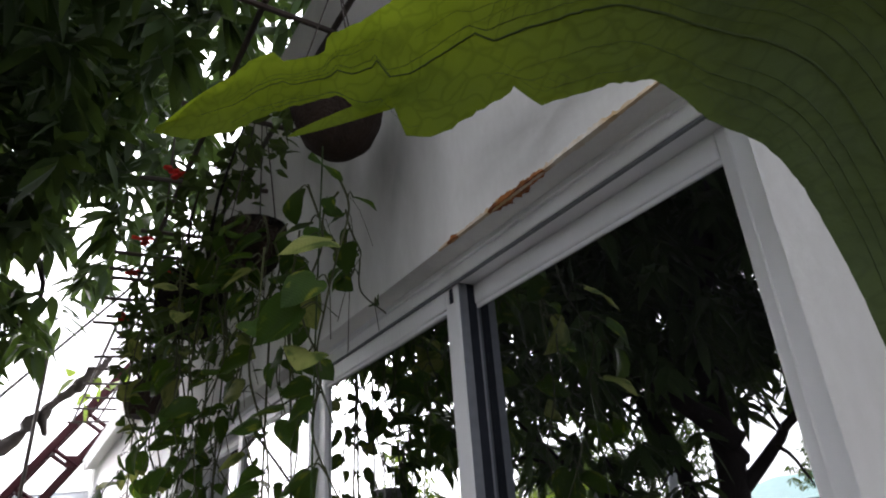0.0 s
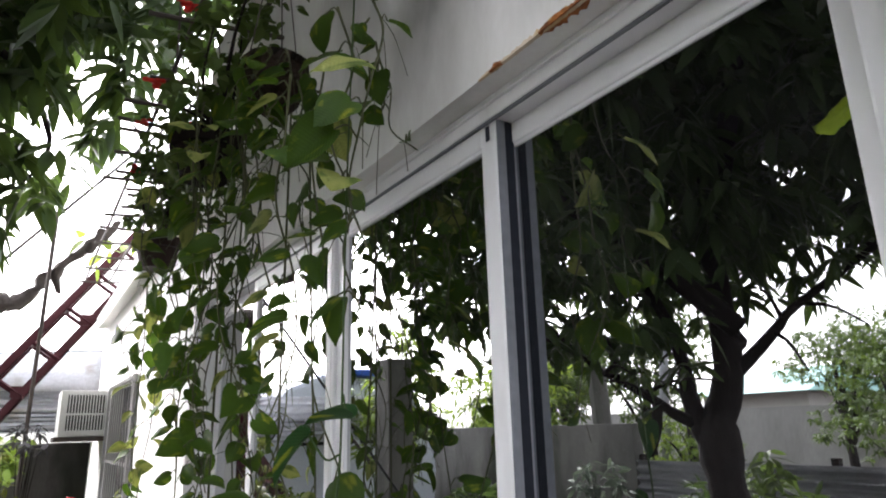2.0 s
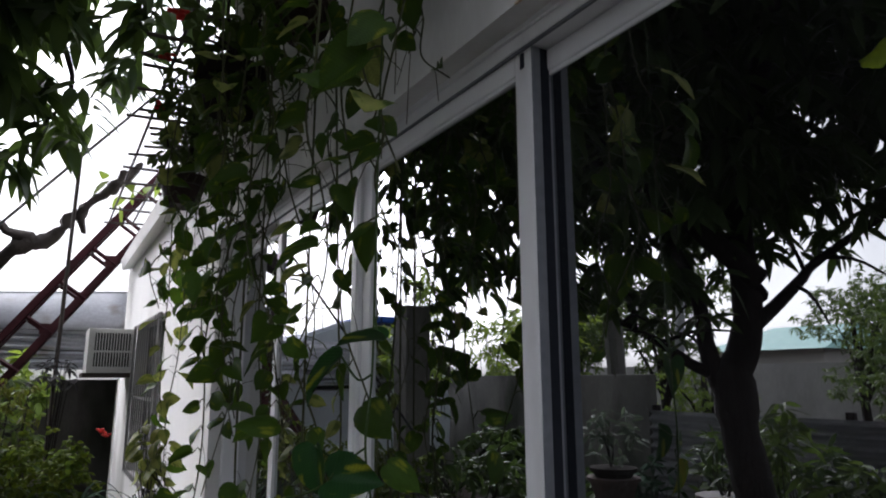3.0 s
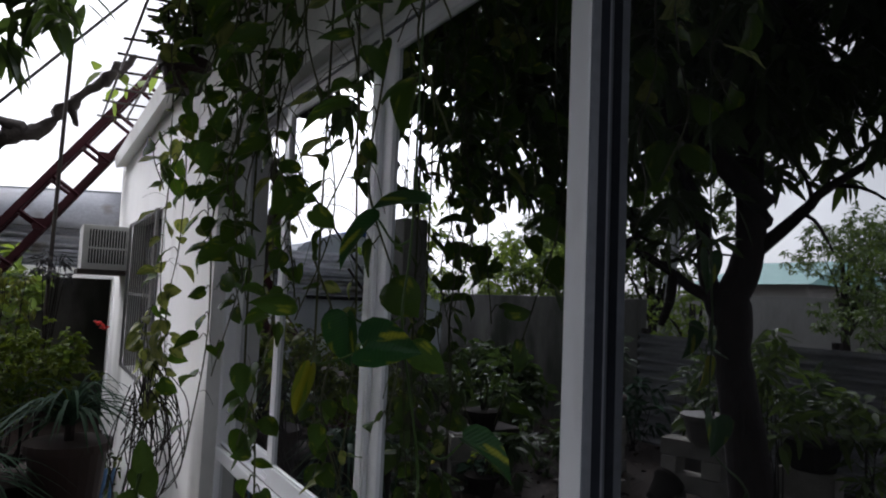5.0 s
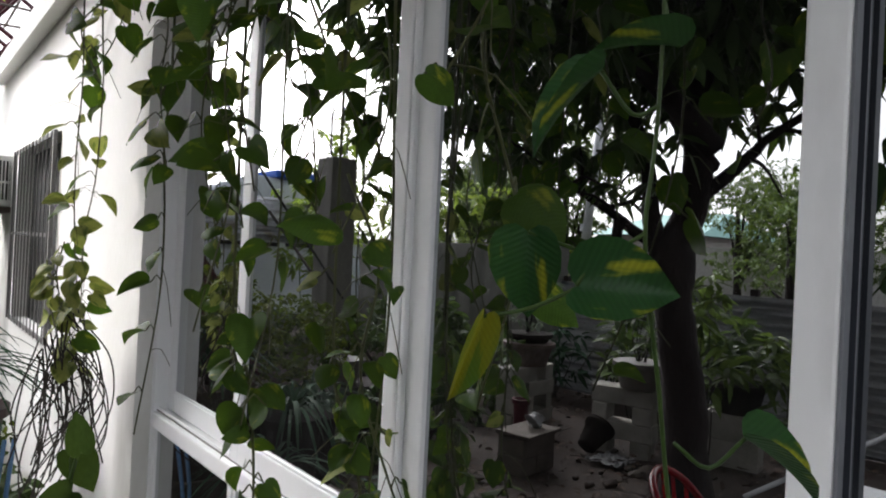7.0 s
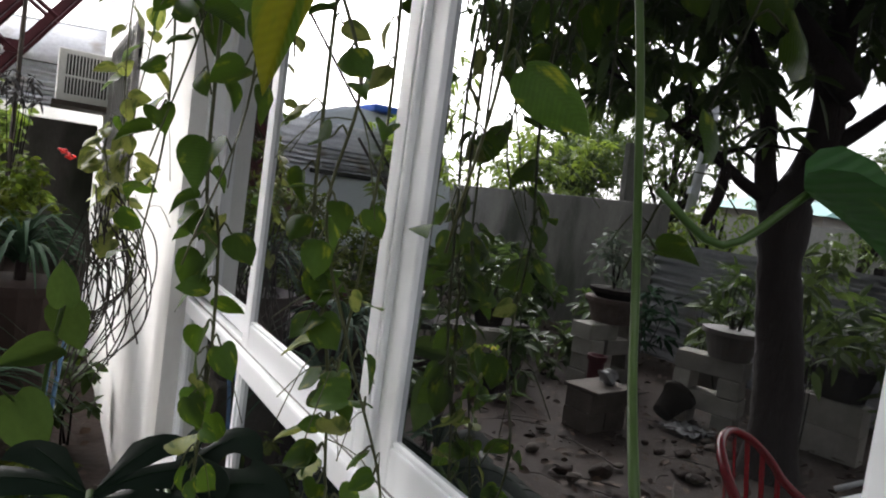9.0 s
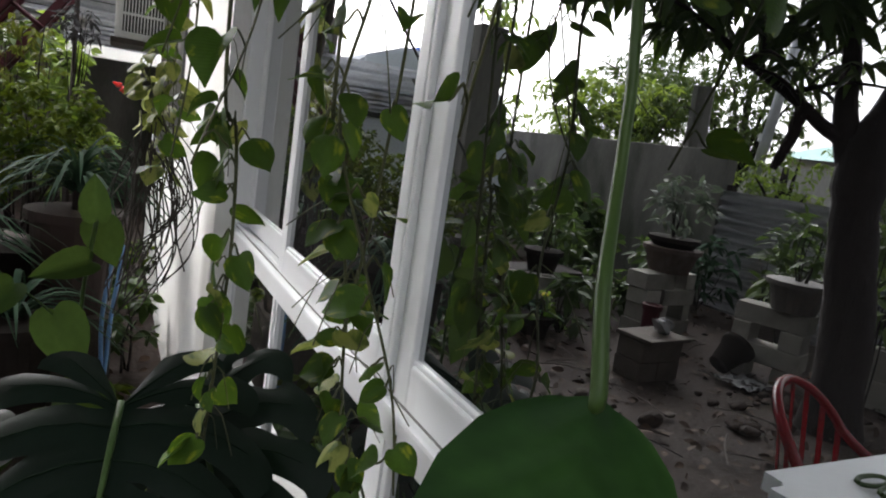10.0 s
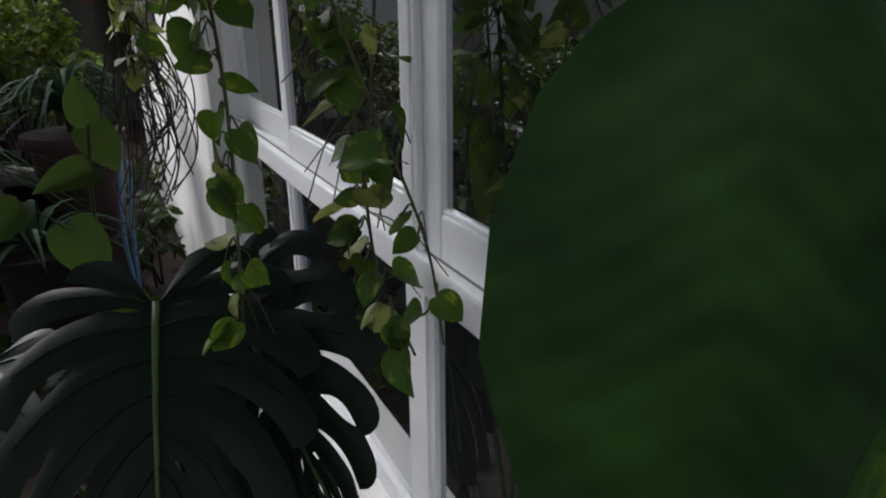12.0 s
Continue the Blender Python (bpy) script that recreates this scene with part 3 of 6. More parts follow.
bar("jamb", (FX, Y1 - 0.05, 0.492), (0.07, Y1, 2.098))
bar("mullion", (FX, 1.546, 0.938), (0.07, 1.556, 2.098), 0.003)
bar("mullion", (FX, 1.560, 0.938), (0.07, 1.570, 2.098), 0.003)
part("gasket_line", box((FX + 0.008, 1.555, 0.94), (0.06, 1.561, 2.097)), GASKET, win)


def sash(y0, y1, z0, z1, x0, left, right, top=0.036, bottom=0.058, deep=0.03):
    """A framed glass leaf; left and right are its stiles' widths."""
    s = new("sash")
    s.parent = win
    for nm, lo, hi in (("stile", (x0, y0, z0), (x0 + deep, y0 + right, z1)), ("stile", (x0, y1 - left, z0), (x0 + deep, y1, z1)),
                       ("top_rail", (x0, y0 + right, z1 - top), (x0 + deep, y1 - left, z1)),
                       ("bottom_rail", (x0, y0 + right, z0), (x0 + deep, y1 - left, z0 + bottom))):
        part(nm, box(lo, hi, 0.004), UPVC, s)
    for nm, lo, hi in (("bead", (x0 + 0.003, y0 + right, z1 - top - 0.007), (x0 + deep, y1 - left, z1 - top)),
                       ("bead", (x0 + 0.003, y0 + right, z0 + bottom), (x0 + deep, y1 - left, z0 + bottom + 0.007))):
        part(nm, box(lo, hi, 0.002), UPVC, s)
    g = part("glass_pane", box((x0 + deep * 0.3, y0 + right - 0.004, z0 + bottom - 0.004), (x0 + deep * 0.3 + 0.006, y1 - left + 0.004, z1 - top + 0.004)), GLASS, s, "mirror-tinted glass pane")
    return s


sash(0.903, 1.545, 0.942, 2.097, -0.022, 0.047, 0.041)
sash(1.571, 2.237, 0.942, 2.097, -0.022, 0.047, 0.039)
for y0, y1 in ((0.8995, 0.903), (2.237, 2.2405)):
    part("brush_seal", box((-0.005, y0, 0.95), (0.012, y1, 2.096)), GASKET, win, "black brush seal along the meeting stile")
    # grey strips laid on the stile's side, before and behind the black one
    part("stile_strip", box((-0.020, y0 + 0.0002, 0.95), (-0.005, y1 - 0.0002, 2.096)), GREYSTRIP, win, "grey strip along the meeting stile")
    part("stile_strip", box((0.012, y0 + 0.0002, 0.95), (0.022, y1 - 0.0002, 2.096)), GREYSTRIP, win, "grey strip along the meeting stile")
sash(0.362, 0.95, 0.942, 2.097, 0.010, 0.043, 0.034, deep=0.02)
sash(2.19, 2.808, 0.942, 2.097, 0.010, 0.055, 0.047, deep=0.02)
# small bolt plate at the meeting stile
part("bolt_plate", box((-0.0235, 0.918, 2.066), (-0.021, 0.928, 2.092)), GASKET, win)
# fixed lights below the transom
for y0, y1 in ((0.36, 0.90), (0.95, 1.515), (1.60, 2.185), (2.235, 2.80)):
    part("glass_pane", box((-0.017, y0, 0.486), (-0.011, y1, 0.894)), GLASS, win, "mirror-tinted glass pane")
for y0, y1 in ((0.90, 0.95), (1.515, 1.60), (2.185, 2.235), (2.80, 2.812), (0.36, 0.372)):
    bar("lower_mullion", (FX + 0.004, y0, 0.490), (0.03, y1, 0.892), 0.003)
    if y1 - y0 > 0.03:
        part("lower_mullion_bead", box((FX, y0 + 0.014, 0.495), (FX + 0.006, y0 + 0.022, 0.890), 0.002), UPVC, win)
# rusted reinforcement breaking through the lintel's edge
rng = random.Random(5)
stain = thing("lintel_rust", (0, 0, 0), "rusty broken edge along the white lintel", "rust stain", kind="structure")


def ragged(y0, y1, low, high, x, step=0.005):
    bm, top, bot = bmesh.new(), [], []
    n = int((y1 - y0) / step)
    for i in range(n + 1):
        f = i / n
        k = math.sin(math.pi * f) ** 0.5 if 0 < f < 1 else 0.05
        top.append((y0 + f * (y1 - y0), Z1 + 0.001 + high * k * rng.uniform(0.2, 1.15)))
        bot.append((y0 + f * (y1 - y0), low * k * rng.uniform(0.4, 1.1)))
    a = [bm.verts.new((x, y, z)) for y, z in top]
    b = [bm.verts.new((x - 0.002, y, Z1 - 0.002)) for y, z in top]
    c = [bm.verts.new((WX + d, y, Z1 - 0.003)) for y, d in bot]
    for i in range(n):
        bm.faces.new((a[i], a[i + 1], b[i + 1], b[i]))
        bm.faces.new((b[i], b[i + 1], c[i + 1], c[i]))
    return bm


part("rust_bleed", ragged(0.38, 0.86, 0.003, 0.008, WX - 0.0015), RUSTPALE, stain)
part("rust_flake", ragged(0.585, 0.715, 0.015, 0.009, WX - 0.003), RUST, stain)
part("rust_bleed", ragged(0.45, 0.56, 0.006, 0.007, WX - 0.003), RUSTPALE, stain)
part("rust_flake", ragged(0.80, 0.83, 0.004, 0.008, WX - 0.003), RUST, stain)

# barred window and cooler in the wall's far part
gw = thing("window_2", (0, 0, 0), "barred window with close grey vertical iron bars", "window", kind="structure")
# no room is built; its darkness is the panel's colour
part("opening_dark_panel", box((0.0, GY0, GZ0), (0.01, GY1, GZ1)), DARK, gw, "flat black panel standing for the unlit room behind the bars")
for y in (GY0 + 0.01, GY1 - 0.03):
    part("grille_edge", box((WX - 0.03, y, GZ0), (WX - 0.012, y + 0.025, GZ1), 0.002), GREYIRON, gw)
for z in (GZ0, (GZ0 + GZ1) / 2, GZ1 - 0.02):
    part("grille_rail", box((WX - 0.022, GY0, z), (WX - 0.014, GY1, z + 0.02)), GREYIRON, gw)
rod = mesh_from("grille_bar", tube([(0, 0, 0), (0, 0, GZ1 - GZ0)], 0.0036, 6), GREYIRON)
for i in range(12):
    ob = new("grille_bar", rod)
    ob.parent, ob.location = gw, (WX - 0.03, GY0 + 0.06 + i * (GY1 - GY0 - 0.12) / 11, GZ0)

ac = thing("window_air_conditioner", (WX, 5.75, 1.63), "grey window air conditioner sticking out of the wall", "air conditioner")
part("casing", box((-0.31, -0.02, 0.0), (0.02, 0.44, 0.33), 0.008), ACMAT, ac)
# flat black sheet on the casing, painted as shade behind the louvres
part("recess_dark_sheet", box((-0.265, -0.024, 0.045), (-0.015, -0.019, 0.295)), DARK, ac)
fin = mesh_from("louvre", box((-0.0036, -0.010, 0), (0.0036, 0.0, 0.25)), ACMAT)
for i in range(13):
    ob = new("louvre", fin)
    ob.parent, ob.location = ac, (-0.252 + i * 0.0192, -0.022, 0.045)
part("cross_bar", box((-0.265, -0.034, 0.15), (-0.015, -0.024, 0.165)), ACMAT, ac)
part("base_tray", box((-0.33, -0.035, -0.035), (0.02, 0.46, 0.0), 0.003), IRON, ac)

# neighbouring shed behind the end of the house
shed = thing("neighbour_shed", (0, 0, 0), "white corrugated shed with a dark open bay", "shed")
SY = 8.2


def corrugated(y_dir, length, height, pitch=0.076, depth=0.018, material=ZINC, horizontal=False, n=8):
    bm, k = bmesh.new(), int((height if horizontal else length) / pitch * 6)
    lo, hi = [], []
    for i in range(k + 1):
        s = i / k
        off = depth * math.sin(s * k / 6 * 6.2832)
        if horizontal:
            lo.append(bm.verts.new((0, off, s * height)))
            hi.append(bm.verts.new((length, off, s * height)))
        else:
            lo.append(bm.verts.new((s * length, off, 0)))
            hi.append(bm.verts.new((s * length, off, height)))
    for i in range(k):
        bm.faces.new((lo[i], lo[i + 1], hi[i + 1], hi[i]))
    if not y_dir:
        for v in bm.verts:
            v.co = Vector((v.co.y, v.co.x, v.co.z))
    bmesh.ops.solidify(bm, geom=bm.faces[:], thickness=0.002)
    return bm


p = part("wall_sheet", corrugated(True, 1.9, 0.40, 0.085, 0.02, horizontal=True), WHITEZINC, shed)
p.location = (-1.75, SY, 1.69)
p = part("low_sheet", corrugated(True, 1.7, 0.55, 0.11, 0.02, horizontal=True), WHITEZINC, shed)
p.location = (-3.45, SY + 0.02, 1.50)
bm, rows = bmesh.new(), []
for i in range(9):
    f = i / 8
    rows.append([bm.verts.new((x, SY - 0.10 + 0.55 * f * f, 2.09 + (0.50 + 0.06 * x) * f ** 0.8)) for x in np.linspace(-1.75, 0.30, 6)])
for r, q in zip(rows, rows[1:]):
    for k in range(5):
        bm.faces.new((r[k], r[k + 1], q[k + 1], q[k]))
bmesh.ops.solidify(bm, geom=bm.faces[:], thickness=0.012)
part("roof_sheet", bm, WHITEZINC, shed, "smooth pale sheet bent over the shed's eave", smooth=True)
part("lintel", box((-1.75, SY - 0.12, 1.58), (0.20, SY + 0.06, 1.685), 0.006), PLASTER, shed)
part("post", box((0.03, SY - 0.1, 0), (0.145, SY + 0.06, 1.58), 0.006), PLASTER, shed)
part("post", box((-1.75, SY - 0.1, 0), (-1.61, SY + 0.06, 1.58), 0.006), PLASTER, shed)
# side walls added to keep light out of the bay
part("bay_shade_wall", box((-1.85, SY + 0.06, 0), (-1.75, SY + 1.7, 2.45)), CONC, shed)
part("bay_shade_wall", box((0.30, SY + 0.06, 0), (0.40, SY + 1.7, 2.45)), CONC, shed)
part("bay_back", box((-1.75, SY + 1.6, 0), (0.3, SY + 1.7, 2.4)), CONC, shed)
part("roof", box((-1.85, SY + 0.40, 2.46), (0.6, SY + 1.8, 2.50)), WHITEZINC, shed)

# red lattice ladder leaning above the shed
lad = thing("lattice_ladder", (0, 0, 0), "dark red welded steel lattice ladder leaning up", "ladder")
LA, LB = Vector((-1.994, 6.4, 0.0)), Vector((0.323, 6.4, 3.29))
ax = (LB - LA).normalized()
up = Vector((-ax.z, 0, ax.x))
SEP, DEEP = 0.23, 0.30


def angle_bar(a, e, w):
    """A rolled angle section from a to e."""
    bm = bmesh.new()
    for s, t in (((0, 0), (w, 0.008)), ((0, 0), (0.008, w))):
        v = []
        for p in (a, e):
            for q, r in ((s[0], s[1]), (t[0], s[1]), (t[0], t[1]), (s[0], t[1])):
                v.append(bm.verts.new(p + up * q + Vector((0, r, 0))))
        for f in ((3, 2, 1, 0), (4, 5, 6, 7), (0, 1, 5, 4), (1, 2, 6, 5), (2, 3, 7, 6), (3, 0, 4, 7)):
            bm.faces.new([v[k] for k in f])
    return bm


for side, q in ((0.0, 0), (0.0, 1), (DEEP, 0), (DEEP, 1)):
    o = up * (SEP * q) + Vector((0, side, 0))
    part("rail", angle_bar(LA + o, LB + o, 0.062), REDSTEEL, lad)
L = (LB - LA).length
for i in range(11):
    c = LA + ax * (L * (i + 0.5) / 11)
    bm = bmesh.new()
    add_tube(bm, [c, c + up * SEP], 0.018, 4)
    add_tube(bm, [c + Vector((0, DEEP, 0)), c + up * SEP + Vector((0, DEEP, 0))], 0.018, 4)
    part("rung", add_tube(bm, [c + up * SEP, c + up * SEP + Vector((0, DEEP, 0))], 0.02, 4), REDSTEEL, lad)
    if i % 2 == 0:
        part("gusset", box(c + up * 0.06 + Vector((-0.045, -0.01, -0.04)), c + up * 0.06 + Vector((0.045, 0.0, 0.05))), REDSTEEL, lad)

# ==== overhead rods, cable, dead limb ====
per = thing("rod_trellis", (0, 0, 0), "overhead trellis of thin rusty iron rods", "trellis")
rng = random.Random(11)
for i, y in enumerate((0.75, 1.1, 1.5, 1.85, 2.25, 2.42, 2.64, 2.72, 2.93, 3.18, 3.24, 3.36, 3.47, 3.64, 3.8, 4.1, 4.4, 4.8, 5.2, 5.6)):
    e = (-0.44 if y < 3.3 else -0.36) + rng.uniform(-0.02, 0.05)
    part("rod", tube([(WX, y, 2.76 + rng.uniform(-0.01, 0.01)), (e, y + rng.uniform(-0.03, 0.03), 2.75 + rng.uniform(-0.02, 0.02))], 0.0075, 6), IRON, per)
for x in (-0.17, -0.33):
    part("long_rod", tube([(x, 0.4, 2.765), (x, 5.7, 2.765)], 0.007, 6), IRON, per)
part("hanger", tube([(-0.32, 2.22, 2.765), (-0.325, 2.22, 3.2)], 0.004, 6), IRON, per)
cab = thing("overhead_cable", (0, 0, 0), "thin dark overhead cable across the sky", "cable")
part("wire", tube(curve_points([(-2.2, 5.3, 1.06), (-0.956, 5.3, 2.644), (-0.068, 5.3, 3.772), (0.8, 5.3, 4.9)], 12), 0.011, 5), CABLE, cab)
pole = thing("thin_iron_pole", (-0.57, 5.3, 0), "thin upright rusty iron pole", "pole")
part("shaft", tube([(-0.03, 0, 0), (0, 0, 3.17)], 0.013, 6), IRON, pole)
limb = thing("dead_branch", (0, 0, 0), "gnarled bare dead tree branch against the sky", "branch")
bm = bmesh.new()
pts = curve_points([(-1.25, 7.3, -0.05), (-1.2, 7.1, 1.2), (-1.15, 6.3, 2.15), (-0.948, 5.6, 2.46), (-0.70, 5.6, 2.58), (-0.568, 5.6, 2.79), (-0.328, 5.6, 3.02), (-0.13, 5.6, 3.24)], 40)
add_tube(bm, pts, [0.075 * (1 - 0.75 * i / 39) * (1 + 0.55 * noise.noise(Vector((i * 0.7, 0, 3)))) for i in range(40)], 9)
for k, (i, d) in enumerate(((20, (-0.25, 0, 0.12)), (24, (-0.18, 0.1, -0.16)), (29, (0.02, 0, -0.2)), (33, (0.12, -0.1, 0.1)))):
    add_tube(bm, curve_points([pts[i], pts[i] + Vector(d) * 0.6, pts[i] + Vector(d) + Vector((0, 0, 0.03))], 6), [0.05, 0.045, 0.04, 0.035, 0.028, 0.02], 7)
for v in bm.verts:
    v.co += 0.045 * Vector((noise.noise(v.co * 14), noise.noise(v.co * 14 + Vector((7, 0, 0))), noise.noise(v.co * 14 + Vector((0, 9, 0)))))
part("limb", bm, DEADWOOD, limb, smooth=True)
rng = np.random.default_rng(3)
n = 14
c = np.stack([rng.normal(-0.22, 0.07, n), rng.normal(5.58, 0.05, n), rng.normal(3.06, 0.06, n)], 1)
ob = new("sprout_leaves", scatter_mesh("sprout_leaves", c, rng.normal(size=(n, 3)) - np.array([0, 0, 0.6]), rng.uniform(0.10, 0.16, n), OVAL, LIGHTGREEN, 4))
ob.parent = limb

# ==== pothos vines ====
LEAVES = [blade_mesh("leaf", HEART, POTHOS, fold=f, bend=b, cup=c, notch=0.09, ripple=0.03, seed=s)
          for s, (f, b, c) in enumerate(((0.28, 0.22, 0.1), (0.18, 0.40, 0.2), (0.32, 0.16, 0.0), (0.06, 0.45, 0.35), (0.42, 0.2, -0.1), (0.6, 0.4, 0.1)))]
GOLDLEAVES = []
for me in LEAVES[:4]:
    g = me.copy()
    g.materials[0] = POTHOSGOLD
    GOLDLEAVES.append(g)


def leaf_pose(base, tip, normal):
    """The pose that lays a unit leaf from base towards tip, its face along normal."""
    y = (Vector(tip) - Vector(base))
    size = y.length
    y.normalize()
    z = Vector(normal) - Vector(normal).dot(y) * y
    if z.length < 1e-4:
        z = y.orthogonal()
    z.normalize()
    x = y.cross(z)
    return Matrix.LocRotScale(Vector(base), Matrix((x, y, z)).transposed().to_quaternion(), (size, size, size))


def put_leaf(vine, base, tip, normal, gold=False, mesh=None, width=1.0):
    ob = new("leaf", mesh or random.choice(GOLDLEAVES if gold else LEAVES))
    ob.parent = vine
    ob.matrix_local = leaf_pose(base, tip, normal) @ Matrix.Diagonal((width, 1, 1, 1))
    return ob


def pothos_vine(top, bottom, count, size, seed, gold=0.1, way=None, sway=0.05, thick=0.0028, bottom_big=False, roots=0.5, stem_mat=None):
    """A hanging strand with heart leaves on curved stalks; leaves face the open side."""
    rnd = random.Random(seed)
    top, bottom = Vector(top), Vector(bottom)
    vine = thing("pothos_vine", top, "hanging pothos vine with variegated green heart leaves", "vine", "hanging pothos vines")
    ctrl = [Vector((0, 0, 0))]
    for i in range(1, 6):
        f = i / 5
        ctrl.append((bottom - top) * f + Vector((rnd.uniform(-sway, sway), rnd.uniform(-sway, sway), rnd.uniform(-0.02, 0.02))) * (0.4 + 0.6 * f))
    n = 40
    if way:
        ctrl = [Vector(p) - top for p in way]
    pts = curve_points(ctrl, n)
    bm = bmesh.new()
    add_tube(bm, pts, [thick * 0.75 * (1.15 - 0.5 * i / n) for i in range(n)], 6)
    for k in range(count):
        f = (k + rnd.uniform(0.1, 0.9)) / count
        if f < 0.03:
            continue
        p = pts[min(int(f * (n - 1)), n - 1)]
        a = rnd.uniform(0, 6.283)
        out = Vector((math.cos(a), math.sin(a), 0))
        if rnd.random() < 0.62:
            out = Vector((-abs(out.x) - 0.2, out.y, 0)).normalized()
        s = size * 0.66 * rnd.uniform(0.6, 1.2)
        stalk = s * rnd.uniform(0.25, 0.6)
        knee = p + out * stalk * 0.75 + Vector((0, 0, stalk * rnd.uniform(-0.1, 0.5)))
        base = knee + out * stalk * 0.25 + Vector((0, 0, -0.2 * stalk))
        add_tube(bm, curve_points([p, (p + knee) / 2 + Vector((0, 0, 0.012)), knee, base], 7), 0.0015, 5)
        tipdir = (out * rnd.uniform(0.3, 1.3) + Vector((rnd.uniform(-0.9, 0.9), rnd.uniform(-0.9, 0.9), rnd.uniform(-1.2, 0.15)))).normalized()
        nor = out * 0.6 + Vector((rnd.uniform(-1.1, 0.3), rnd.uniform(-1.1, 0.4), rnd.uniform(0.2, 1.1)))
        put_leaf(vine, base, base + tipdir * s, nor, rnd.random() < gold, width=rnd.uniform(0.72, 1.0))
    for k in range(int(count * roots)):
        p = pts[rnd.randrange(4, n - 2)]
        d = Vector((rnd.uniform(-1, 1), rnd.uniform(-1, 1), rnd.uniform(-1.4, 0.2))).normalized() * rnd.uniform(0.03, 0.12)
        add_tube(bm, curve_points([p, p + d * 0.5 + Vector((0, 0, 0.01)), p + d + Vector((0, 0, -0.02))], 5), 0.0008, 4)
    part("stem", bm, stem_mat or VINE, vine, smooth=True)
    return vine


STRANDS = (  # top, foot, leaves, leaf size, gold
    ((-0.28, 1.90, 2.4), (-0.27, 1.86, 1.45), 14, 0.098, 0.1),
    ((-0.30, 1.78, 2.4), (-0.28, 1.72, 1.35), 15, 0.098, 0.1),
    ((-0.33, 1.66, 2.4), (-0.31, 1.62, 1.50), 15, 0.098, 0.1),
    ((-0.27, 1.60, 2.45), (-0.25, 1.60, 1.20), 15, 0.098, 0.1),
    ((-0.24, 1.46, 2.4), (-0.22, 1.42, 1.45), 13, 0.098, 0.1),
    ((-0.34, 1.80, 2.4), (-0.35, 1.80, 1.70), 13, 0.098, 0.1),
    ((-0.36, 1.60, 2.45), (-0.37, 1.55, 1.72), 13, 0.098, 0.15),
    ((-0.30, 1.42, 2.4), (-0.29, 1.38, 1.62), 16, 0.098, 0.1),
    ((-0.20, 1.20, 2.3), (-0.17, 1.22, 1.30), 12, 0.092, 0.1),
    ((-0.30, 1.10, 2.2), (-0.27, 1.12, 1.60), 10, 0.10, 0.1),
    ((-0.25, 1.02, 2.3), (-0.23, 1.02, 1.72), 11, 0.11, 0.1),
    ((-0.22, 0.96, 2.3), (-0.24, 0.92, 1.86), 8, 0.115, 0.1),
    ((-0.15, 1.08, 2.3), (-0.10, 1.03, 2.08), 5, 0.07, 0.0),
    ((-0.19, 1.02, 2.3), (-0.15, 1.07, 2.12), 5, 0.075, 0.0),
    ((-0.36, 2.15, 2.4), (-0.37, 2.12, 1.75), 12, 0.09, 0.1),
    ((-0.33, 2.3, 2.4), (-0.33, 2.28, 1.80), 10, 0.09, 0.15),
    ((-0.28, 2.05, 2.4), (-0.27, 2.05, 1.6), 11, 0.09, 0.1),
    ((-0.26, 1.36, 2.34), (-0.28, 1.33, 2.10), 6, 0.085, 0.05),
    ((-0.22, 1.32, 2.34), (-0.21, 1.30, 1.95), 7, 0.085, 0.05),
    ((-0.30, 1.30, 2.37), (-0.32, 1.27, 2.20), 6, 0.10, 0.1),
    ((-0.25, 1.29, 2.37), (-0.25, 1.26, 2.13), 7, 0.10, 0.1),
    ((-0.19, 1.31, 2.37), (-0.18, 1.29, 2.18), 6, 0.10, 0.1),
    ((-0.25, 1.56, 2.4), (-0.24, 1.55, 1.48), 20, 0.085, 0.05),
    ((-0.28, 1.66, 2.4), (-0.26, 1.63, 1.55), 18, 0.085, 0.05),
    ((-0.23, 1.62, 2.4), (-0.22, 1.60, 1.62), 16, 0.08, 0.05),
    ((-0.18, 1.50, 1.58), (-0.105, 1.38, 0.88), 16, 0.075, 0.1),
)
for i, (a, b, k, s, g) in enumerate(STRANDS):
    pothos_vine(a, b, k, s, 100 + i, g)

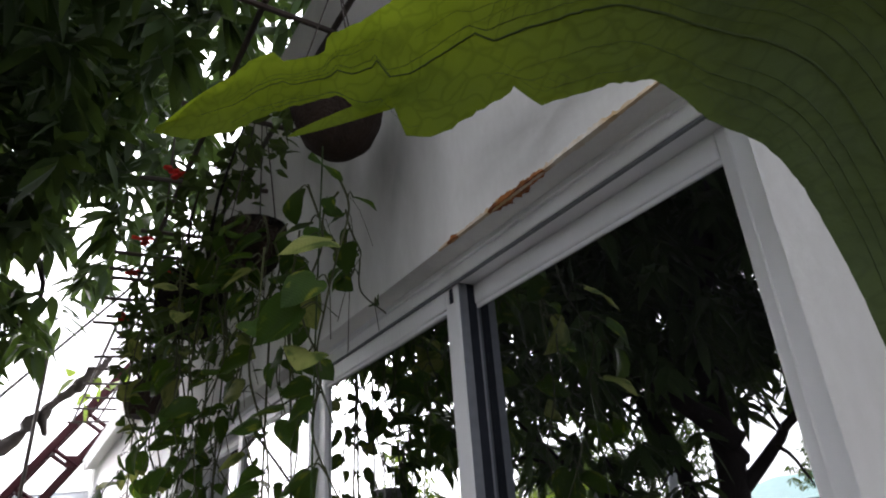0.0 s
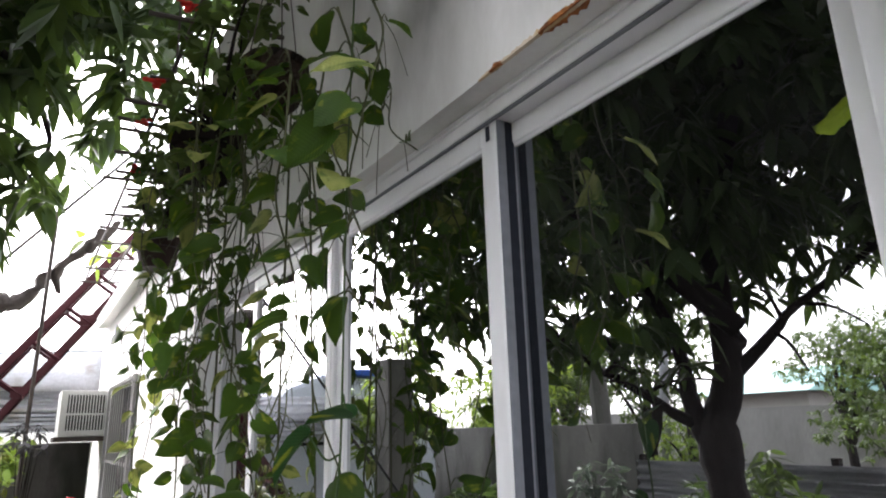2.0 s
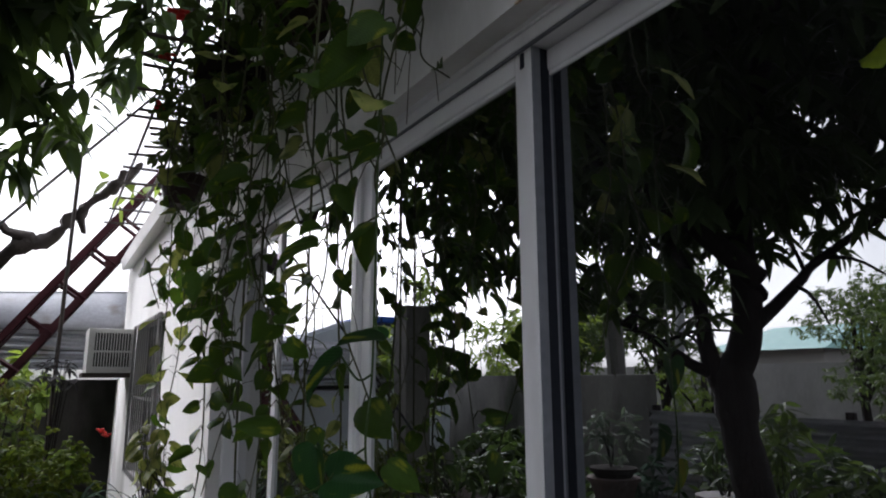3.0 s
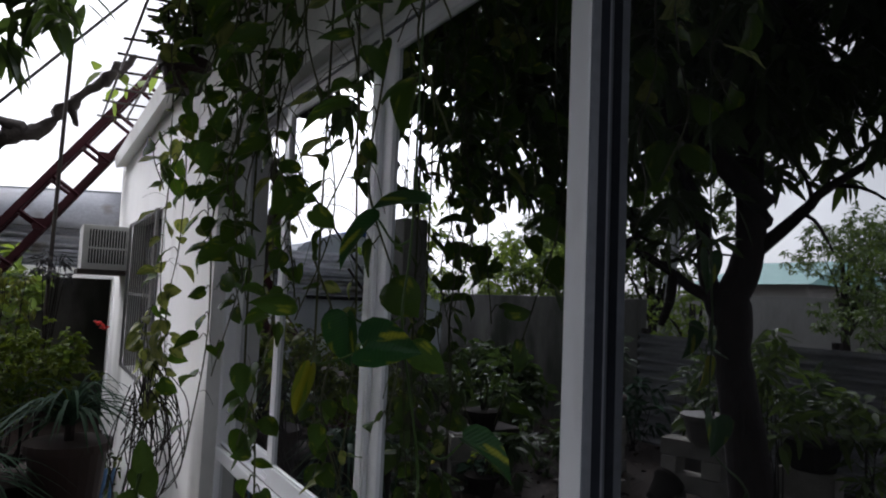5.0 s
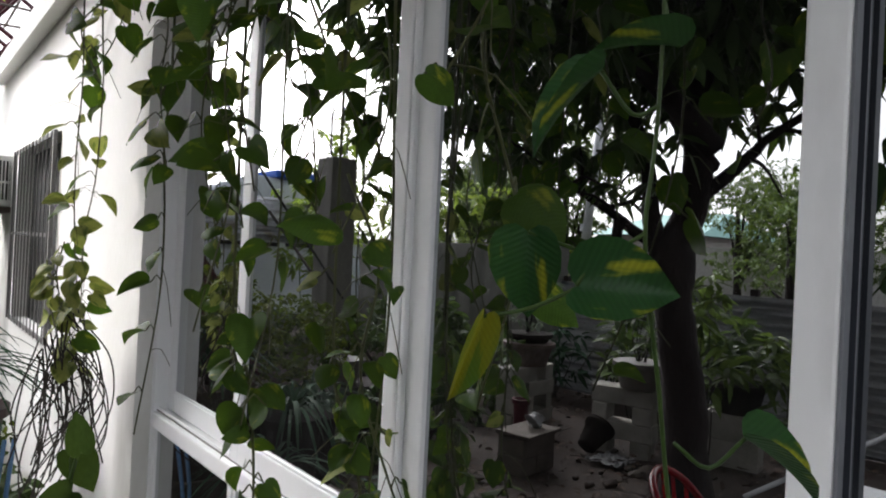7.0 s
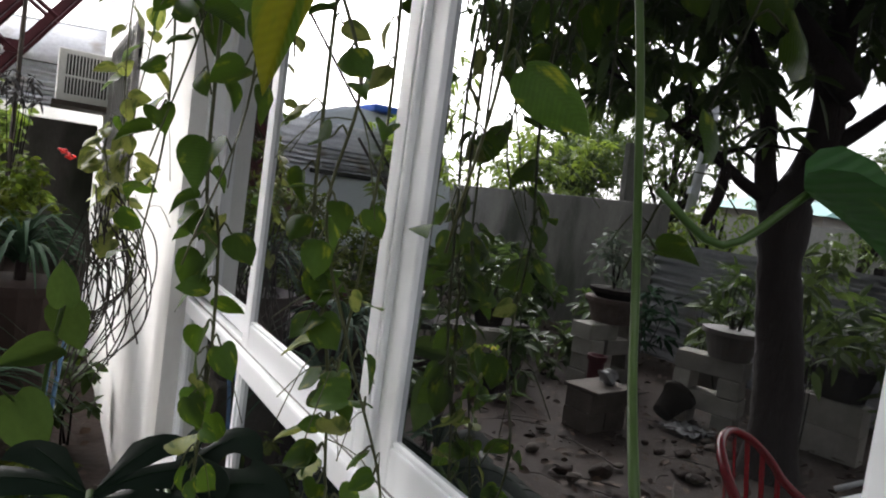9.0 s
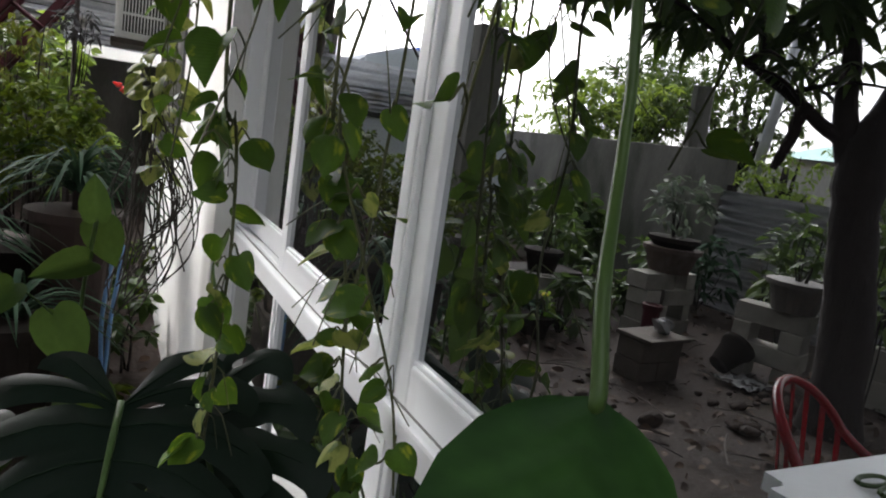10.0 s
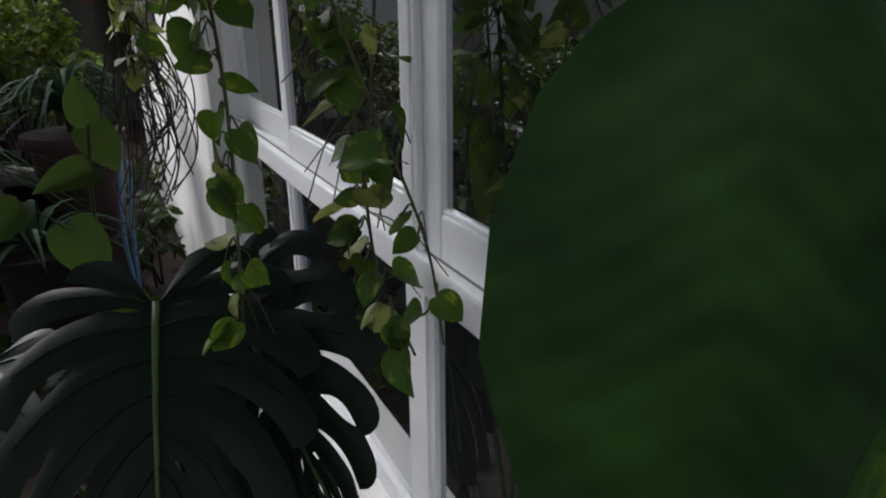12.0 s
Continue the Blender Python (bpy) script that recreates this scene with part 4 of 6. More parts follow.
# thin strands before the white pier
for i, (w, k, s, g) in enumerate((
        (((-0.25, 2.09, 2.45), (-0.25, 2.09, 1.894), (-0.25, 2.09, 1.779), (-0.258, 2.09, 1.671), (-0.25, 2.09, 1.516), (-0.253, 2.09, 1.338), (-0.288, 2.09, 1.075)), 14, 0.105, 0.1),
        (((-0.248, 2.98, 2.75), (-0.248, 2.98, 2.265), (-0.24, 2.98, 1.95), (-0.248, 2.98, 1.695), (-0.239, 2.98, 1.444), (-0.214, 2.98, 1.198)), 22, 0.112, 0.6),
        (((-0.19, 3.0, 2.75), (-0.19, 3.0, 2.218), (-0.178, 3.0, 1.963), (-0.184, 3.0, 1.675), (-0.21, 3.0, 1.469), (-0.209, 3.0, 1.256)), 18, 0.11, 0.65),
        (((-0.243, 1.735, 2.4), (-0.243, 1.735, 1.39), (-0.226, 1.698, 1.25), (-0.224, 1.667, 1.107), (-0.233, 1.643, 0.963), (-0.243, 1.623, 0.839)), 36, 0.073, 0.2),
        (((-0.132, 1.598, 2.4), (-0.132, 1.598, 1.359), (-0.118, 1.559, 1.203), (-0.108, 1.527, 1.074), (-0.104, 1.498, 0.943), (-0.075, 1.463, 0.843)), 40, 0.068, 0.15),
        (((-0.11, 1.53, 2.4), (-0.085, 1.53, 1.75), (-0.07, 1.535, 1.50), (-0.075, 1.53, 1.34), (-0.09, 1.53, 1.15), (-0.11, 1.52, 1.02)), 10, 0.075, 0.1))):
    pothos_vine(w[0], w[-1], k, s, 150 + i, g, way=w, thick=0.0034, roots=0.3)

# the close strand with its large leaves, hanging from the coconut pot
O = Vector((-0.255, 0.937, 2.33))
near = thing("pothos_vine", O, "thick bright pothos vine with large glossy heart leaves", "vine", "hanging pothos vines")
BN = Vector((-0.46, -0.86, 0.20)).normalized()
along = (Vector((-0.309, 0.887, 1.157)) - Vector((-0.290, 0.876, 1.231))).normalized()
along = (along + BN * 0.33 + Vector((0.87, -0.48, 0)) * 0.13).normalized()
BA = Vector((-0.283, 0.886, 1.2345))
bm = bmesh.new()
stem = curve_points([O, (-0.262, 0.945, 1.95), (-0.267, 0.943, 1.60), (-0.274, 0.945, 1.49), (-0.258, 0.938, 1.38), (-0.250, 0.933, 1.312), (-0.257, 0.922, 1.283), (-0.265, 0.912, 1.269), (-0.277, 0.897, 1.2525), BA, BA + along * 0.004 - BN * 0.003], 80)
add_tube(bm, [p - O for p in stem], [0.0014 + 0.0005 * (i / 79) for i in range(80)], 10)
CLOSE = []
for q, m in enumerate((NEARLEAF, NEARGOLD)):
    CLOSE.append(blade_mesh("leaf", HEART, m, fold=0.42, bend=0.22, cup=-0.12, notch=0.10, ripple=0.02, seed=4 + q, cols=8))
NEARLEAVES = (  # stalk start, stalk knee, base, tip, face, width, gold
    ((-0.286, 0.955, 1.487), (-0.300, 0.975, 1.478), (-0.313, 1.021, 1.491), (-0.314, 1.022, 1.425), (-0.80, -0.50, 0.20), 0.85, 0),
    ((-0.275, 0.946, 1.492), (-0.300, 0.970, 1.468), (-0.308, 0.977, 1.453), (-0.268, 0.918, 1.454), (-0.62, -0.70, 0.40), 0.9, 0),
    ((-0.300, 0.975, 1.455), (-0.330, 0.998, 1.436), (-0.357, 1.020, 1.428), (-0.372, 1.032, 1.362), (-0.35, -0.85, 0.25), 0.34, 1),
    ((-0.267, 0.943, 1.585), (-0.282, 0.955, 1.578), (-0.299, 0.971, 1.608), (-0.344, 1.006, 1.556), (0.15, -0.25, 0.9), 0.5, 0),
    ((-0.264, 0.944, 1.66), (-0.262, 0.94, 1.64), (-0.257, 0.935, 1.628), (-0.306, 0.977, 1.634), (-0.1, -0.1, 1.0), 0.8, 0),
    ((-0.252, 0.928, 1.345), (-0.232, 0.912, 1.328), (-0.212, 0.896, 1.350), (-0.164, 0.854, 1.316), (-0.35, -0.1, 0.9), 0.62, 0),
)
for a, kn, b, t, nor, w, gold in NEARLEAVES:
    add_tube(bm, [p - O for p in curve_points([a, kn, b], 9)], 0.0016, 8)
    put_leaf(near, Vector(b) - O, Vector(t) - O, nor, mesh=CLOSE[gold], width=w)
part("stem", bm, VINEBRIGHT, near, smooth=True)
BIGGOLD = mat("large_mottled_leaf", (0.016, 0.050, 0.010), (0.024, 0.065, 0.012), 0.45, scale=2.2, fine=9, bump=0.1, spec=0.2, grain=0.2,
              trans=(0.05, 0.12, 0.015, 0.18), stain=(0.22, 0.24, 0.02), stain_scale=1.6, stain_edge=(0.50, 0.60), stretch=(2.6, 0.9, 1))
BIGROWS = [(0.0, 0.05), (0.012, 0.14), (0.04, 0.23), (0.09, 0.33), (0.18, 0.42), (0.33, 0.47), (0.48, 0.45), (0.62, 0.33), (0.76, 0.21), (0.9, 0.08), (1.0, 0.006)]
big = blade_mesh("leaf", [(u / 2 + v / 2, w) for (u, w), (v, _) in zip(BIGROWS, BIGROWS)], BIGLEAF, fold=0.1, bend=0.12, cup=0.25, notch=-0.02, ripple=0.004, seed=9, cols=8)
bigold = big.copy()
bigold.materials[0] = BIGGOLD
put_leaf(near, BA - O, BA + along * 0.116 - O, BN, mesh=big, width=0.55)
s0, s1 = Vector((-0.262, 0.872, 1.207)), Vector((-0.298, 0.870, 1.155))
put_leaf(near, s0 - O, s1 - O, (-0.5, -0.82, 0.25), gold=True, mesh=bigold, width=1.0)
add_bit = tube([p - O for p in curve_points([BA - BN * 0.003, (-0.270, 0.886, 1.214), s0], 9)], 0.001, 8)
part("leaf_stalk", add_bit, VINEBRIGHT, near, smooth=True)

# ==== hanging pots ====
BROWNPOT = mat("brown_plastic_pot", (0.020, 0.0115, 0.0095), (0.032, 0.019, 0.016), 0.6, scale=6, bump=0.1)
rng = random.Random(21)


def hang(parent, top_z, r, height, n=3):
    """Wires from the rim to a hook above."""
    for k in range(n):
        a = 6.283 * k / n + 0.4
        part("wire", tube([(r * math.cos(a), r * math.sin(a), height), (0, 0, top_z)], 0.0016, 5), IRON, parent)


def hanging_pot(name, loc, r, h, material, top_z, label, group="hanging pots", husk=False):
    pot = thing(name, loc, label, "hanging pot", group)
    if husk:
        bm = add_lathe(bmesh.new(), [(0.012, -0.005), (0.4 * r, 0.006), (0.72 * r, 0.032), (0.93 * r, 0.075), (r, 0.12), (0.97 * r, h - 0.01), (0.93 * r, h), (0.85 * r, h - 0.004), (0.8 * r, h - 0.03)], 22, wob=0.06)
    else:
        bm = pot_mesh(r, r * 0.72, h)
    part("pot", bm, material, pot, smooth=husk)
    part("soil", add_lathe(bmesh.new(), [(0.88 * r, h - 0.032), (0.5 * r, h - 0.02), (0.01, h - 0.015)], 16), SOIL, pot)
    hang(pot, top_z - loc[2], r * 0.92, h)
    return pot


hanging_pot("coconut_pot", (-0.222, 0.95, 2.33), 0.088, 0.16, HUSK, 2.765, "round brown coconut husk hanging pot", husk=True)
hanging_pot("hanging_planter", (-0.245, 1.37, 2.255), 0.072, 0.11, HUSK, 2.765, "small dark husk hanging pot trailing pothos vines", husk=True)
hanging_pot("hanging_planter", (-0.25, 2.75, 2.225), 0.082, 0.115, BROWNPOT, 2.765, "brown clay hanging pot with a flowering shrub")
hanging_pot("hanging_planter", (-0.28, 1.85, 2.27), 0.085, 0.12, DARKPOT, 2.765, "dark hanging planter trailing pothos vines")


def shrub(name, loc, blobs, per_m3, leaves, length, rows, material, label, category, seed, flowers=(), stems=5, group="", fmat=None, hang_=0.1):
    pl = thing(name, loc, label, category, group)
    bm, rnd = bmesh.new(), random.Random(seed)
    for k in range(stems):
        (cx, cy, cz), rr = blobs[k % len(blobs)]
        e = Vector((cx + rnd.uniform(-0.6, 0.6) * rr[0], cy + rnd.uniform(-0.6, 0.6) * rr[1], cz + rnd.uniform(0, 0.7) * rr[2]))
        s = Vector((rnd.uniform(-0.03, 0.03), rnd.uniform(-0.03, 0.03), 0))
        add_tube(bm, curve_points([s, s * 0.5 + e * 0.5 + Vector((rnd.uniform(-0.04, 0.04), rnd.uniform(-0.04, 0.04), 0)), e], 8), [0.007 - 0.0007 * i for i in range(8)], 5)
    part("stem", bm, BARK, pl, smooth=True)
    crown("foliage", blobs, per_m3, leaves, length, rows, material, pl, seed, hang_)
    for p in flowers:
        bm = bmesh.new()
        for q in range(9):
            a, r2 = rnd.uniform(0, 6.28), rnd.uniform(0.1, 1.0) * 0.026
            c = Vector(p) + Vector((r2 * math.cos(a), r2 * math.sin(a), rnd.uniform(-0.006, 0.012)))
            bmesh.ops.create_icosphere(bm, subdivisions=1, radius=0.0105, matrix=Matrix.Translation(c) @ Matrix.Diagonal((1, 1, 0.6, 1)))
        part("flower", bm, fmat or REDFLOWER, pl)
    return pl


shrub("hanging_shrub", (-0.25, 2.75, 2.31), (((-0.02, -0.05, 0.14), (0.12, 0.2, 0.13)), ((-0.04, -0.25, 0.27), (0.13, 0.25, 0.17)), ((0.06, -0.42, 0.20), (0.12, 0.22, 0.17)), ((0.04, -0.15, 0.20), (0.10, 0.22, 0.17))),
      2300, 5, 0.042, OVAL, SHRUB, "small-leaved thorny shrub with red flowers in a hanging pot", "shrub", 31,
      flowers=((-0.13, -0.35, 0.34), (-0.125, -0.15, 0.24), (-0.02, -0.5, 0.30)), stems=9)
shrub("hanging_shrub", (-0.28, 1.85, 2.37), (((-0.03, -0.08, 0.0), (0.12, 0.17, 0.13)), ((0.02, 0.12, 0.10), (0.13, 0.2, 0.16)), ((-0.02, -0.15, 0.20), (0.12, 0.22, 0.13)), ((0.03, -0.42, 0.24), (0.12, 0.18, 0.12))),
      2000, 5, 0.042, OVAL, SHRUB, "leafy shrub crowding a hanging planter", "shrub", 32, flowers=((-0.13, 0.1, 0.2), (-0.12, -0.25, 0.24)), stems=7)

# ==== staghorn frond close to the lens ====
stag = thing("staghorn_fern", (-0.20, 0.10, 1.93), "broad pale green staghorn fern frond with a brown nibbled edge", "fern")
So = Vector((-0.20, 0.10, 1.93))
LOWER = ((-0.547, 0.707, 2.125), (-0.461, 0.598, 2.078), (-0.374, 0.459, 2.038), (-0.315, 0.348, 2.003), (-0.286, 0.259, 1.963), (-0.273, 0.227, 1.911), (-0.266, 0.196, 1.864), (-0.256, 0.187, 1.797), (-0.253, 0.184, 1.751))
UPPER = ((-0.547, 0.706, 2.128), (-0.478, 0.581, 2.153), (-0.408, 0.455, 2.132), (-0.385, 0.369, 2.118), (-0.339, 0.256, 2.077), (-0.298, 0.163, 2.009), (-0.270, 0.109, 1.937), (-0.235, 0.108, 1.856), (-0.215, 0.134, 1.768))
NR = 150
lo, hi = curve_points(LOWER, NR), curve_points(UPPER, NR)
CUT = ((0, 0), (0.05, -0.04), (0.10, 0.06), (0.135, 0.20), (0.205, 0.28), (0.218, 0.10), (0.243, 0.10), (0.249, 0.20), (0.255, -0.17), (0.275, -0.20), (0.32, -0.08), (0.368, 0.05), (0.373, 0.06), (0.378, -0.07), (0.43, -0.03), (0.5, 0), (1, 0))
TOP = ((0, 0), (0.05, 0.05), (0.10, -0.05), (0.13, 0.06), (0.155, 0.02), (0.162, -0.16), (0.20, -0.22), (0.21, 0), (0.28, 0.03), (1, 0))


def step(knots, f):
    """A broken line through knots."""
    for (a, u), (b, v) in zip(knots, knots[1:]):
        if f <= b:
            return u + (v - u) * (f - a) / (b - a)
    return 0.0


bm, grid, ribs = bmesh.new(), [], bmesh.new()
for i in range(NR):
    row, f = [], i / (NR - 1)
    jag = 0.035 * noise.noise(Vector((f * 40, 0.3, 5))) + 0.03 * noise.noise(Vector((f * 110, 2, 1)))
    a, b = step(CUT, f) + jag * (1 - f), 1 + step(TOP, f) - abs(jag) * (1 - f)
    for k in range(15):
        s = a + (b - a) * k / 14
        p = lo[i].lerp(hi[i], s) - So
        bow = 4 * s * (1 - s)
        row.append(bm.verts.new(p + Vector((0.35, 0.25, 0.9)) * (0.012 * bow + 0.006 * noise.noise(Vector((f * 11, s * 3, 9))) + 0.003 * noise.noise(Vector((f * 30, s * 9, 2))))))
    grid.append(row)
for r, s in zip(grid, grid[1:]):
    for k in range(14):
        bm.faces.new((r[k], r[k + 1], s[k + 1], s[k]))
finger = []
for i in range(16):
    u = i / 15
    c0 = Vector((-0.362, 0.440, 2.052)).lerp(Vector((-0.458, 0.585, 2.066)), u) - So
    w = 0.013 * (1 - u) ** 0.55 * (1 + 0.25 * noise.noise(Vector((u * 9, 4, 4)))) + 0.0006
    finger.append([bm.verts.new(c0 + Vector((0.02, -0.015, w * q)) + Vector((0, 0, 0.012 * (1 - u)))) for q in (-1, 0, 1)])
for r, s in zip(finger, finger[1:]):
    for k in range(2):
        bm.faces.new((r[k], r[k + 1], s[k + 1], s[k]))
for k, q0, q1 in ((2, 85, 146), (3, 55, 146), (4, 90, 148), (6, 8, 148), (7, 14, 110), (8, 80, 148), (9, 45, 146), (11, 60, 140), (12, 90, 146)):
    add_tube(ribs, [grid[i][k].co + Vector((-0.0004, -0.0004, -0.0006)) for i in range(q0, q1)], [(0.0010 if k == 6 else 0.00036) * math.sin(math.pi * (i - q0 + 1) / (q1 - q0 + 1)) ** 0.5 for i in range(q0, q1)], 5)
for q in range(26):
    i0, k0 = 14 + (q * 37) % 110, 2 + (q * 5) % 10
    run = [grid[min(i0 + 2 * s, NR - 1)][min(13, max(1, k0 + int(s * 0.4 * (1 if q % 2 else -1))))].co + Vector((-0.0004, -0.0004, -0.0005)) for s in range(10)]
    add_tube(ribs, curve_points(run, 14), 0.00016, 4)
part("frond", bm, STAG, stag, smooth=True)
part("vein", ribs, STAGVEIN, stag, smooth=True)
mount = thing("fern_mount", (-0.10, 0.02, 1.9), "dark fibrous board on the wall carrying the fern", "plant mount")
part("board", box((-0.012, -0.12, -0.16), (0.02, 0.10, 0.16), 0.006), HUSK, mount)
bm = bmesh.new()
bmesh.ops.create_icosphere(bm, subdivisions=3, radius=0.085, matrix=Matrix.Translation((-0.04, 0.0, 0)) @ Matrix.Diagonal((0.7, 1, 1, 1)))
for v in bm.verts:
    v.co += v.co.normalized() * 0.015 * noise.noise(v.co * 30)
part("root_ball", bm, HUSK, mount, smooth=True)

# ==== monstera below the window ====
mon = thing("monstera_plant", (-0.36, 1.72, 0.0), "large dark split-leaf monstera beside the wall", "monstera")


def between(knots, f):
    """A value on a broken line of (place, value) knots."""
    for (a, u), (b, v) in zip(knots, knots[1:]):
        if f <= b:
            return u + (v - u) * (f - a) / (b - a)
    return knots[-1][1]


def monstera_leaf(base, tip, normal, width, seed, drop=0.15):
    """A heart-shaped blade whose lobes fan from the stalk; between them run slits, some closed again at the rim."""
    rnd = random.Random(seed)
    bm = bmesh.new()
    nl, ns, lanes = 9, 20, 6
    reach = ((0, 0.26), (0.10, 0.40), (0.25, 0.54), (0.45, 0.58), (0.65, 0.50), (0.85, 0.34), (1.0, 0.20))

    def spot(side, u, s, long, bulge):
        turn = radians(152 - 147 * u**0.85 - 30 * s * min(1.0, u * 4))
        r = long * width / 0.58 * s
        y = 0.84 * max(0.0, (u - 0.2) / 0.8) + r * math.cos(turn)
        x = r * math.sin(turn)
        return (side * x, y, 0.10 * x - drop * y * abs(y) - 0.42 * x * x + bulge)

    for side in (-1, 1):
        cuts = [(0.0, 0, 2.0, False)] + [(rnd.uniform(0.008, 0.019), rnd.uniform(0.28, 0.62), rnd.uniform(0.82, 0.94), rnd.random() < 0.4) for _ in range(nl - 1)] + [(0.0, 0, 2.0, False)]
        holes = [(rnd.uniform(0.006, 0.012), rnd.uniform(0.10, 0.16), rnd.uniform(0.24, 0.30)) if rnd.random() < 0.6 else None for _ in range(nl + 1)]
        for k in range(nl):
            rows = []
            scale = rnd.uniform(0.94, 1.05)
            for j in range(ns + 1):
                s = j / ns

                def gap(n):
                    w, s0, s1, shut = cuts[n]
                    if w and holes[n] and holes[n][1] < s < holes[n][2]:
                        return holes[n][0] * math.sin(math.pi * (s - holes[n][1]) / (holes[n][2] - holes[n][1]))
                    if s < s0 or w == 0:
                        return 0.0
                    if shut:
                        return w * math.sin(math.pi * (s - s0) / (s1 - s0)) ** 0.8 if s < s1 else 0.0
                    return w * min(1.0, (s - s0) / (1 - s0) * 1.3) ** 0.7

                a, b = k / nl + gap(k), (k + 1) / nl - gap(k + 1)
                out = []
                for q in range(lanes + 1):
                    f = q / lanes
                    u = a + (b - a) * f
                    rim = 1 - 0.13 * (2 * f - 1) ** 2 * s
                    out.append(bm.verts.new(spot(side, u, s, between(reach, u) * rim * scale ** s, 0.010 * (1 - (2 * f - 1) ** 2) * min(1, 2 * s))))
                rows.append(out)
            for r, t in zip(rows, rows[1:]):
                for q in range(lanes):
                    bm.faces.new((r[q], r[q + 1], t[q + 1], t[q]) if side > 0 else (r[q + 1], r[q], t[q], t[q + 1]))
    bmesh.ops.remove_doubles(bm, verts=bm.verts, dist=0.0015)
    m = leaf_pose(base, tip, normal)
    bmesh.ops.transform(bm, matrix=m, verts=bm.verts)
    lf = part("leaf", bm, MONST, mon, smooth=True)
    veins = bmesh.new()
    ribs = tube([m @ Vector((0, u, -drop * u * abs(u) + 0.004)) for u in np.linspace(-0.02, 0.98, 12)], [0.0062 - 0.0004 * i for i in range(12)], 7)
    for k in range(nl):
        for side in (-1, 1):
            u = (k + 0.5) / nl
            add_tube(veins, [m @ (Vector(spot(side, u, q, between(reach, u), 0.010 * min(1, 2 * q))) + Vector((0, 0, 0.002))) for q in (0, 0.2, 0.4, 0.6, 0.8)], [0.0026, 0.0021, 0.0016, 0.0011, 0.0005], 5)
    part("side_vein", veins, MONSTVEIN, lf, smooth=True)
    part("midrib", ribs, MONSTRIB, lf, smooth=True)
    return lf


MO = Vector((-0.36, 1.72, 0.0))
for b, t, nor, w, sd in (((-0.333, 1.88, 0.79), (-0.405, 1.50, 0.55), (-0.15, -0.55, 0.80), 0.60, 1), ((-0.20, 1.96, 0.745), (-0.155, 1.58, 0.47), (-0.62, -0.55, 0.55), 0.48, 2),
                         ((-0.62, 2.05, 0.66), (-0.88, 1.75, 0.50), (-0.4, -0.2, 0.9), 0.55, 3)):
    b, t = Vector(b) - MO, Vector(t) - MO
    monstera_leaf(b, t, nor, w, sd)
    part("stalk", tube(curve_points([(0.02 * sd, 0.05, 0), (b.x * 0.6, b.y * 0.7 + 0.1, b.z * 0.6), b], 10), 0.006, 7), MONSTRIB, mon, smooth=True)

# ==== side bed between house and shed ====
shrub("croton_bush", (-0.69, 4.1, 0.62), (((0.04, 0, 0.50), (0.24, 0.3, 0.22)), ((0.22, -0.05, 0.45), (0.13, 0.25, 0.18)), ((-0.14, 0.05, 0.36), (0.22, 0.3, 0.26)), ((-0.5, 0.1, 0.30), (0.3, 0.35, 0.28))),
            2300, 9, 0.036, OVAL, CROTON, "yellow-green croton bush with a red flower", "bush", 41, flowers=((0.34, 0.10, 0.69), (0.36, 0.07, 0.67)), stems=8)
pot = thing("bed_planter", (-0.75, 4.05, 0), "tall dark planter holding the croton bush", "planter")
part("pot", pot_mesh(0.34, 0.26, 0.62), DARKPOT, pot)
part("soil", add_lathe(bmesh.new(), [(0.30, 0.585), (0.15, 0.60), (0.01, 0.60)], 16), SOIL, pot)


def strap_plant(loc, n, length, seed, label="clump of long arching strap leaves", mat_=None, rows=STRAPROWS, spread_=0.8, group="strap leaf plants", lift=0.0):
    rng = np.random.default_rng(seed)
    pl = thing("strap_leaf_plant", loc, label, "plant", group)
    verts, faces = [], []
    for k in range(n):
        a, el, ln = rng.uniform(0, 6.283), rng.uniform(0.5, 1.4), length * rng.uniform(0.6, 1.15)
        d = np.array([math.cos(a) * math.cos(el) * spread_, math.sin(a) * math.cos(el) * spread_, math.sin(el)])
        side = np.array([-math.sin(a), math.cos(a), 0])
        w = 0.011 * rng.uniform(0.7, 1.3)
        base = len(verts)
        for i in range(9):
            u = i / 8
            c = np.array([0, 0, lift * (0.4 + 0.6 * k / n)]) + d * ln * u + np.array([math.cos(a), math.sin(a), 0]) * 0.35 * ln * u * u + np.array([0, 0, -1]) * 0.85 * ln * u**2.4
            ww = w * (1 - u) ** 0.5 + 0.0008
            verts += [tuple(c - side * ww), tuple(c + np.array([0, 0, -0.35 * ww])), tuple(c + side * ww)]
            if i:
                b = base + 3 * i
                faces += [(b - 3, b - 2, b + 1, b), (b - 2, b - 1, b + 2, b + 1)]
    if lift:
        part("stem", tube([(0, 0, -0.01), (0, 0, lift)], 0.022, 7), BARK, pl)
    me = bpy.data.meshes.new("leaves")
    me.from_pydata(verts, [], faces)
    me.materials.append(mat_ or STRAP)
    me.polygons.foreach_set("use_smooth", [True] * len(me.polygons))
    ob = new("leaves", me)
    ob.parent = pl
    return pl


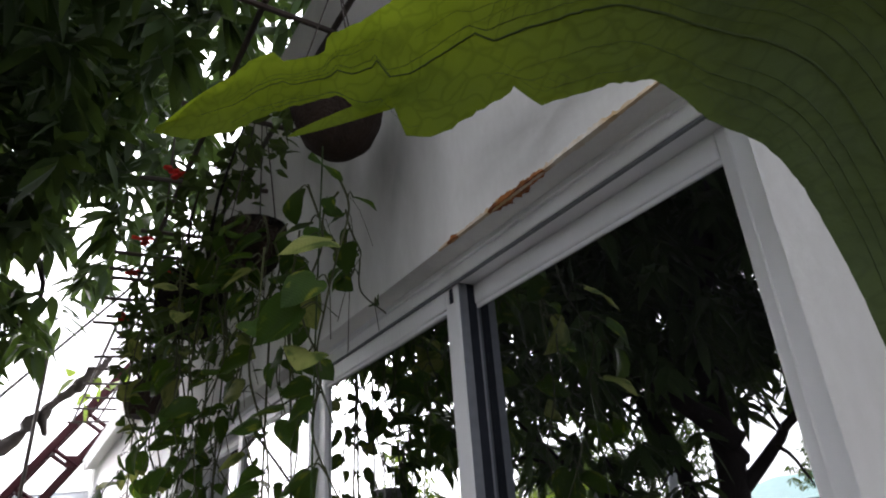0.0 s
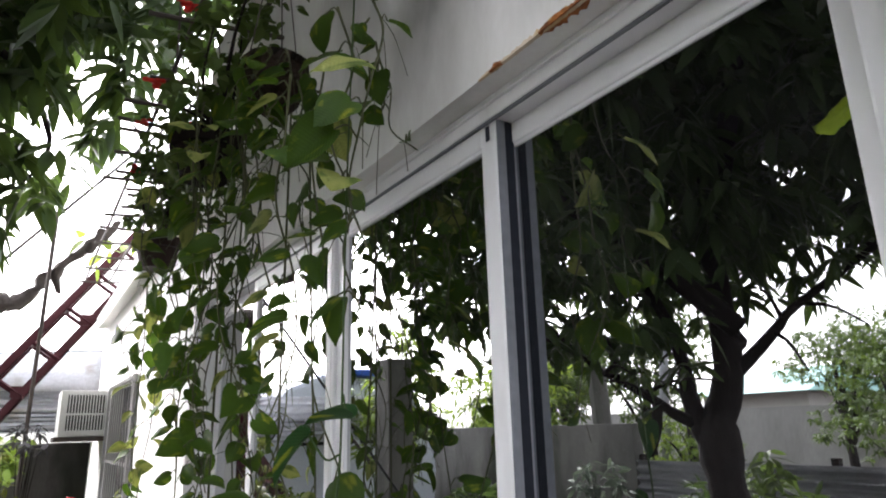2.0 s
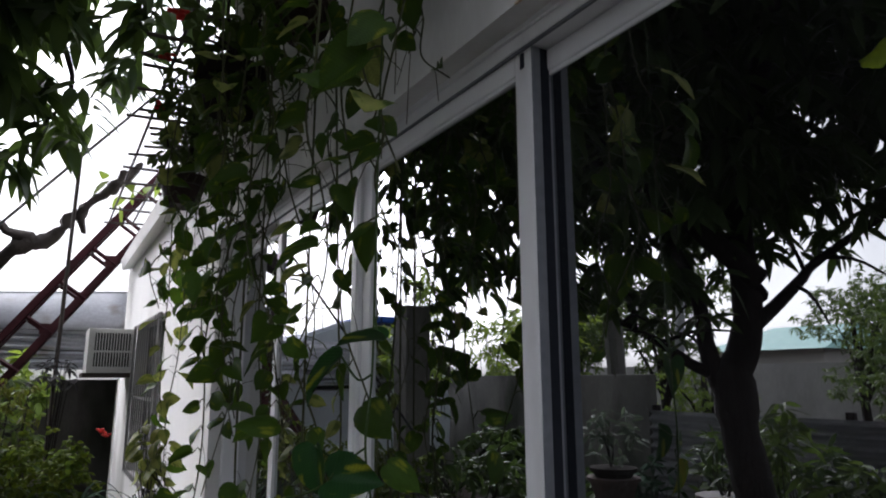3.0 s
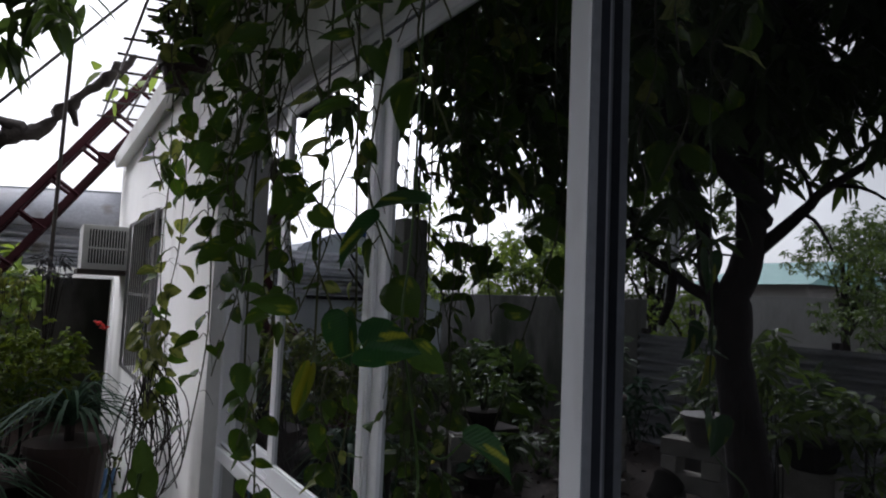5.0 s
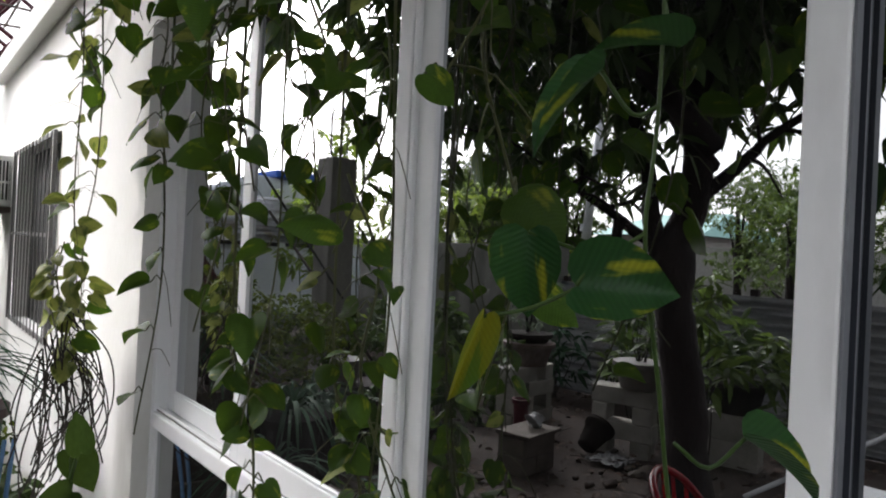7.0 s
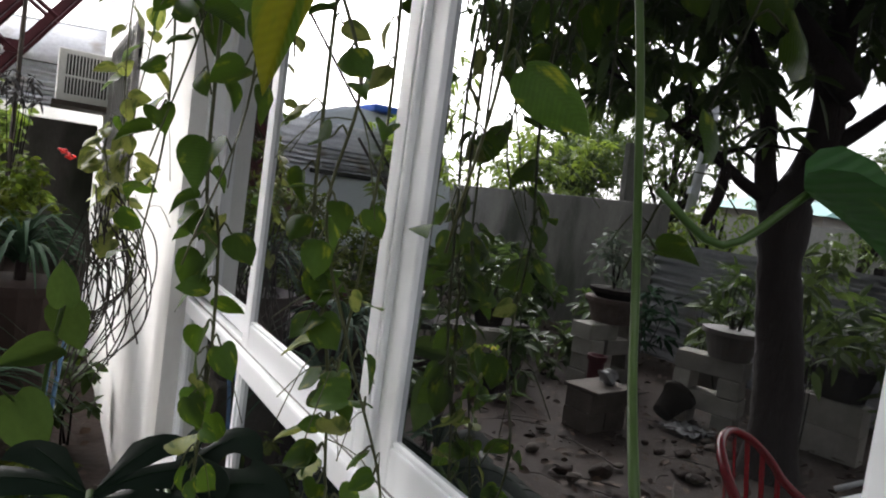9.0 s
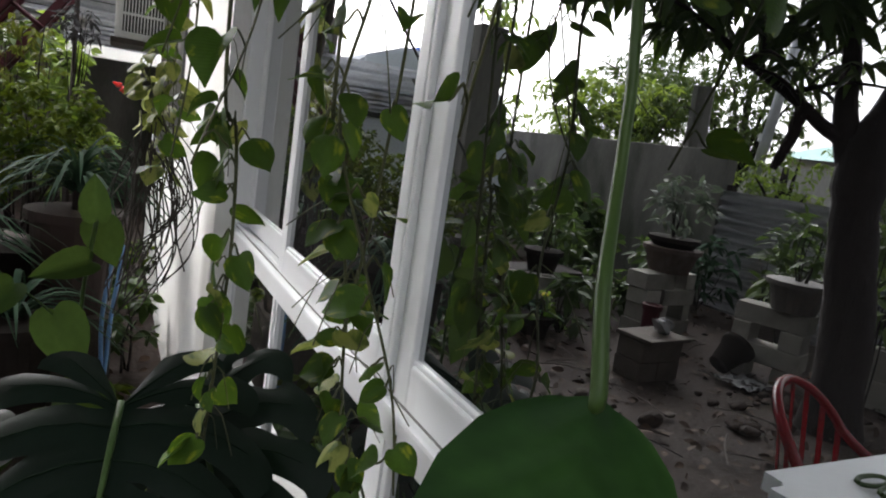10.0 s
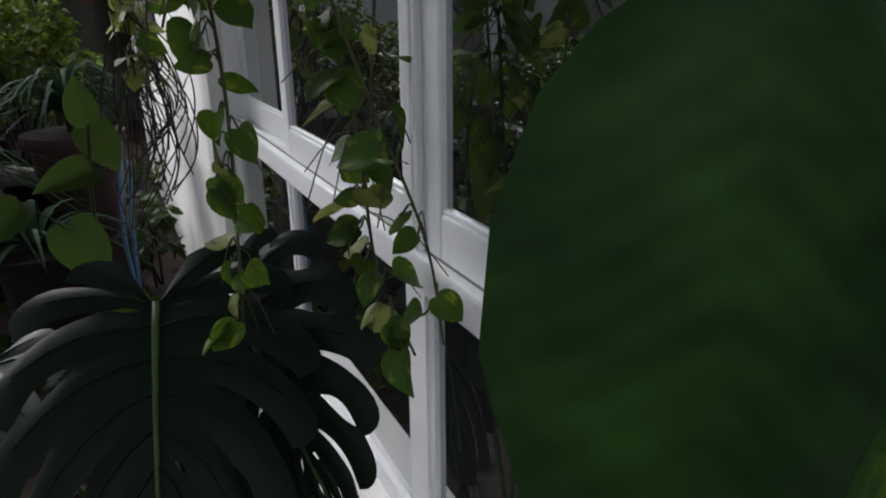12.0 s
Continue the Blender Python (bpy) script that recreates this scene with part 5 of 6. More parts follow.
for i, (x, y, z, n, ln, r) in enumerate(((-0.47, 3.74, 0.80, 85, 0.46, 0.17), (-0.86, 3.55, 0.66, 50, 0.5, 0.15), (-0.62, 3.25, 0.50, 34, 0.42, 0.13), (-1.1, 3.8, 0.58, 40, 0.55, 0.15))):
    strap_plant((x, y, z - 0.03), n, ln, 50 + i, lift=0.17 if i == 0 else 0.04)
    t = thing("round_pot", (x, y, z - 0.40), "dark brown round garden pot under strap leaves", "pot", "bed pots")
    part("pot", pot_mesh(r, r * 0.76, 0.40), DARKPOT if i else BROWNPOT, t)
    part("rim", add_lathe(bmesh.new(), [(r + 0.002, 0.365), (r + 0.014, 0.365), (r + 0.014, 0.402), (r + 0.002, 0.402)], 24), DARKPOT if i else BROWNPOT, t)
    part("soil", add_lathe(bmesh.new(), [(0.88 * r, 0.366), (0.01, 0.38)], 14), SOIL, t)
    whole("pot_stand", box((x - 0.15, y - 0.15, -0.02), (x + 0.15, y + 0.15, z - 0.40), 0.01), DIRTY, "dark stained cement stand under a garden pot", "stand", "pot stands")

# tangle of aerial roots by the wall
tang = thing("aerial_root_tangle", (-0.26, 3.02, 1.12), "tangle of thin dark hanging aerial roots", "roots")
rnd = random.Random(61)
for k in range(46):
    a = Vector((rnd.uniform(-0.06, 0.06), rnd.uniform(-0.08, 0.08), rnd.uniform(-0.05, 0.12)))
    e = a + Vector((rnd.uniform(-0.10, 0.06), rnd.uniform(-0.12, 0.12), rnd.uniform(-0.52, -0.22)))
    bow = rnd.uniform(-0.05, 0.13)
    b = a.lerp(e, 0.33) + Vector((bow * 0.8, rnd.uniform(-0.06, 0.06), 0))
    g = a.lerp(e, 0.68) + Vector((bow, rnd.uniform(-0.07, 0.07), 0))
    for q in (b, g, e):
        q.x = min(q.x, 0.15)
    part("root", add_tube(bmesh.new(), curve_points([a, b, g, e], 15), 0.0024, 5, cap=False), ROOT, tang)
pothos_vine((-0.26, 3.02, 1.45), (-0.24, 3.02, 1.05), 24, 0.11, 201, 0.92)
pothos_vine((-0.22, 2.96, 1.40), (-0.22, 2.98, 1.10), 12, 0.10, 202, 0.9)

# soft-leaved young plants by the wall's foot
BROAD = blade_mesh("leaf", [(u, w * 1.05) for u, w in HEART], ALOCASIA, fold=0.25, bend=0.15, notch=0.08, ripple=0.01, seed=3, cols=6)
bp = Vector((-0.41, 2.16, 0))
pl = thing("broad_leaf_plant", bp, "young climbing plant with a few soft broad green leaves", "plant")
part("stem", tube([Vector(p) - bp for p in curve_points([bp, (-0.42, 2.17, 0.4), (-0.403, 2.145, 0.85), (-0.397, 2.139, 0.946), (-0.385, 2.10, 1.05)], 24)], 0.004, 7), VINEBRIGHT, pl, smooth=True)
for st, b, t, w in (((-0.385, 2.10, 1.05), (-0.384, 2.078, 1.055), (-0.393, 2.085, 1.135), 0.62), ((-0.392, 2.12, 0.99), (-0.385, 2.165, 1.040), (-0.352, 2.115, 0.965), 0.72),
                    ((-0.397, 2.139, 0.946), (-0.390, 2.114, 0.972), (-0.475, 2.04, 0.966), 0.52), ((-0.403, 2.145, 0.85), (-0.445, 2.13, 0.875), (-0.402, 2.07, 0.775), 0.72),
                    ((-0.403, 2.145, 0.80), (-0.505, 2.10, 0.93), (-0.555, 2.04, 0.885), 0.7), ((-0.41, 2.15, 0.7), (-0.37, 2.10, 0.74), (-0.36, 2.05, 0.67), 0.75)):
    st, b, t = Vector(st) - bp, Vector(b) - bp, Vector(t) - bp
    part("stalk", tube(curve_points([st, (st + b) / 2 + Vector((0, 0, 0.012)), b], 8), 0.0022, 6), VINEBRIGHT, pl, smooth=True)
    put_leaf(pl, b, t, (-0.15, -0.85, 0.45), mesh=BROAD, width=w)
hose = thing("garden_hose", (0, 0, 0), "pale blue garden hose hanging by the wall", "hose")
for k in range(2):
    part("hose_length", tube(curve_points([(-0.30 - 0.03 * k, 3.5, 0.72), (-0.33 - 0.03 * k, 3.45, 0.45), (-0.36, 3.4, 0.12), (-0.5, 3.3, 0.02)], 16), 0.008, 7), BLUEHOSE, hose, smooth=True)
for i, (x, y) in enumerate(((-0.35, 3.2), (-0.5, 2.95), (-0.3, 2.9), (-0.32, 2.55), (-0.55, 2.65), (-0.72, 2.95), (-0.75, 3.3), (-0.32, 4.35), (-0.24, 4.05), (-0.22, 5.1), (-0.30, 4.75), (-0.42, 4.6), (-0.45, 5.3), (-0.20, 5.5), (-0.40, 4.05), (-0.55, 4.3))):
    shrub("low_bedding_plant", (x, y, 0), (((0, 0, 0.18 + 0.07 * (i > 6)), (0.14, 0.14, 0.16)),), 900, 6, 0.07, OVAL, CROTON if i % 3 == 0 else DUSKY, "low yellow-green bedding plant" if i % 3 == 0 else "low dusky green bedding plant", "plant", 80 + i, stems=3, group="bedding plants")
for i, (x, y, z, r) in enumerate(((-0.85, 7.4, 1.5, 0.32), (-0.95, 6.6, 1.4, 0.3), (-1.6, 6.9, 0.5, 0.4))):
    shrub("garden_shrub", (x, y, 0), (((0, 0, z), (r, r, 0.35)), ((0.2, -0.1, z * 0.6), (r * 0.7, r * 0.7, 0.4))), 130, 9, 0.13, LANCE if i else OVAL, SHRUB if i else LIGHTGREEN,
          "leafy green garden shrub beside the shed", "shrub", 90 + i, stems=6, group="garden shrubs")

FERN = mat("olive_fern_leaf", (0.060, 0.070, 0.016), (0.10, 0.105, 0.022), 0.6, scale=5, bump=0.05, island=True, spec=0.08, vary=0.4, trans=(0.2, 0.24, 0.03, 0.2))
GREYFROND = mat("dusky_purple_frond", (0.060, 0.056, 0.060), (0.036, 0.036, 0.036), 0.7, scale=5, bump=0.05, island=True, spec=0.08, vary=0.4, trans=(0.10, 0.10, 0.09, 0.15))
shrub("tall_fern", (-0.80, 4.9, 0), (((0.02, 0, 1.50), (0.14, 0.12, 0.10)), ((-0.06, -0.02, 1.38), (0.06, 0.08, 0.14)), ((0.10, 0.0, 1.40), (0.05, 0.07, 0.11))), 2600, 7, 0.05, LANCE, FERN, "tall olive fern drooping over the bed", "fern", 210, stems=8, hang_=0.8)
shrub("tall_shrub", (-0.60, 5.2, 0), (((0, 0, 1.64), (0.12, 0.12, 0.10)), ((0.09, 0.02, 1.58), (0.08, 0.08, 0.06))), 2200, 7, 0.06, LANCE, GREYFROND, "tall dusky grey-purple leafy shrub in the bed", "shrub", 211, stems=7, hang_=0.4)

# ==== mango tree ====
tree = thing("mango_tree", (-3.31, 2.80, 0), "mature mango tree with dark dense drooping leaves", "tree")
T = Vector((-3.31, 2.80, 0))
bm = bmesh.new()
trunk = curve_points([(0.02, 0.05, -0.05), (0.025, 0.065, 0.35), (0.03, 0.08, 0.64), (0.06, 0.135, 0.99), (0.09, 0.17, 1.36), (0.085, 0.155, 1.6), (0.05, 0.105, 1.76), (0.03, 0.07, 1.98), (0.03, 0.07, 2.27), (0.03, 0.075, 2.64), (0.28, -0.1, 3.2), (0.4, 0.0, 3.9)], 48)
add_tube(bm, trunk, [0.14 - 0.0015 * i + (0.05 * (1 - i / 5) ** 2 if i < 5 else 0) + (0.02 if 16 < i < 22 else 0) for i in range(48)], 14)
for v in bm.verts:
    v.co += 0.015 * Vector((noise.noise(v.co * 7), noise.noise(v.co * 7 + Vector((5, 0, 0))), 0.4 * noise.noise(v.co * 9)))
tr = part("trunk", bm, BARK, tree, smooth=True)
BOUGHS = (((0.02, 0.05, 1.90), (-0.06, -0.10, 2.054), (-0.12, -0.23, 2.194), (-0.19, -0.38, 2.346), (-0.6, -1.2, 2.9), (-1.0, -2.2, 3.3)), ((0.09, 0.17, 1.36), (0.14, 0.25, 1.57), (0.17, 0.30, 1.80), (0.185, 0.33, 2.10), (0.28, 0.5, 2.6), (0.6, 0.9, 3.2)), ((0.15, 0.27, 1.60), (0.30, 0.33, 1.67), (0.38, 0.40, 1.755), (0.535, 0.585, 1.91), (0.65, 0.72, 2.03), (1.0, 1.0, 2.5)),
         ((0.05, -0.05, 2.2), (0.6, 0.2, 2.7), (1.3, 0.5, 3.2), (2.1, 0.5, 3.6)), ((0.2, -0.1, 2.9), (0.8, -0.7, 3.3), (1.7, -1.5, 3.7), (2.3, -2.0, 3.9)),
         ((0.0, 0.0, 2.1), (-0.4, 0.7, 2.8), (-0.6, 1.5, 3.4), (-0.5, 2.3, 3.8)), ((0.25, -0.08, 3.0), (0.1, 0.6, 3.7), (0.9, 1.3, 3.9), (1.9, 1.6, 3.7)), ((0.3, 0, 3.2), (-0.5, -0.3, 4.0), (-1.1, -0.5, 4.5)))
for k, c in enumerate(BOUGHS):
    pts = curve_points(c, 18)
    r0 = (0.05, 0.085, 0.045, 0.08, 0.07, 0.07, 0.06, 0.06)[k]
    bm = tube(pts, [r0 * (1 - 0.75 * i / 17) for i in range(18)], 8)
    rnd = random.Random(300 + k)
    for i in range(6, 18, 2):
        d = Vector((rnd.uniform(-1, 1), rnd.uniform(-1, 1), rnd.uniform(-0.3, 0.8))).normalized() * rnd.uniform(0.3, 0.7)
        add_tube(bm, curve_points([pts[i], pts[i] + d * 0.5 + Vector((0, 0, 0.05)), pts[i] + d], 6), [0.018, 0.015, 0.012, 0.01, 0.008, 0.005], 5)
    part("limb", bm, BARK, tree, smooth=True)
part("broken_limb", tube(curve_points([(0.37, 0.39, 1.76), (0.385, 0.40, 1.66), (0.39, 0.41, 1.57), (0.43, 0.45, 1.40)], 10), [0.035, 0.04, 0.038, 0.036, 0.036, 0.034, 0.034, 0.032, 0.03, 0.02], 8), BARK, tree, "short broken limb hanging down", smooth=True)
# Unseen blobs above z 5 and over the camera are added for shade.
BLOBS = [((0.3, 0.1, 4.0), (2.0, 2.0, 1.5)), ((0.6, 0.7, 2.55), (0.9, 0.8, 0.5)), ((1.5, 0.4, 3.9), (1.4, 1.7, 1.1)), ((1.95, 0.7, 3.85), (0.7, 1.2, 0.75)),
         ((1.3, 1.2, 3.0), (0.9, 0.7, 0.6)), ((2.48, 0.75, 3.15), (0.26, 0.5, 0.36)), ((0.15, 0.25, 2.1), (0.3, 0.35, 0.22)), ((2.0, -1.2, 4.0), (1.3, 1.4, 0.9)), ((-0.4, -0.9, 3.6), (1.1, 1.1, 0.8)), ((-1.0, -2.0, 3.7), (1.2, 1.2, 0.8)),
         ((0.4, -1.6, 3.7), (1.3, 1.3, 0.9)), ((-0.4, 0.2, 2.85), (0.8, 0.9, 0.5)), ((-0.8, 1.4, 3.6), (1.2, 1.2, 0.9)), ((2.5, -0.3, 4.2), (0.7, 1.2, 0.7)), ((1.2, -0.4, 2.9), (0.8, 0.7, 0.45)),
         ((3.0, -0.3, 4.1), (0.9, 1.1, 0.5)), ((2.4, -1.9, 3.9), (1.1, 1.3, 0.6)),
         ((0.55, 0.45, 2.15), (0.55, 0.5, 0.35)), ((1.1, 1.0, 2.5), (0.6, 0.6, 0.4)), ((0.2, -0.6, 2.75), (0.7, 0.6, 0.35)), ((-0.9, -0.8, 3.0), (0.7, 0.7, 0.35)), ((0.5, 1.9, 3.2), (1.0, 0.8, 0.7)), ((0.9, 1.5, 2.75), (0.7, 0.6, 0.4)), ((0.3, 1.55, 2.6), (0.6, 0.5, 0.28)), ((0.3, 1.3, 2.25), (0.5, 0.45, 0.25)), ((-0.6, 4.0, 5.7), (1.6, 2.2, 0.45)), ((2.3, 1.6, 4.6), (0.8, 0.8, 0.5)), ((2.9, 1.0, 4.5), (0.6, 0.8, 0.4)), ((2.2, 0.4, 4.8), (1.2, 1.0, 0.4)), ((2.6, 1.3, 4.75), (0.8, 0.6, 0.35)), ((2.4, 0.8, 4.6), (0.7, 0.6, 0.3)), ((2.6, 1.3, 4.1), (0.42, 0.45, 0.32)), ((2.45, 1.35, 3.85), (0.36, 0.45, 0.3)), ((2.85, 1.0, 4.22), (0.24, 0.4, 0.28)), ((-1.8, 2.2, 5.4), (1.6, 2.2, 0.5)), ((-1.6, -1.5, 5.2), (1.5, 2.2, 0.5)), ((1.0, -2.6, 3.8), (1.3, 1.2, 0.8))]
LOW = (((2.62, 1.12, 2.98), (0.22, 0.35, 0.28)), ((2.45, 1.18, 2.76), (0.19, 0.3, 0.2)), ((2.85, 1.0, 3.25), (0.18, 0.35, 0.2)), ((2.98, 0.9, 3.5), (0.2, 0.4, 0.2)), ((3.05, 0.7, 3.75), (0.3, 0.5, 0.3)), ((2.45, 0.6, 3.5), (0.4, 0.5, 0.35)), ((2.35, 1.0, 3.15), (0.3, 0.4, 0.3)))
part("low_limb", tube(curve_points([(1.3, 0.5, 3.2), (1.9, 0.65, 3.5), (2.4, 0.85, 3.45), (2.65, 1.05, 3.1), (2.5, 1.15, 2.8)], 16), [0.035 - 0.0019 * i for i in range(16)], 6), BARK, tree, smooth=True)
crown("low_foliage", LOW, 95, 8, 0.19, LANCE, MANGO, tree, 401, hang=0.8, label="drooping sprays of long dark mango leaves", smooth_in=0.1)
crown("crown", [q for q in BLOBS if q[0][2] >= 3.45], 36, 11, 0.185, LANCE, MANGO, tree, 400, hang=0.75, label="dense dark green drooping mango foliage with unseen sprays added for shade", smooth_in=0.2)
crown("crown", [q for q in BLOBS if q[0][2] < 3.45], 24, 10, 0.185, LANCE, MANGO, tree, 402, hang=0.75, label="open lower mango foliage", smooth_in=0.2)

# ==== back boundary ====
fence = thing("corrugated_fence", (-5.3, -3.2, 0), "low fence of dark horizontal corrugated steel sheets", "fence", kind="structure")
p = part("sheet", corrugated(False, 8.8, 1.22, 0.10, 0.028, horizontal=True), ZINC, fence)
for y in (0.0, 2.2, 4.4, 6.6, 8.75):
    part("post", box((-0.09, y - 0.03, -0.05), (-0.03, y + 0.04, 1.28), 0.004), BARK, fence)
whole("boundary_wall", box((-5.45, 5.62, -0.1), (-5.30, 14.5, 1.62), 0.01), CONC, "weathered grey concrete boundary wall", "wall", kind="structure")
# added wall behind the camera, never in view, cuts sky light from there
whole("wall_light_block", box((-5.3, -2.75, 0), (WX - 0.003, -2.6, 2.5)), CONC, "plain weathered concrete wall added out of view to block light", "wall", kind="structure")
whole("far_wall", box((-14.2, -10, -0.1), (-14.0, 16, 1.9)), FARCONC, "pale concrete wall of a neighbouring lot", "wall", kind="structure")
cp = thing("concrete_post", (-2.41, 5.84, 0), "thick upright bare concrete post", "post")
part("shaft", box((-0.13, -0.13, -0.05), (0.13, 0.13, 2.27), 0.012), CONC, cp)
bm = bmesh.new()
for k in range(5):
    a = 1.2566 * k
    add_tube(bm, [(0.08 * math.cos(a), 0.08 * math.sin(a), 2.3), (0.085 * math.cos(a), 0.085 * math.sin(a), 2.32 + 0.35 + 0.1 * (k % 3))], 0.006, 5)
part("rebar", bm, IRON, cp)
sp = thing("short_concrete_post", (-5.6, 6.3, 0), "leaning old concrete post behind the wall", "post")
part("shaft", tube([(0, 0, -0.05), (0.12, 0, 2.3)], 0.12, 8), CONC, sp)
ep = thing("utility_pole", (-7.4, 7.0, 0), "pale galvanised utility pole leaning slightly", "pole")
part("shaft", tube([(0.1, 0, -0.05), (-0.15, -0.35, 5.5)], [0.075, 0.055], 10), ALU, ep, smooth=True)
part("clamp", tube([(0.02, -0.1, 1.9), (0.015, -0.11, 2.0)], 0.085, 10), ALU, ep)

stick = thing("leaning_stick", (0, 0, 0), "thin reddish wooden stick leaning over the pots", "stick")
part("shaft", tube([(-1.99, 6.3, 1.78), (-3.47, 6.3, 0.02)], 0.014, 6), DEADWOOD, stick)

# parked vehicle under a blue cover, beyond the post
van = thing("covered_vehicle", (-3.3, 9.6, 0), "pale parked van under a blue cover sheet", "vehicle")
bm = bmesh.new()
prof = [(-1.3, 0.55), (-1.34, 1.1), (-1.2, 1.85), (-0.85, 2.28), (0.4, 2.38), (0.95, 2.18), (1.3, 1.5), (1.42, 1.05), (1.42, 0.55)]
a = [bm.verts.new((x, -0.85, z)) for x, z in prof]
b = [bm.verts.new((x, 0.85, z)) for x, z in prof]
for i in range(len(prof) - 1):
    bm.faces.new((a[i], b[i], b[i + 1], a[i + 1]))
bm.faces.new(a)
bm.faces.new(b[::-1])
bm.faces.new((a[-1], b[-1], b[0], a[0]))
bmesh.ops.bevel(bm, geom=bm.edges[:], offset=0.05, segments=2, affect="EDGES")
part("body", bm, VANWHITE, van)
part("side_window", box((-1.0, -0.875, 1.45), (-0.1, -0.845, 1.85), 0.02), DARK, van)
part("side_window", box((0.0, -0.875, 1.45), (0.85, -0.845, 1.85), 0.02), DARK, van)
part("cover_sheet", box((-0.75, -0.9, 2.36), (0.1, 0.9, 2.46), 0.03), BLUETARP, van)
for x in (-0.85, 0.9):
    for y in (-0.86, 0.70):
        w = part("wheel", tube([(x, y, 0.33), (x, y + 0.16, 0.33)], 0.33, 20), CABLE, van)
        part("rim", tube([(x, y - 0.01, 0.33), (x, y + 0.17, 0.33)], 0.19, 16), ALU, w)
# distant houses and trees
house = thing("far_house", (-24, 14.5, 0), "distant house with a teal metal roof", "house")
part("wall", box((-3, -2, 0), (3, 2, 2.6)), HOUSEWALL, house)
bm = bmesh.new()
v = [bm.verts.new(p) for p in ((-3.6, -2.4, 2.5), (3.6, -2.4, 2.5), (3.6, 2.4, 2.5), (-3.6, 2.4, 2.5), (0, -1.6, 3.5), (0, 1.6, 3.5))]
for f in ((0, 1, 4), (1, 2, 5, 4), (2, 3, 5), (3, 0, 4, 5), (3, 2, 1, 0)):
    bm.faces.new([v[i] for i in f])
part("roof", bm, TEAL, house)
for y in (-1, 1):
    part("window", box((2.99, y - 0.4, 1.0), (3.05, y + 0.4, 1.9)), DARK, house)


def far_tree(loc, h, r, seed, material, label="leafy green tree behind the garden fence"):
    t = thing("background_tree", loc, label, "tree", "background trees")
    rnd = random.Random(seed)
    bm = tube(curve_points([(0, 0, -0.1), (0.05, 0.03, h * 0.4), (0.0, 0.1, h * 0.8)], 8), [0.11 - 0.01 * i for i in range(8)], 7)
    blobs = []
    for k in range(9):
        a = rnd.uniform(0, 6.28)
        c = (r * 0.62 * math.cos(a) * rnd.random(), r * 0.62 * math.sin(a) * rnd.random(), h * rnd.uniform(0.45, 0.98))
        blobs.append((c, (r * rnd.uniform(0.35, 0.55), r * rnd.uniform(0.35, 0.55), h * rnd.uniform(0.10, 0.18))))
        add_tube(bm, curve_points([(0.02, 0.02, h * 0.3), (c[0] * 0.5, c[1] * 0.5, c[2] * 0.8), c], 6), [0.04, 0.034, 0.028, 0.02, 0.014, 0.008], 5)
    part("trunk", bm, BARK, t, smooth=True)
    crown("crown", blobs, 115 / max(1, r), 9, 0.07 + 0.025 * r, LANCE, material, t, seed)


for i, (x, y, h, r, m) in enumerate(((-10.2, 5.0, 2.9, 1.7, SHRUB), (-11.5, 2.0, 3.4, 2.2, SHRUB), (-7.4, 6.4, 2.0, 0.9, LIGHTGREEN), (-7.4, 9.4, 3.1, 1.2, SHRUB), (-10.5, 12.5, 4.2, 2.2, SHRUB), (-8.6, 8.2, 3.8, 1.6, SHRUB),
                                     (-13.0, 7.2, 3.4, 1.8, SHRUB), (-12.5, 3.2, 2.3, 1.6, LIGHTGREEN))):
    far_tree((x, y, 0), h, r, 500 + i, m)

# ==== garden floor things ====
HB = bmesh.new()
add_box(HB, (-0.2, -0.075, 0), (0.2, -0.045, 0.19))
add_box(HB, (-0.2, 0.045, 0), (0.2, 0.075, 0.19))
for x in (-0.2, -0.075, 0.043, 0.17):
    add_box(HB, (x, -0.045, 0), (x + 0.03, 0.045, 0.19))
HBME = mesh_from("hollow_block", HB, BLOCK)


def block(x, y, z, turn=0, tip=0, roll=0):
    ob = tagged(new("hollow_block", HBME), "grey hollow concrete block in a plant stand", "block", "hollow blocks")
    ob.matrix_world = pose(x, y, z, tip, roll, turn)
    return ob


def stand(x, y, turn, layers, deep=0.19, tall=0.13, face=BLOCK):
    """Layers from the ground up; each layer lists blocks as (start, end) along the stand's face."""
    m = pose(x, y, 0, 0, 0, turn)
    for k, row in enumerate(layers):
        for i, (e0, e1) in enumerate(row):
            bm = box((e0, min(0, deep), 0.0), (e1, max(0, deep), tall - 0.004), 0.007)
            for v in bm.verts:
                v.co += 0.005 * Vector((noise.noise(v.co * 9 + Vector((k, i, x))), noise.noise(v.co * 9 + Vector((i, x, k))), 0))
            ob = whole("concrete_block", bm, face, "weathered grey concrete block piled in a plant stand", "block", "stand blocks")
            ob.matrix_world = m @ pose(0, 0.008 * ((k * 7 + i * 3) % 3 - 1), tall * k)


stand(-3.56, 3.80, -108, (((0.0, 0.13), (0.30, 0.44)), ((0.0, 0.46),), ((0.0, 0.12), (0.31, 0.45)), ((-0.01, 0.46),)), deep=-0.19)
stand(-3.42, 4.50, 173, (((0.0, 0.16), (0.20, 0.62)), ((0.02, 0.15), (0.22, 0.30), (0.50, 0.58)), ((0.0, 0.17), (0.21, 0.60)), ((-0.02, 0.34), (0.48, 0.60))), deep=-0.20)
stand(-2.62, 3.64, 176, (((0.0, 0.16), (0.17, 0.36)), ((0.0, 0.35),)), deep=-0.22, face=DIRTY)
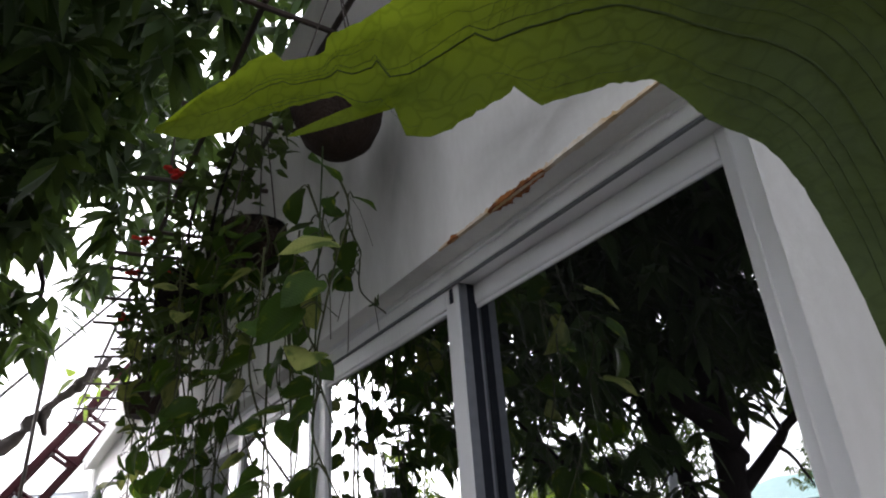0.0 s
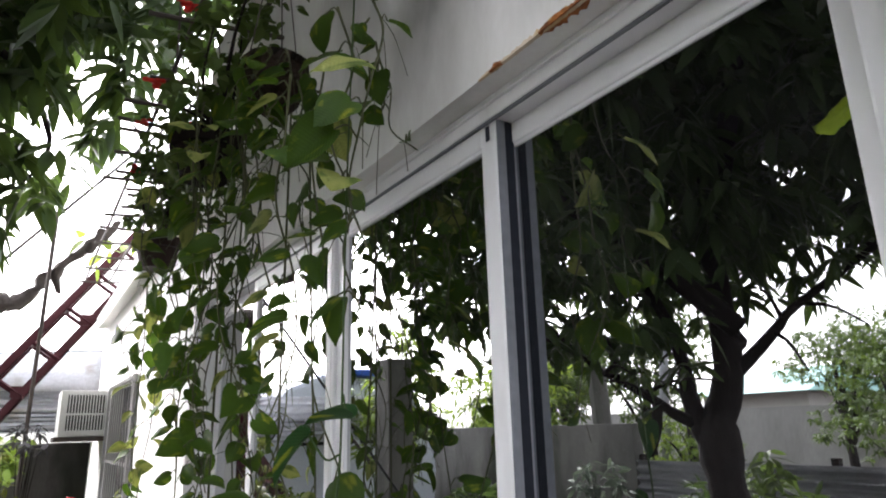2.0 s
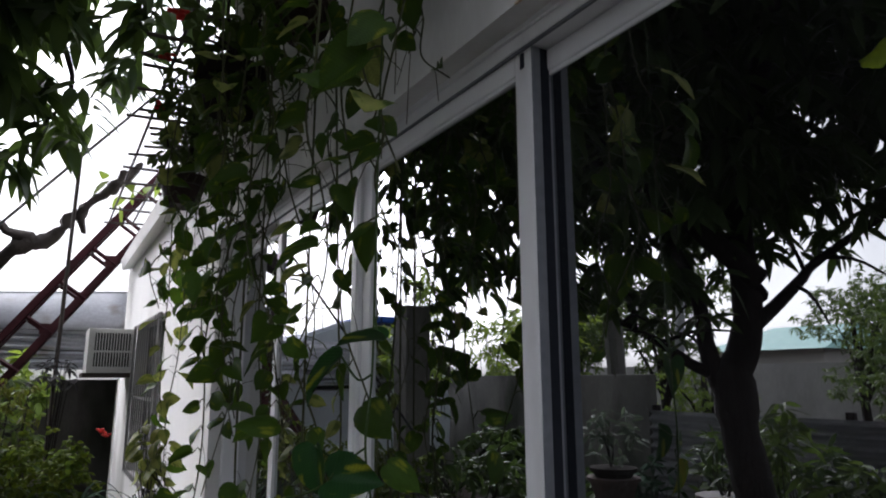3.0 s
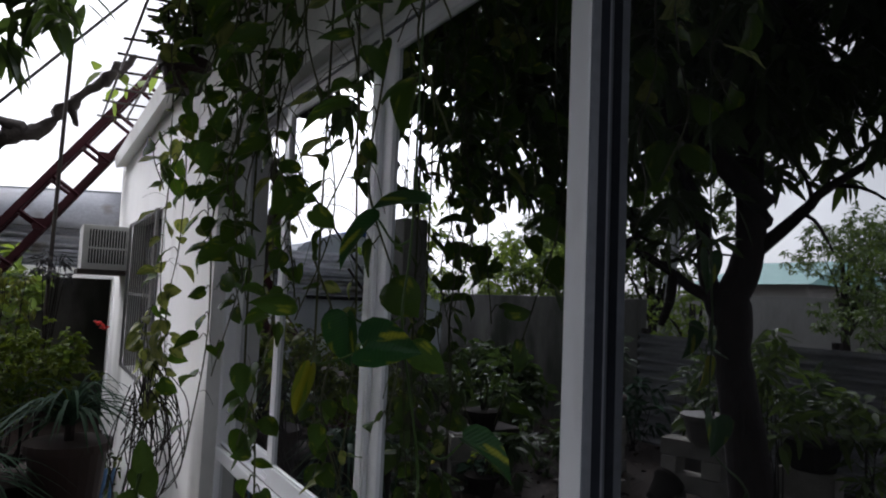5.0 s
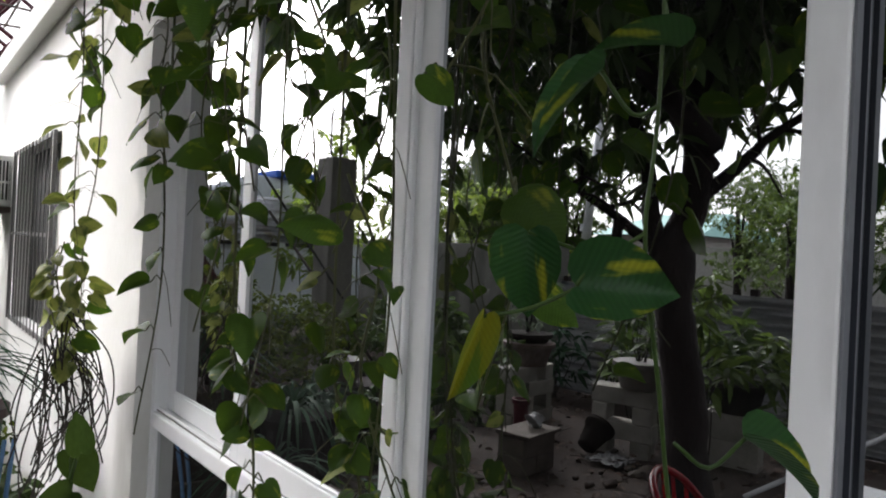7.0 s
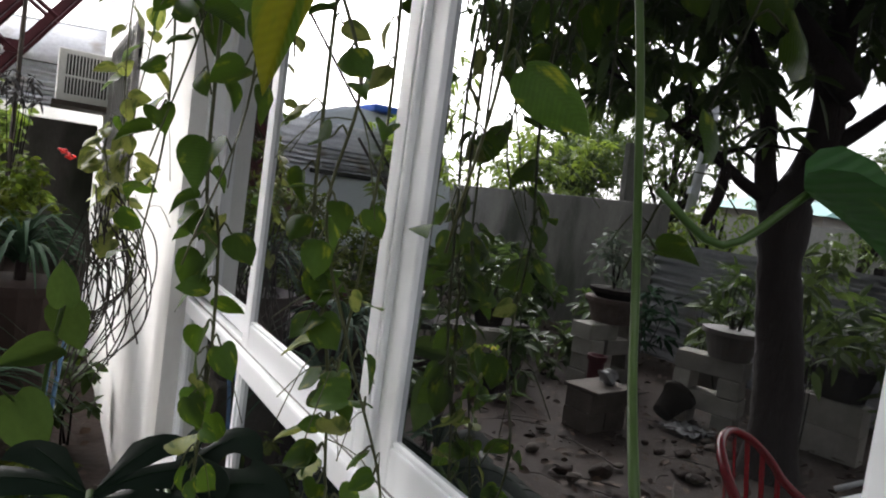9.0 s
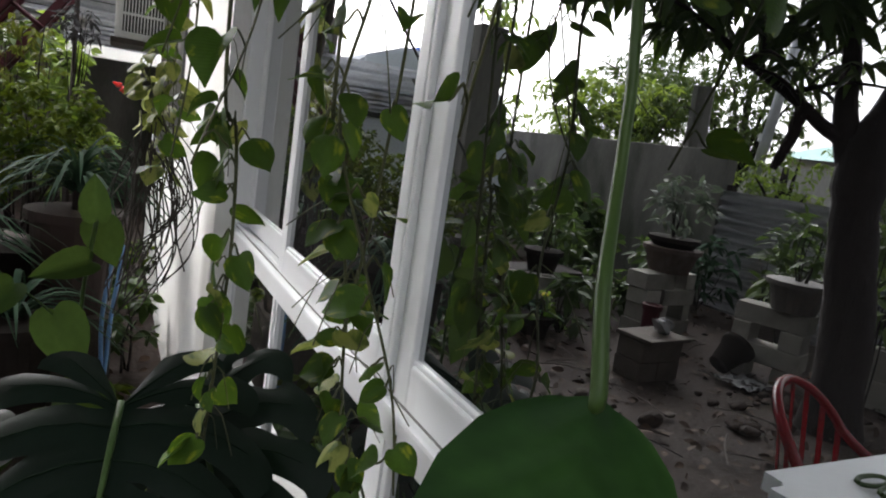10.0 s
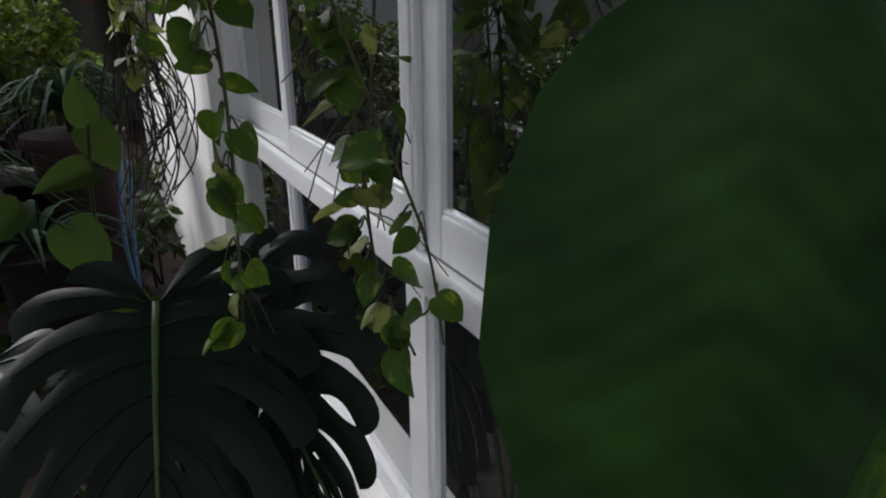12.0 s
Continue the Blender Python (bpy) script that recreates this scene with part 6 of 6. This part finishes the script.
slab = whole("broken_slab", box((-0.20, -0.14, 0), (0.20, 0.14, 0.024), 0.006), DIRTY, "thin broken cement slab on piled blocks", "slab", "broken slabs")
slab.matrix_world = pose(-2.80, 3.76, 0.26, 0, 0, -8)
for x, y, z, a in ((-2.6, 4.9, 0, 20), (-2.6, 4.9, 0.195, 24), (-4.2, 3.0, 0, 80), (-4.2, 3.0, 0.195, 84)):
    block(x, y, z, a)


def potted(loc, r, h, material, label, seed, blob_z, blob_r, leafmat, rows=LANCE, length=0.12, dens=350, flowers=(), fmat=None):
    p = thing("plant_pot", loc, label, "pot", "garden pots")
    part("pot", pot_mesh(r, r * 0.74, h), material, p)
    part("rim", add_lathe(bmesh.new(), [(r + 0.004, h - 0.03), (r + 0.018, h - 0.03), (r + 0.018, h + 0.002), (r + 0.004, h + 0.002)], 24), material, p)
    part("soil", add_lathe(bmesh.new(), [(0.88 * r, h - 0.035), (0.4 * r, h - 0.02), (0.01, h - 0.015)], 16), SOIL, p)
    shrub("potted_plant", (loc[0], loc[1], loc[2] + h - 0.03), (((0, 0, blob_z), (blob_r, blob_r, blob_z * 0.8)),), dens, 7, length, rows, leafmat, "leafy plant growing in a garden pot", "plant", seed, stems=6, group="potted plants", flowers=flowers, fmat=fmat)


potted((-3.75, 3.52, 0.52), 0.185, 0.2, GREYPOT, "grey-brown plastic pot on a block stand", 601, 0.30, 0.22, DUSKY, LANCE, 0.13, 170)
potted((-3.74, 4.64, 0.52), 0.215, 0.20, TERRA, "wide faded brown pot on a block stand", 602, 0.02, 0.1, DUSKY, OVAL, 0.05, 300)
potted((-3.75, 4.65, 0.69), 0.19, 0.11, DARKPOT, "black pot set inside a wider brown pot", 612, 0.30, 0.25, GREYLEAF, LANCE, 0.11, 420)
potted((-2.45, 4.55, 0.0), 0.12, 0.16, DARKPOT, "small dark pot with flowers", 603, 0.14, 0.14, LIGHTGREEN, OVAL, 0.05, 900, ((0.02, -0.08, 0.2), (0.08, 0.0, 0.18)), YELLOWFLOWER)
potted((-2.1, 4.9, 0), 0.13, 0.18, DARKPOT, "dark plastic garden pot", 604, 0.2, 0.18, DUSKY, OVAL, 0.07, 700)
potted((-2.3, 5.4, 0.35), 0.15, 0.2, GREYPOT, "grey plastic garden pot", 605, 0.25, 0.2, CROTON, OVAL, 0.06, 700)
potted((-2.9, 5.2, 0.35), 0.15, 0.18, DARKPOT, "dark plastic garden pot", 606, 0.25, 0.25, DUSKY, LANCE, 0.13)
potted((-4.25, 3.0, 0.39), 0.2, 0.22, DARKPOT, "dark plastic pot on stacked blocks", 607, 0.25, 0.28, DUSKY, LANCE, 0.18, 200)
potted((-4.6, 1.6, 0.0), 0.2, 0.25, DARKPOT, "dark plastic garden pot by the fence", 608, 0.22, 0.25, DUSKY, LANCE, 0.16, 200)
potted((-4.7, 4.4, 0.0), 0.2, 0.3, GREYPOT, "grey plastic garden pot by the fence", 609, 0.3, 0.3, SHRUB, LANCE, 0.18, 180)
potted((-1.7, 5.1, 0.0), 0.12, 0.15, TERRA, "small clay pot on the ground", 610, 0.15, 0.16, DUSKY, OVAL, 0.08, 700)
potted((-1.5, 4.5, 0.0), 0.12, 0.15, DARKPOT, "small dark pot on the ground", 611, 0.2, 0.2, STRAP, OVAL, 0.08, 600)
bench = thing("plank_bench", (-2.6, 5.35, 0), "low plank shelf on blocks holding pots", "bench")
part("plank", box((-0.75, -0.18, 0.30), (0.65, 0.18, 0.35), 0.006), BARK, bench)
for x in (-0.6, 0.5):
    part("support", box((x - 0.08, -0.15, 0), (x + 0.08, 0.15, 0.30), 0.008), BLOCK, bench)
# low dark planting and clutter among the pots
for i, (x, y, r) in enumerate(((-1.45, 3.66, 0.13), (-1.85, 4.36, 0.19), (-1.30, 4.05, 0.15), (-2.51, 4.66, 0.16), (-3.31, 4.89, 0.16))):
    shrub("low_garden_plant", (x, y, 0), (((0, 0, r), (r * 1.1, r * 1.1, r * 0.9)),), 420, 7, 0.10 + 0.02 * (i % 3), OVAL if i % 2 else LANCE, DUSKY if i % 3 else STRAP, "low leafy dark green plant on the garden soil", "plant", 640 + i, stems=5, group="low garden plants",
          flowers=(((0.03, 0.0, r * 1.9), (-0.05, 0.04, r * 1.8)) if i == 1 else ()), fmat=YELLOWFLOWER)
tub = thing("plastic_tub", (-3.30, 4.30, 0), "small red plastic tub among the garden blocks", "tub")
part("shell", pot_mesh(0.065, 0.055, 0.33), REDSTEEL, tub)
bag = thing("plastic_bag", (-2.86, 3.76, 0.284), "crumpled pale plastic bag on the block slab", "bag")
bm = bmesh.new()
bmesh.ops.create_icosphere(bm, subdivisions=3, radius=0.06, matrix=Matrix.Translation((0, 0, 0.05)) @ Matrix.Diagonal((1, 0.8, 0.85, 1)))
for v in bm.verts:
    v.co += Vector((noise.noise(v.co * 22), noise.noise(v.co * 22 + Vector((3, 0, 0))), noise.noise(v.co * 22 + Vector((0, 5, 0))))) * 0.035
    v.co.z = max(v.co.z, 0.0)
part("film", bm, LITTER, bag)
bag2 = thing("plastic_sheet", (-3.40, 3.50, 0), "crumpled grey plastic sheet on the soil", "sheet")
bm = bmesh.new()
bmesh.ops.create_grid(bm, x_segments=14, y_segments=14, size=0.13)
for v in bm.verts:
    v.co.z = 0.03 + 0.05 * abs(noise.noise(v.co * 16)) + 0.02 * noise.noise(v.co * 40)
    v.co.x *= 1 + 0.3 * noise.noise(v.co * 9)
part("film", bm, LITTER, bag2)
bucket = thing("dark_basin", (-3.40, 3.72, 0), "dark basin with a pale rim leaning on its side", "basin")
bm = pot_mesh(0.11, 0.07, 0.22)
br = add_lathe(bmesh.new(), [(0.112, 0.212), (0.118, 0.212), (0.118, 0.222), (0.112, 0.222)], 20)
lean = pose(0, 0, 0.075, 0, -52, 0)
bm.transform(lean)
br.transform(lean)
part("shell", bm, DARKPOT, bucket, smooth=True)
part("rim", br, LITTER, bucket)
tray = thing("seed_tray", (-2.85, 5.69, 0.0), "flat pale tray standing on bricks among the pots", "tray")
part("tray_top", box((-0.16, -0.10, 0.225), (0.16, 0.10, 0.25), 0.004), LITTER, tray)
part("tray_inner", box((-0.135, -0.08, 0.2505), (0.135, 0.08, 0.2545)), SOIL, tray)
for x in (-0.1, 0.1):
    part("brick", box((x - 0.05, -0.09, 0), (x + 0.05, 0.09, 0.225), 0.004), TERRA, tray)
# dusky undergrowth before the boundary wall
for i, (x, y, z, r) in enumerate(((-3.5, 5.75, 0.42, 0.34), (-4.1, 5.2, 0.36, 0.34), (-4.2, 6.4, 0.50, 0.42), (-3.3, 6.6, 0.46, 0.40), (-4.6, 7.6, 0.55, 0.45), (-2.75, 4.65, 0.26, 0.22), (-3.7, 4.9, 0.26, 0.24))):
    shrub("undergrowth_shrub", (x, y, 0), (((0, 0, z), (r, r, z * 0.85)), ((0.12, -0.1, z * 1.35), (r * 0.55, r * 0.55, z * 0.4))), 190, 9, 0.11 + 0.02 * (i % 3), LANCE if i % 2 else OVAL, DUSKY, "dusky dark green shrub before the garden wall", "shrub", 660 + i, stems=9, group="undergrowth shrubs")
# leafy suckers behind the trunk
for i, (x, y, z, r, m) in enumerate(((-3.84, 3.02, 1.18, 0.24, SHRUB), (-4.15, 2.55, 0.85, 0.28, SHRUB), (-4.35, 3.95, 0.85, 0.26, DUSKY), (-4.10, 3.30, 1.15, 0.2, SHRUB))):
    shrub("sucker_shrub", (x, y, 0), (((0, 0, z), (r, r, r * 0.9)), ((0.06, -0.05, z * 0.7), (r * 0.8, r * 0.8, r * 0.8))), 210, 8, 0.16, LANCE, m, "leafy green sucker growing behind the tree trunk", "shrub", 680 + i, stems=6, group="tree suckers")
# tall grassy shrubs along the wall and fence
for i, (x, y, z, r, m) in enumerate(((-4.8, 5.2, 0.45, 0.35, STRAP), (-4.9, 3.6, 0.5, 0.3, SHRUB), (-4.9, 7.4, 0.35, 0.3, SHRUB), (-4.6, 9.6, 0.5, 0.4, SHRUB))):
    shrub("garden_shrub", (x, y, 0), (((0, 0, z), (r, r, z * 0.75)), ((0.1, 0.1, z * 1.3), (r * 0.6, r * 0.6, z * 0.4))), 110, 9, 0.15, LANCE, m, "leafy green garden shrub by the fence", "shrub", 700 + i, stems=7, group="garden shrubs")
for i, (x, y) in enumerate(((-6.2, 8.6), (-6.4, 10.2), (-3.5, 7.9))):
    st = thing("bamboo_clump", (x, y, 0), "thin bamboo stems with fine leaves", "bamboo", "bamboo clumps")
    rnd, blobs = random.Random(760 + i), []
    for k in range(7):
        a = Vector((rnd.uniform(-0.2, 0.2), rnd.uniform(-0.2, 0.2), 0))
        e = a + Vector((rnd.uniform(-0.5, 0.5), rnd.uniform(-0.4, 0.4), rnd.uniform(1.8, 2.9)))
        part("cane", tube(curve_points([a, (a + e) / 2 + Vector((0, 0, 0.2)), e], 9), [0.012 - 0.001 * q for q in range(9)], 6), VINEBRIGHT, st)
        blobs += [((*(a + (e - a) * f),), (0.28, 0.28, 0.22)) for f in (0.65, 0.85, 1.0)]
    crown("foliage", [(b[0][:3], b[1]) for b in blobs], 130, 8, 0.14, LANCE, LIGHTGREEN, st, 770 + i, 0.2)

# red chair and white table
table = thing("plastic_table", (-1.31, 1.10, 0), "white plastic garden table with rounded corners", "table")
bm = box((-0.55, -0.44, 0.715), (0.55, 0.44, 0.75))
vert = [e for e in bm.edges if abs(e.verts[0].co.z - e.verts[1].co.z) > 0.01]
bmesh.ops.bevel(bm, geom=vert, offset=0.05, segments=5, affect="EDGES")
part("tabletop", bm, WHITEPLASTIC, table)
part("apron", box((-0.48, -0.37, 0.65), (0.48, 0.37, 0.716), 0.004), WHITEPLASTIC, table)
for sx in (-1, 1):
    for sy in (-1, 1):
        part("leg", tube([(0.45 * sx, 0.34 * sy, 0.66), (0.49 * sx, 0.38 * sy, 0)], [0.032, 0.024], 8), WHITEPLASTIC, table)
sc = thing("garden_scissors", (-0.98, 1.43, 0.752), "green-handled scissors lying on the table", "scissors")
bm = bmesh.new()
for k in (-1, 1):
    add_tube(bm, [Vector((0.045 * math.cos(a) - 0.03, 0.018 * math.sin(a) + 0.022 * k, 0.006)) for a in np.linspace(0, 6.2, 14)], 0.005, 6)
part("handles", bm, VINEBRIGHT, sc)
part("blades", box((-0.14, -0.008, 0.002), (-0.06, 0.008, 0.007), 0.001), ALU, sc)
chair = thing("plastic_chair", (-1.34, 1.73, 0), "glossy red moulded plastic garden chair with a fanned slatted back", "chair")


def back_point(f, u):
    """A point of the wrapped back: f from -1 to 1 round it, u from the seat to the rim."""
    a = max(-1.0, min(1.0, f)) * math.pi / 2
    y = 0.14 * math.cos(a) - max(0.0, abs(f) - 1.0) * 0.6
    top = 0.79 - 0.27 * min(1.0, abs(f) / 1.3) ** 2
    wide = 0.80 + 0.20 * u
    return Vector((0.24 * math.sin(a) * wide, y * wide + 0.03 * (u - 1), 0.41 + (top - 0.41) * u))


part("rim", tube([back_point(f, 1.0) for f in np.linspace(-1.3, 1.3, 31)], 0.014, 8), REDPLASTIC, chair, smooth=True)
for f0, f1 in [(c - 0.04, c + 0.04) for c in np.linspace(-0.92, 0.92, 9)] + [(-1.3, -1.2), (1.2, 1.3)]:
    bm, grid = bmesh.new(), []
    for f in (f0, (f0 + f1) / 2, f1):
        grid.append([bm.verts.new(back_point(f, u)) for u in np.linspace(0.0, 1.0, 7)])
    for r, q in zip(grid, grid[1:]):
        for i in range(6):
            bm.faces.new((r[i], q[i], q[i + 1], r[i + 1]))
    bmesh.ops.solidify(bm, geom=bm.faces[:], thickness=0.006)
    part("back_slat", bm, REDPLASTIC, chair, smooth=True)
part("seat", box((-0.23, -0.30, 0.40), (0.23, 0.12, 0.43), 0.012), REDPLASTIC, chair)
for sx in (-1, 1):
    for sy in (-1, 1):
        part("leg", tube([(0.19 * sx, -0.09 + 0.18 * sy, 0.41), (0.23 * sx, -0.09 + 0.23 * sy, 0)], [0.026, 0.018], 6), REDPLASTIC, chair)
chair.rotation_euler = (0, 0, -0.40)

# litter and fallen leaves
rng = np.random.default_rng(9)
n = 5200
c = np.stack([rng.uniform(-5.2, -0.4, n), rng.uniform(-1.5, 7.5, n), rng.uniform(0.005, 0.04, n)], 1)
w = rng.normal(size=(n, 3)) * np.array([1, 1, 0.15])
k = 380
c = np.concatenate([c, np.stack([rng.uniform(-1.3, -0.14, k), rng.uniform(2.2, 5.0, k), rng.uniform(0.005, 0.035, k)], 1)])
w = np.concatenate([w, rng.normal(size=(k, 3)) * np.array([1, 1, 0.2])])
n += k
tagged(new("fallen_leaves", scatter_mesh("fallen_leaves", c, w, rng.uniform(0.025, 0.08, n), OVAL, DRYLEAF, 9, bend=0.05)), "brown fallen mango leaves on the soil", "fallen leaves", kind="stuff")
rnd = random.Random(77)
for k in range(34):
    bm = bmesh.new()
    bmesh.ops.create_icosphere(bm, subdivisions=2, radius=rnd.uniform(0.02, 0.07), matrix=Matrix.Diagonal((1, rnd.uniform(0.5, 1), rnd.uniform(0.35, 0.7), 1)))
    for v in bm.verts:
        v.co += v.co * 0.5 * noise.noise(v.co * 18 + Vector((k, 0, 0)))
    ob = whole("rubble_stone", bm, (SOIL, DIRTY, SOIL)[k % 3], "broken stone or clod lying on the soil", "stone", "rubble stones")
    ob.location = (rnd.uniform(-3.5, -2.7), rnd.uniform(2.9, 3.6), 0.02) if k < 18 else (rnd.uniform(-3.6, -1.6), rnd.uniform(3.0, 5.6), 0.02)
for k in range(26):
    a = rnd.uniform(0, 6.28)
    ln = rnd.uniform(0.12, 0.4)
    d = Vector((math.cos(a), math.sin(a), rnd.uniform(-0.02, 0.12))) * ln
    tw = whole("fallen_twig", tube(curve_points([Vector((0, 0, 0)), d * 0.5 + Vector((0, 0.02, 0.01)), d], 6), 0.004, 5), DEADWOOD, "dry brown twig on the soil", "twig", "fallen twigs")
    tw.location = (rnd.uniform(-3.6, -1.8), rnd.uniform(2.6, 4.6), 0.03)
pipe = thing("metal_pipe", (-3.9, 2.3, 0), "grey metal pipe leaning near the tree", "pipe")
part("tube", tube([(0.35, 0.3, 0.02), (-0.3, -0.5, 0.62)], 0.016, 8), ALU, pipe)
bowl = thing("plastic_bowl", (-3.7, 1.85, 0), "pale plastic bowl lying on the ground", "bowl")
part("shell", add_lathe(bmesh.new(), [(0.05, 0), (0.1, 0.03), (0.14, 0.1), (0.13, 0.1), (0.09, 0.035), (0.01, 0.012)], 20), LITTER, bowl, smooth=True)
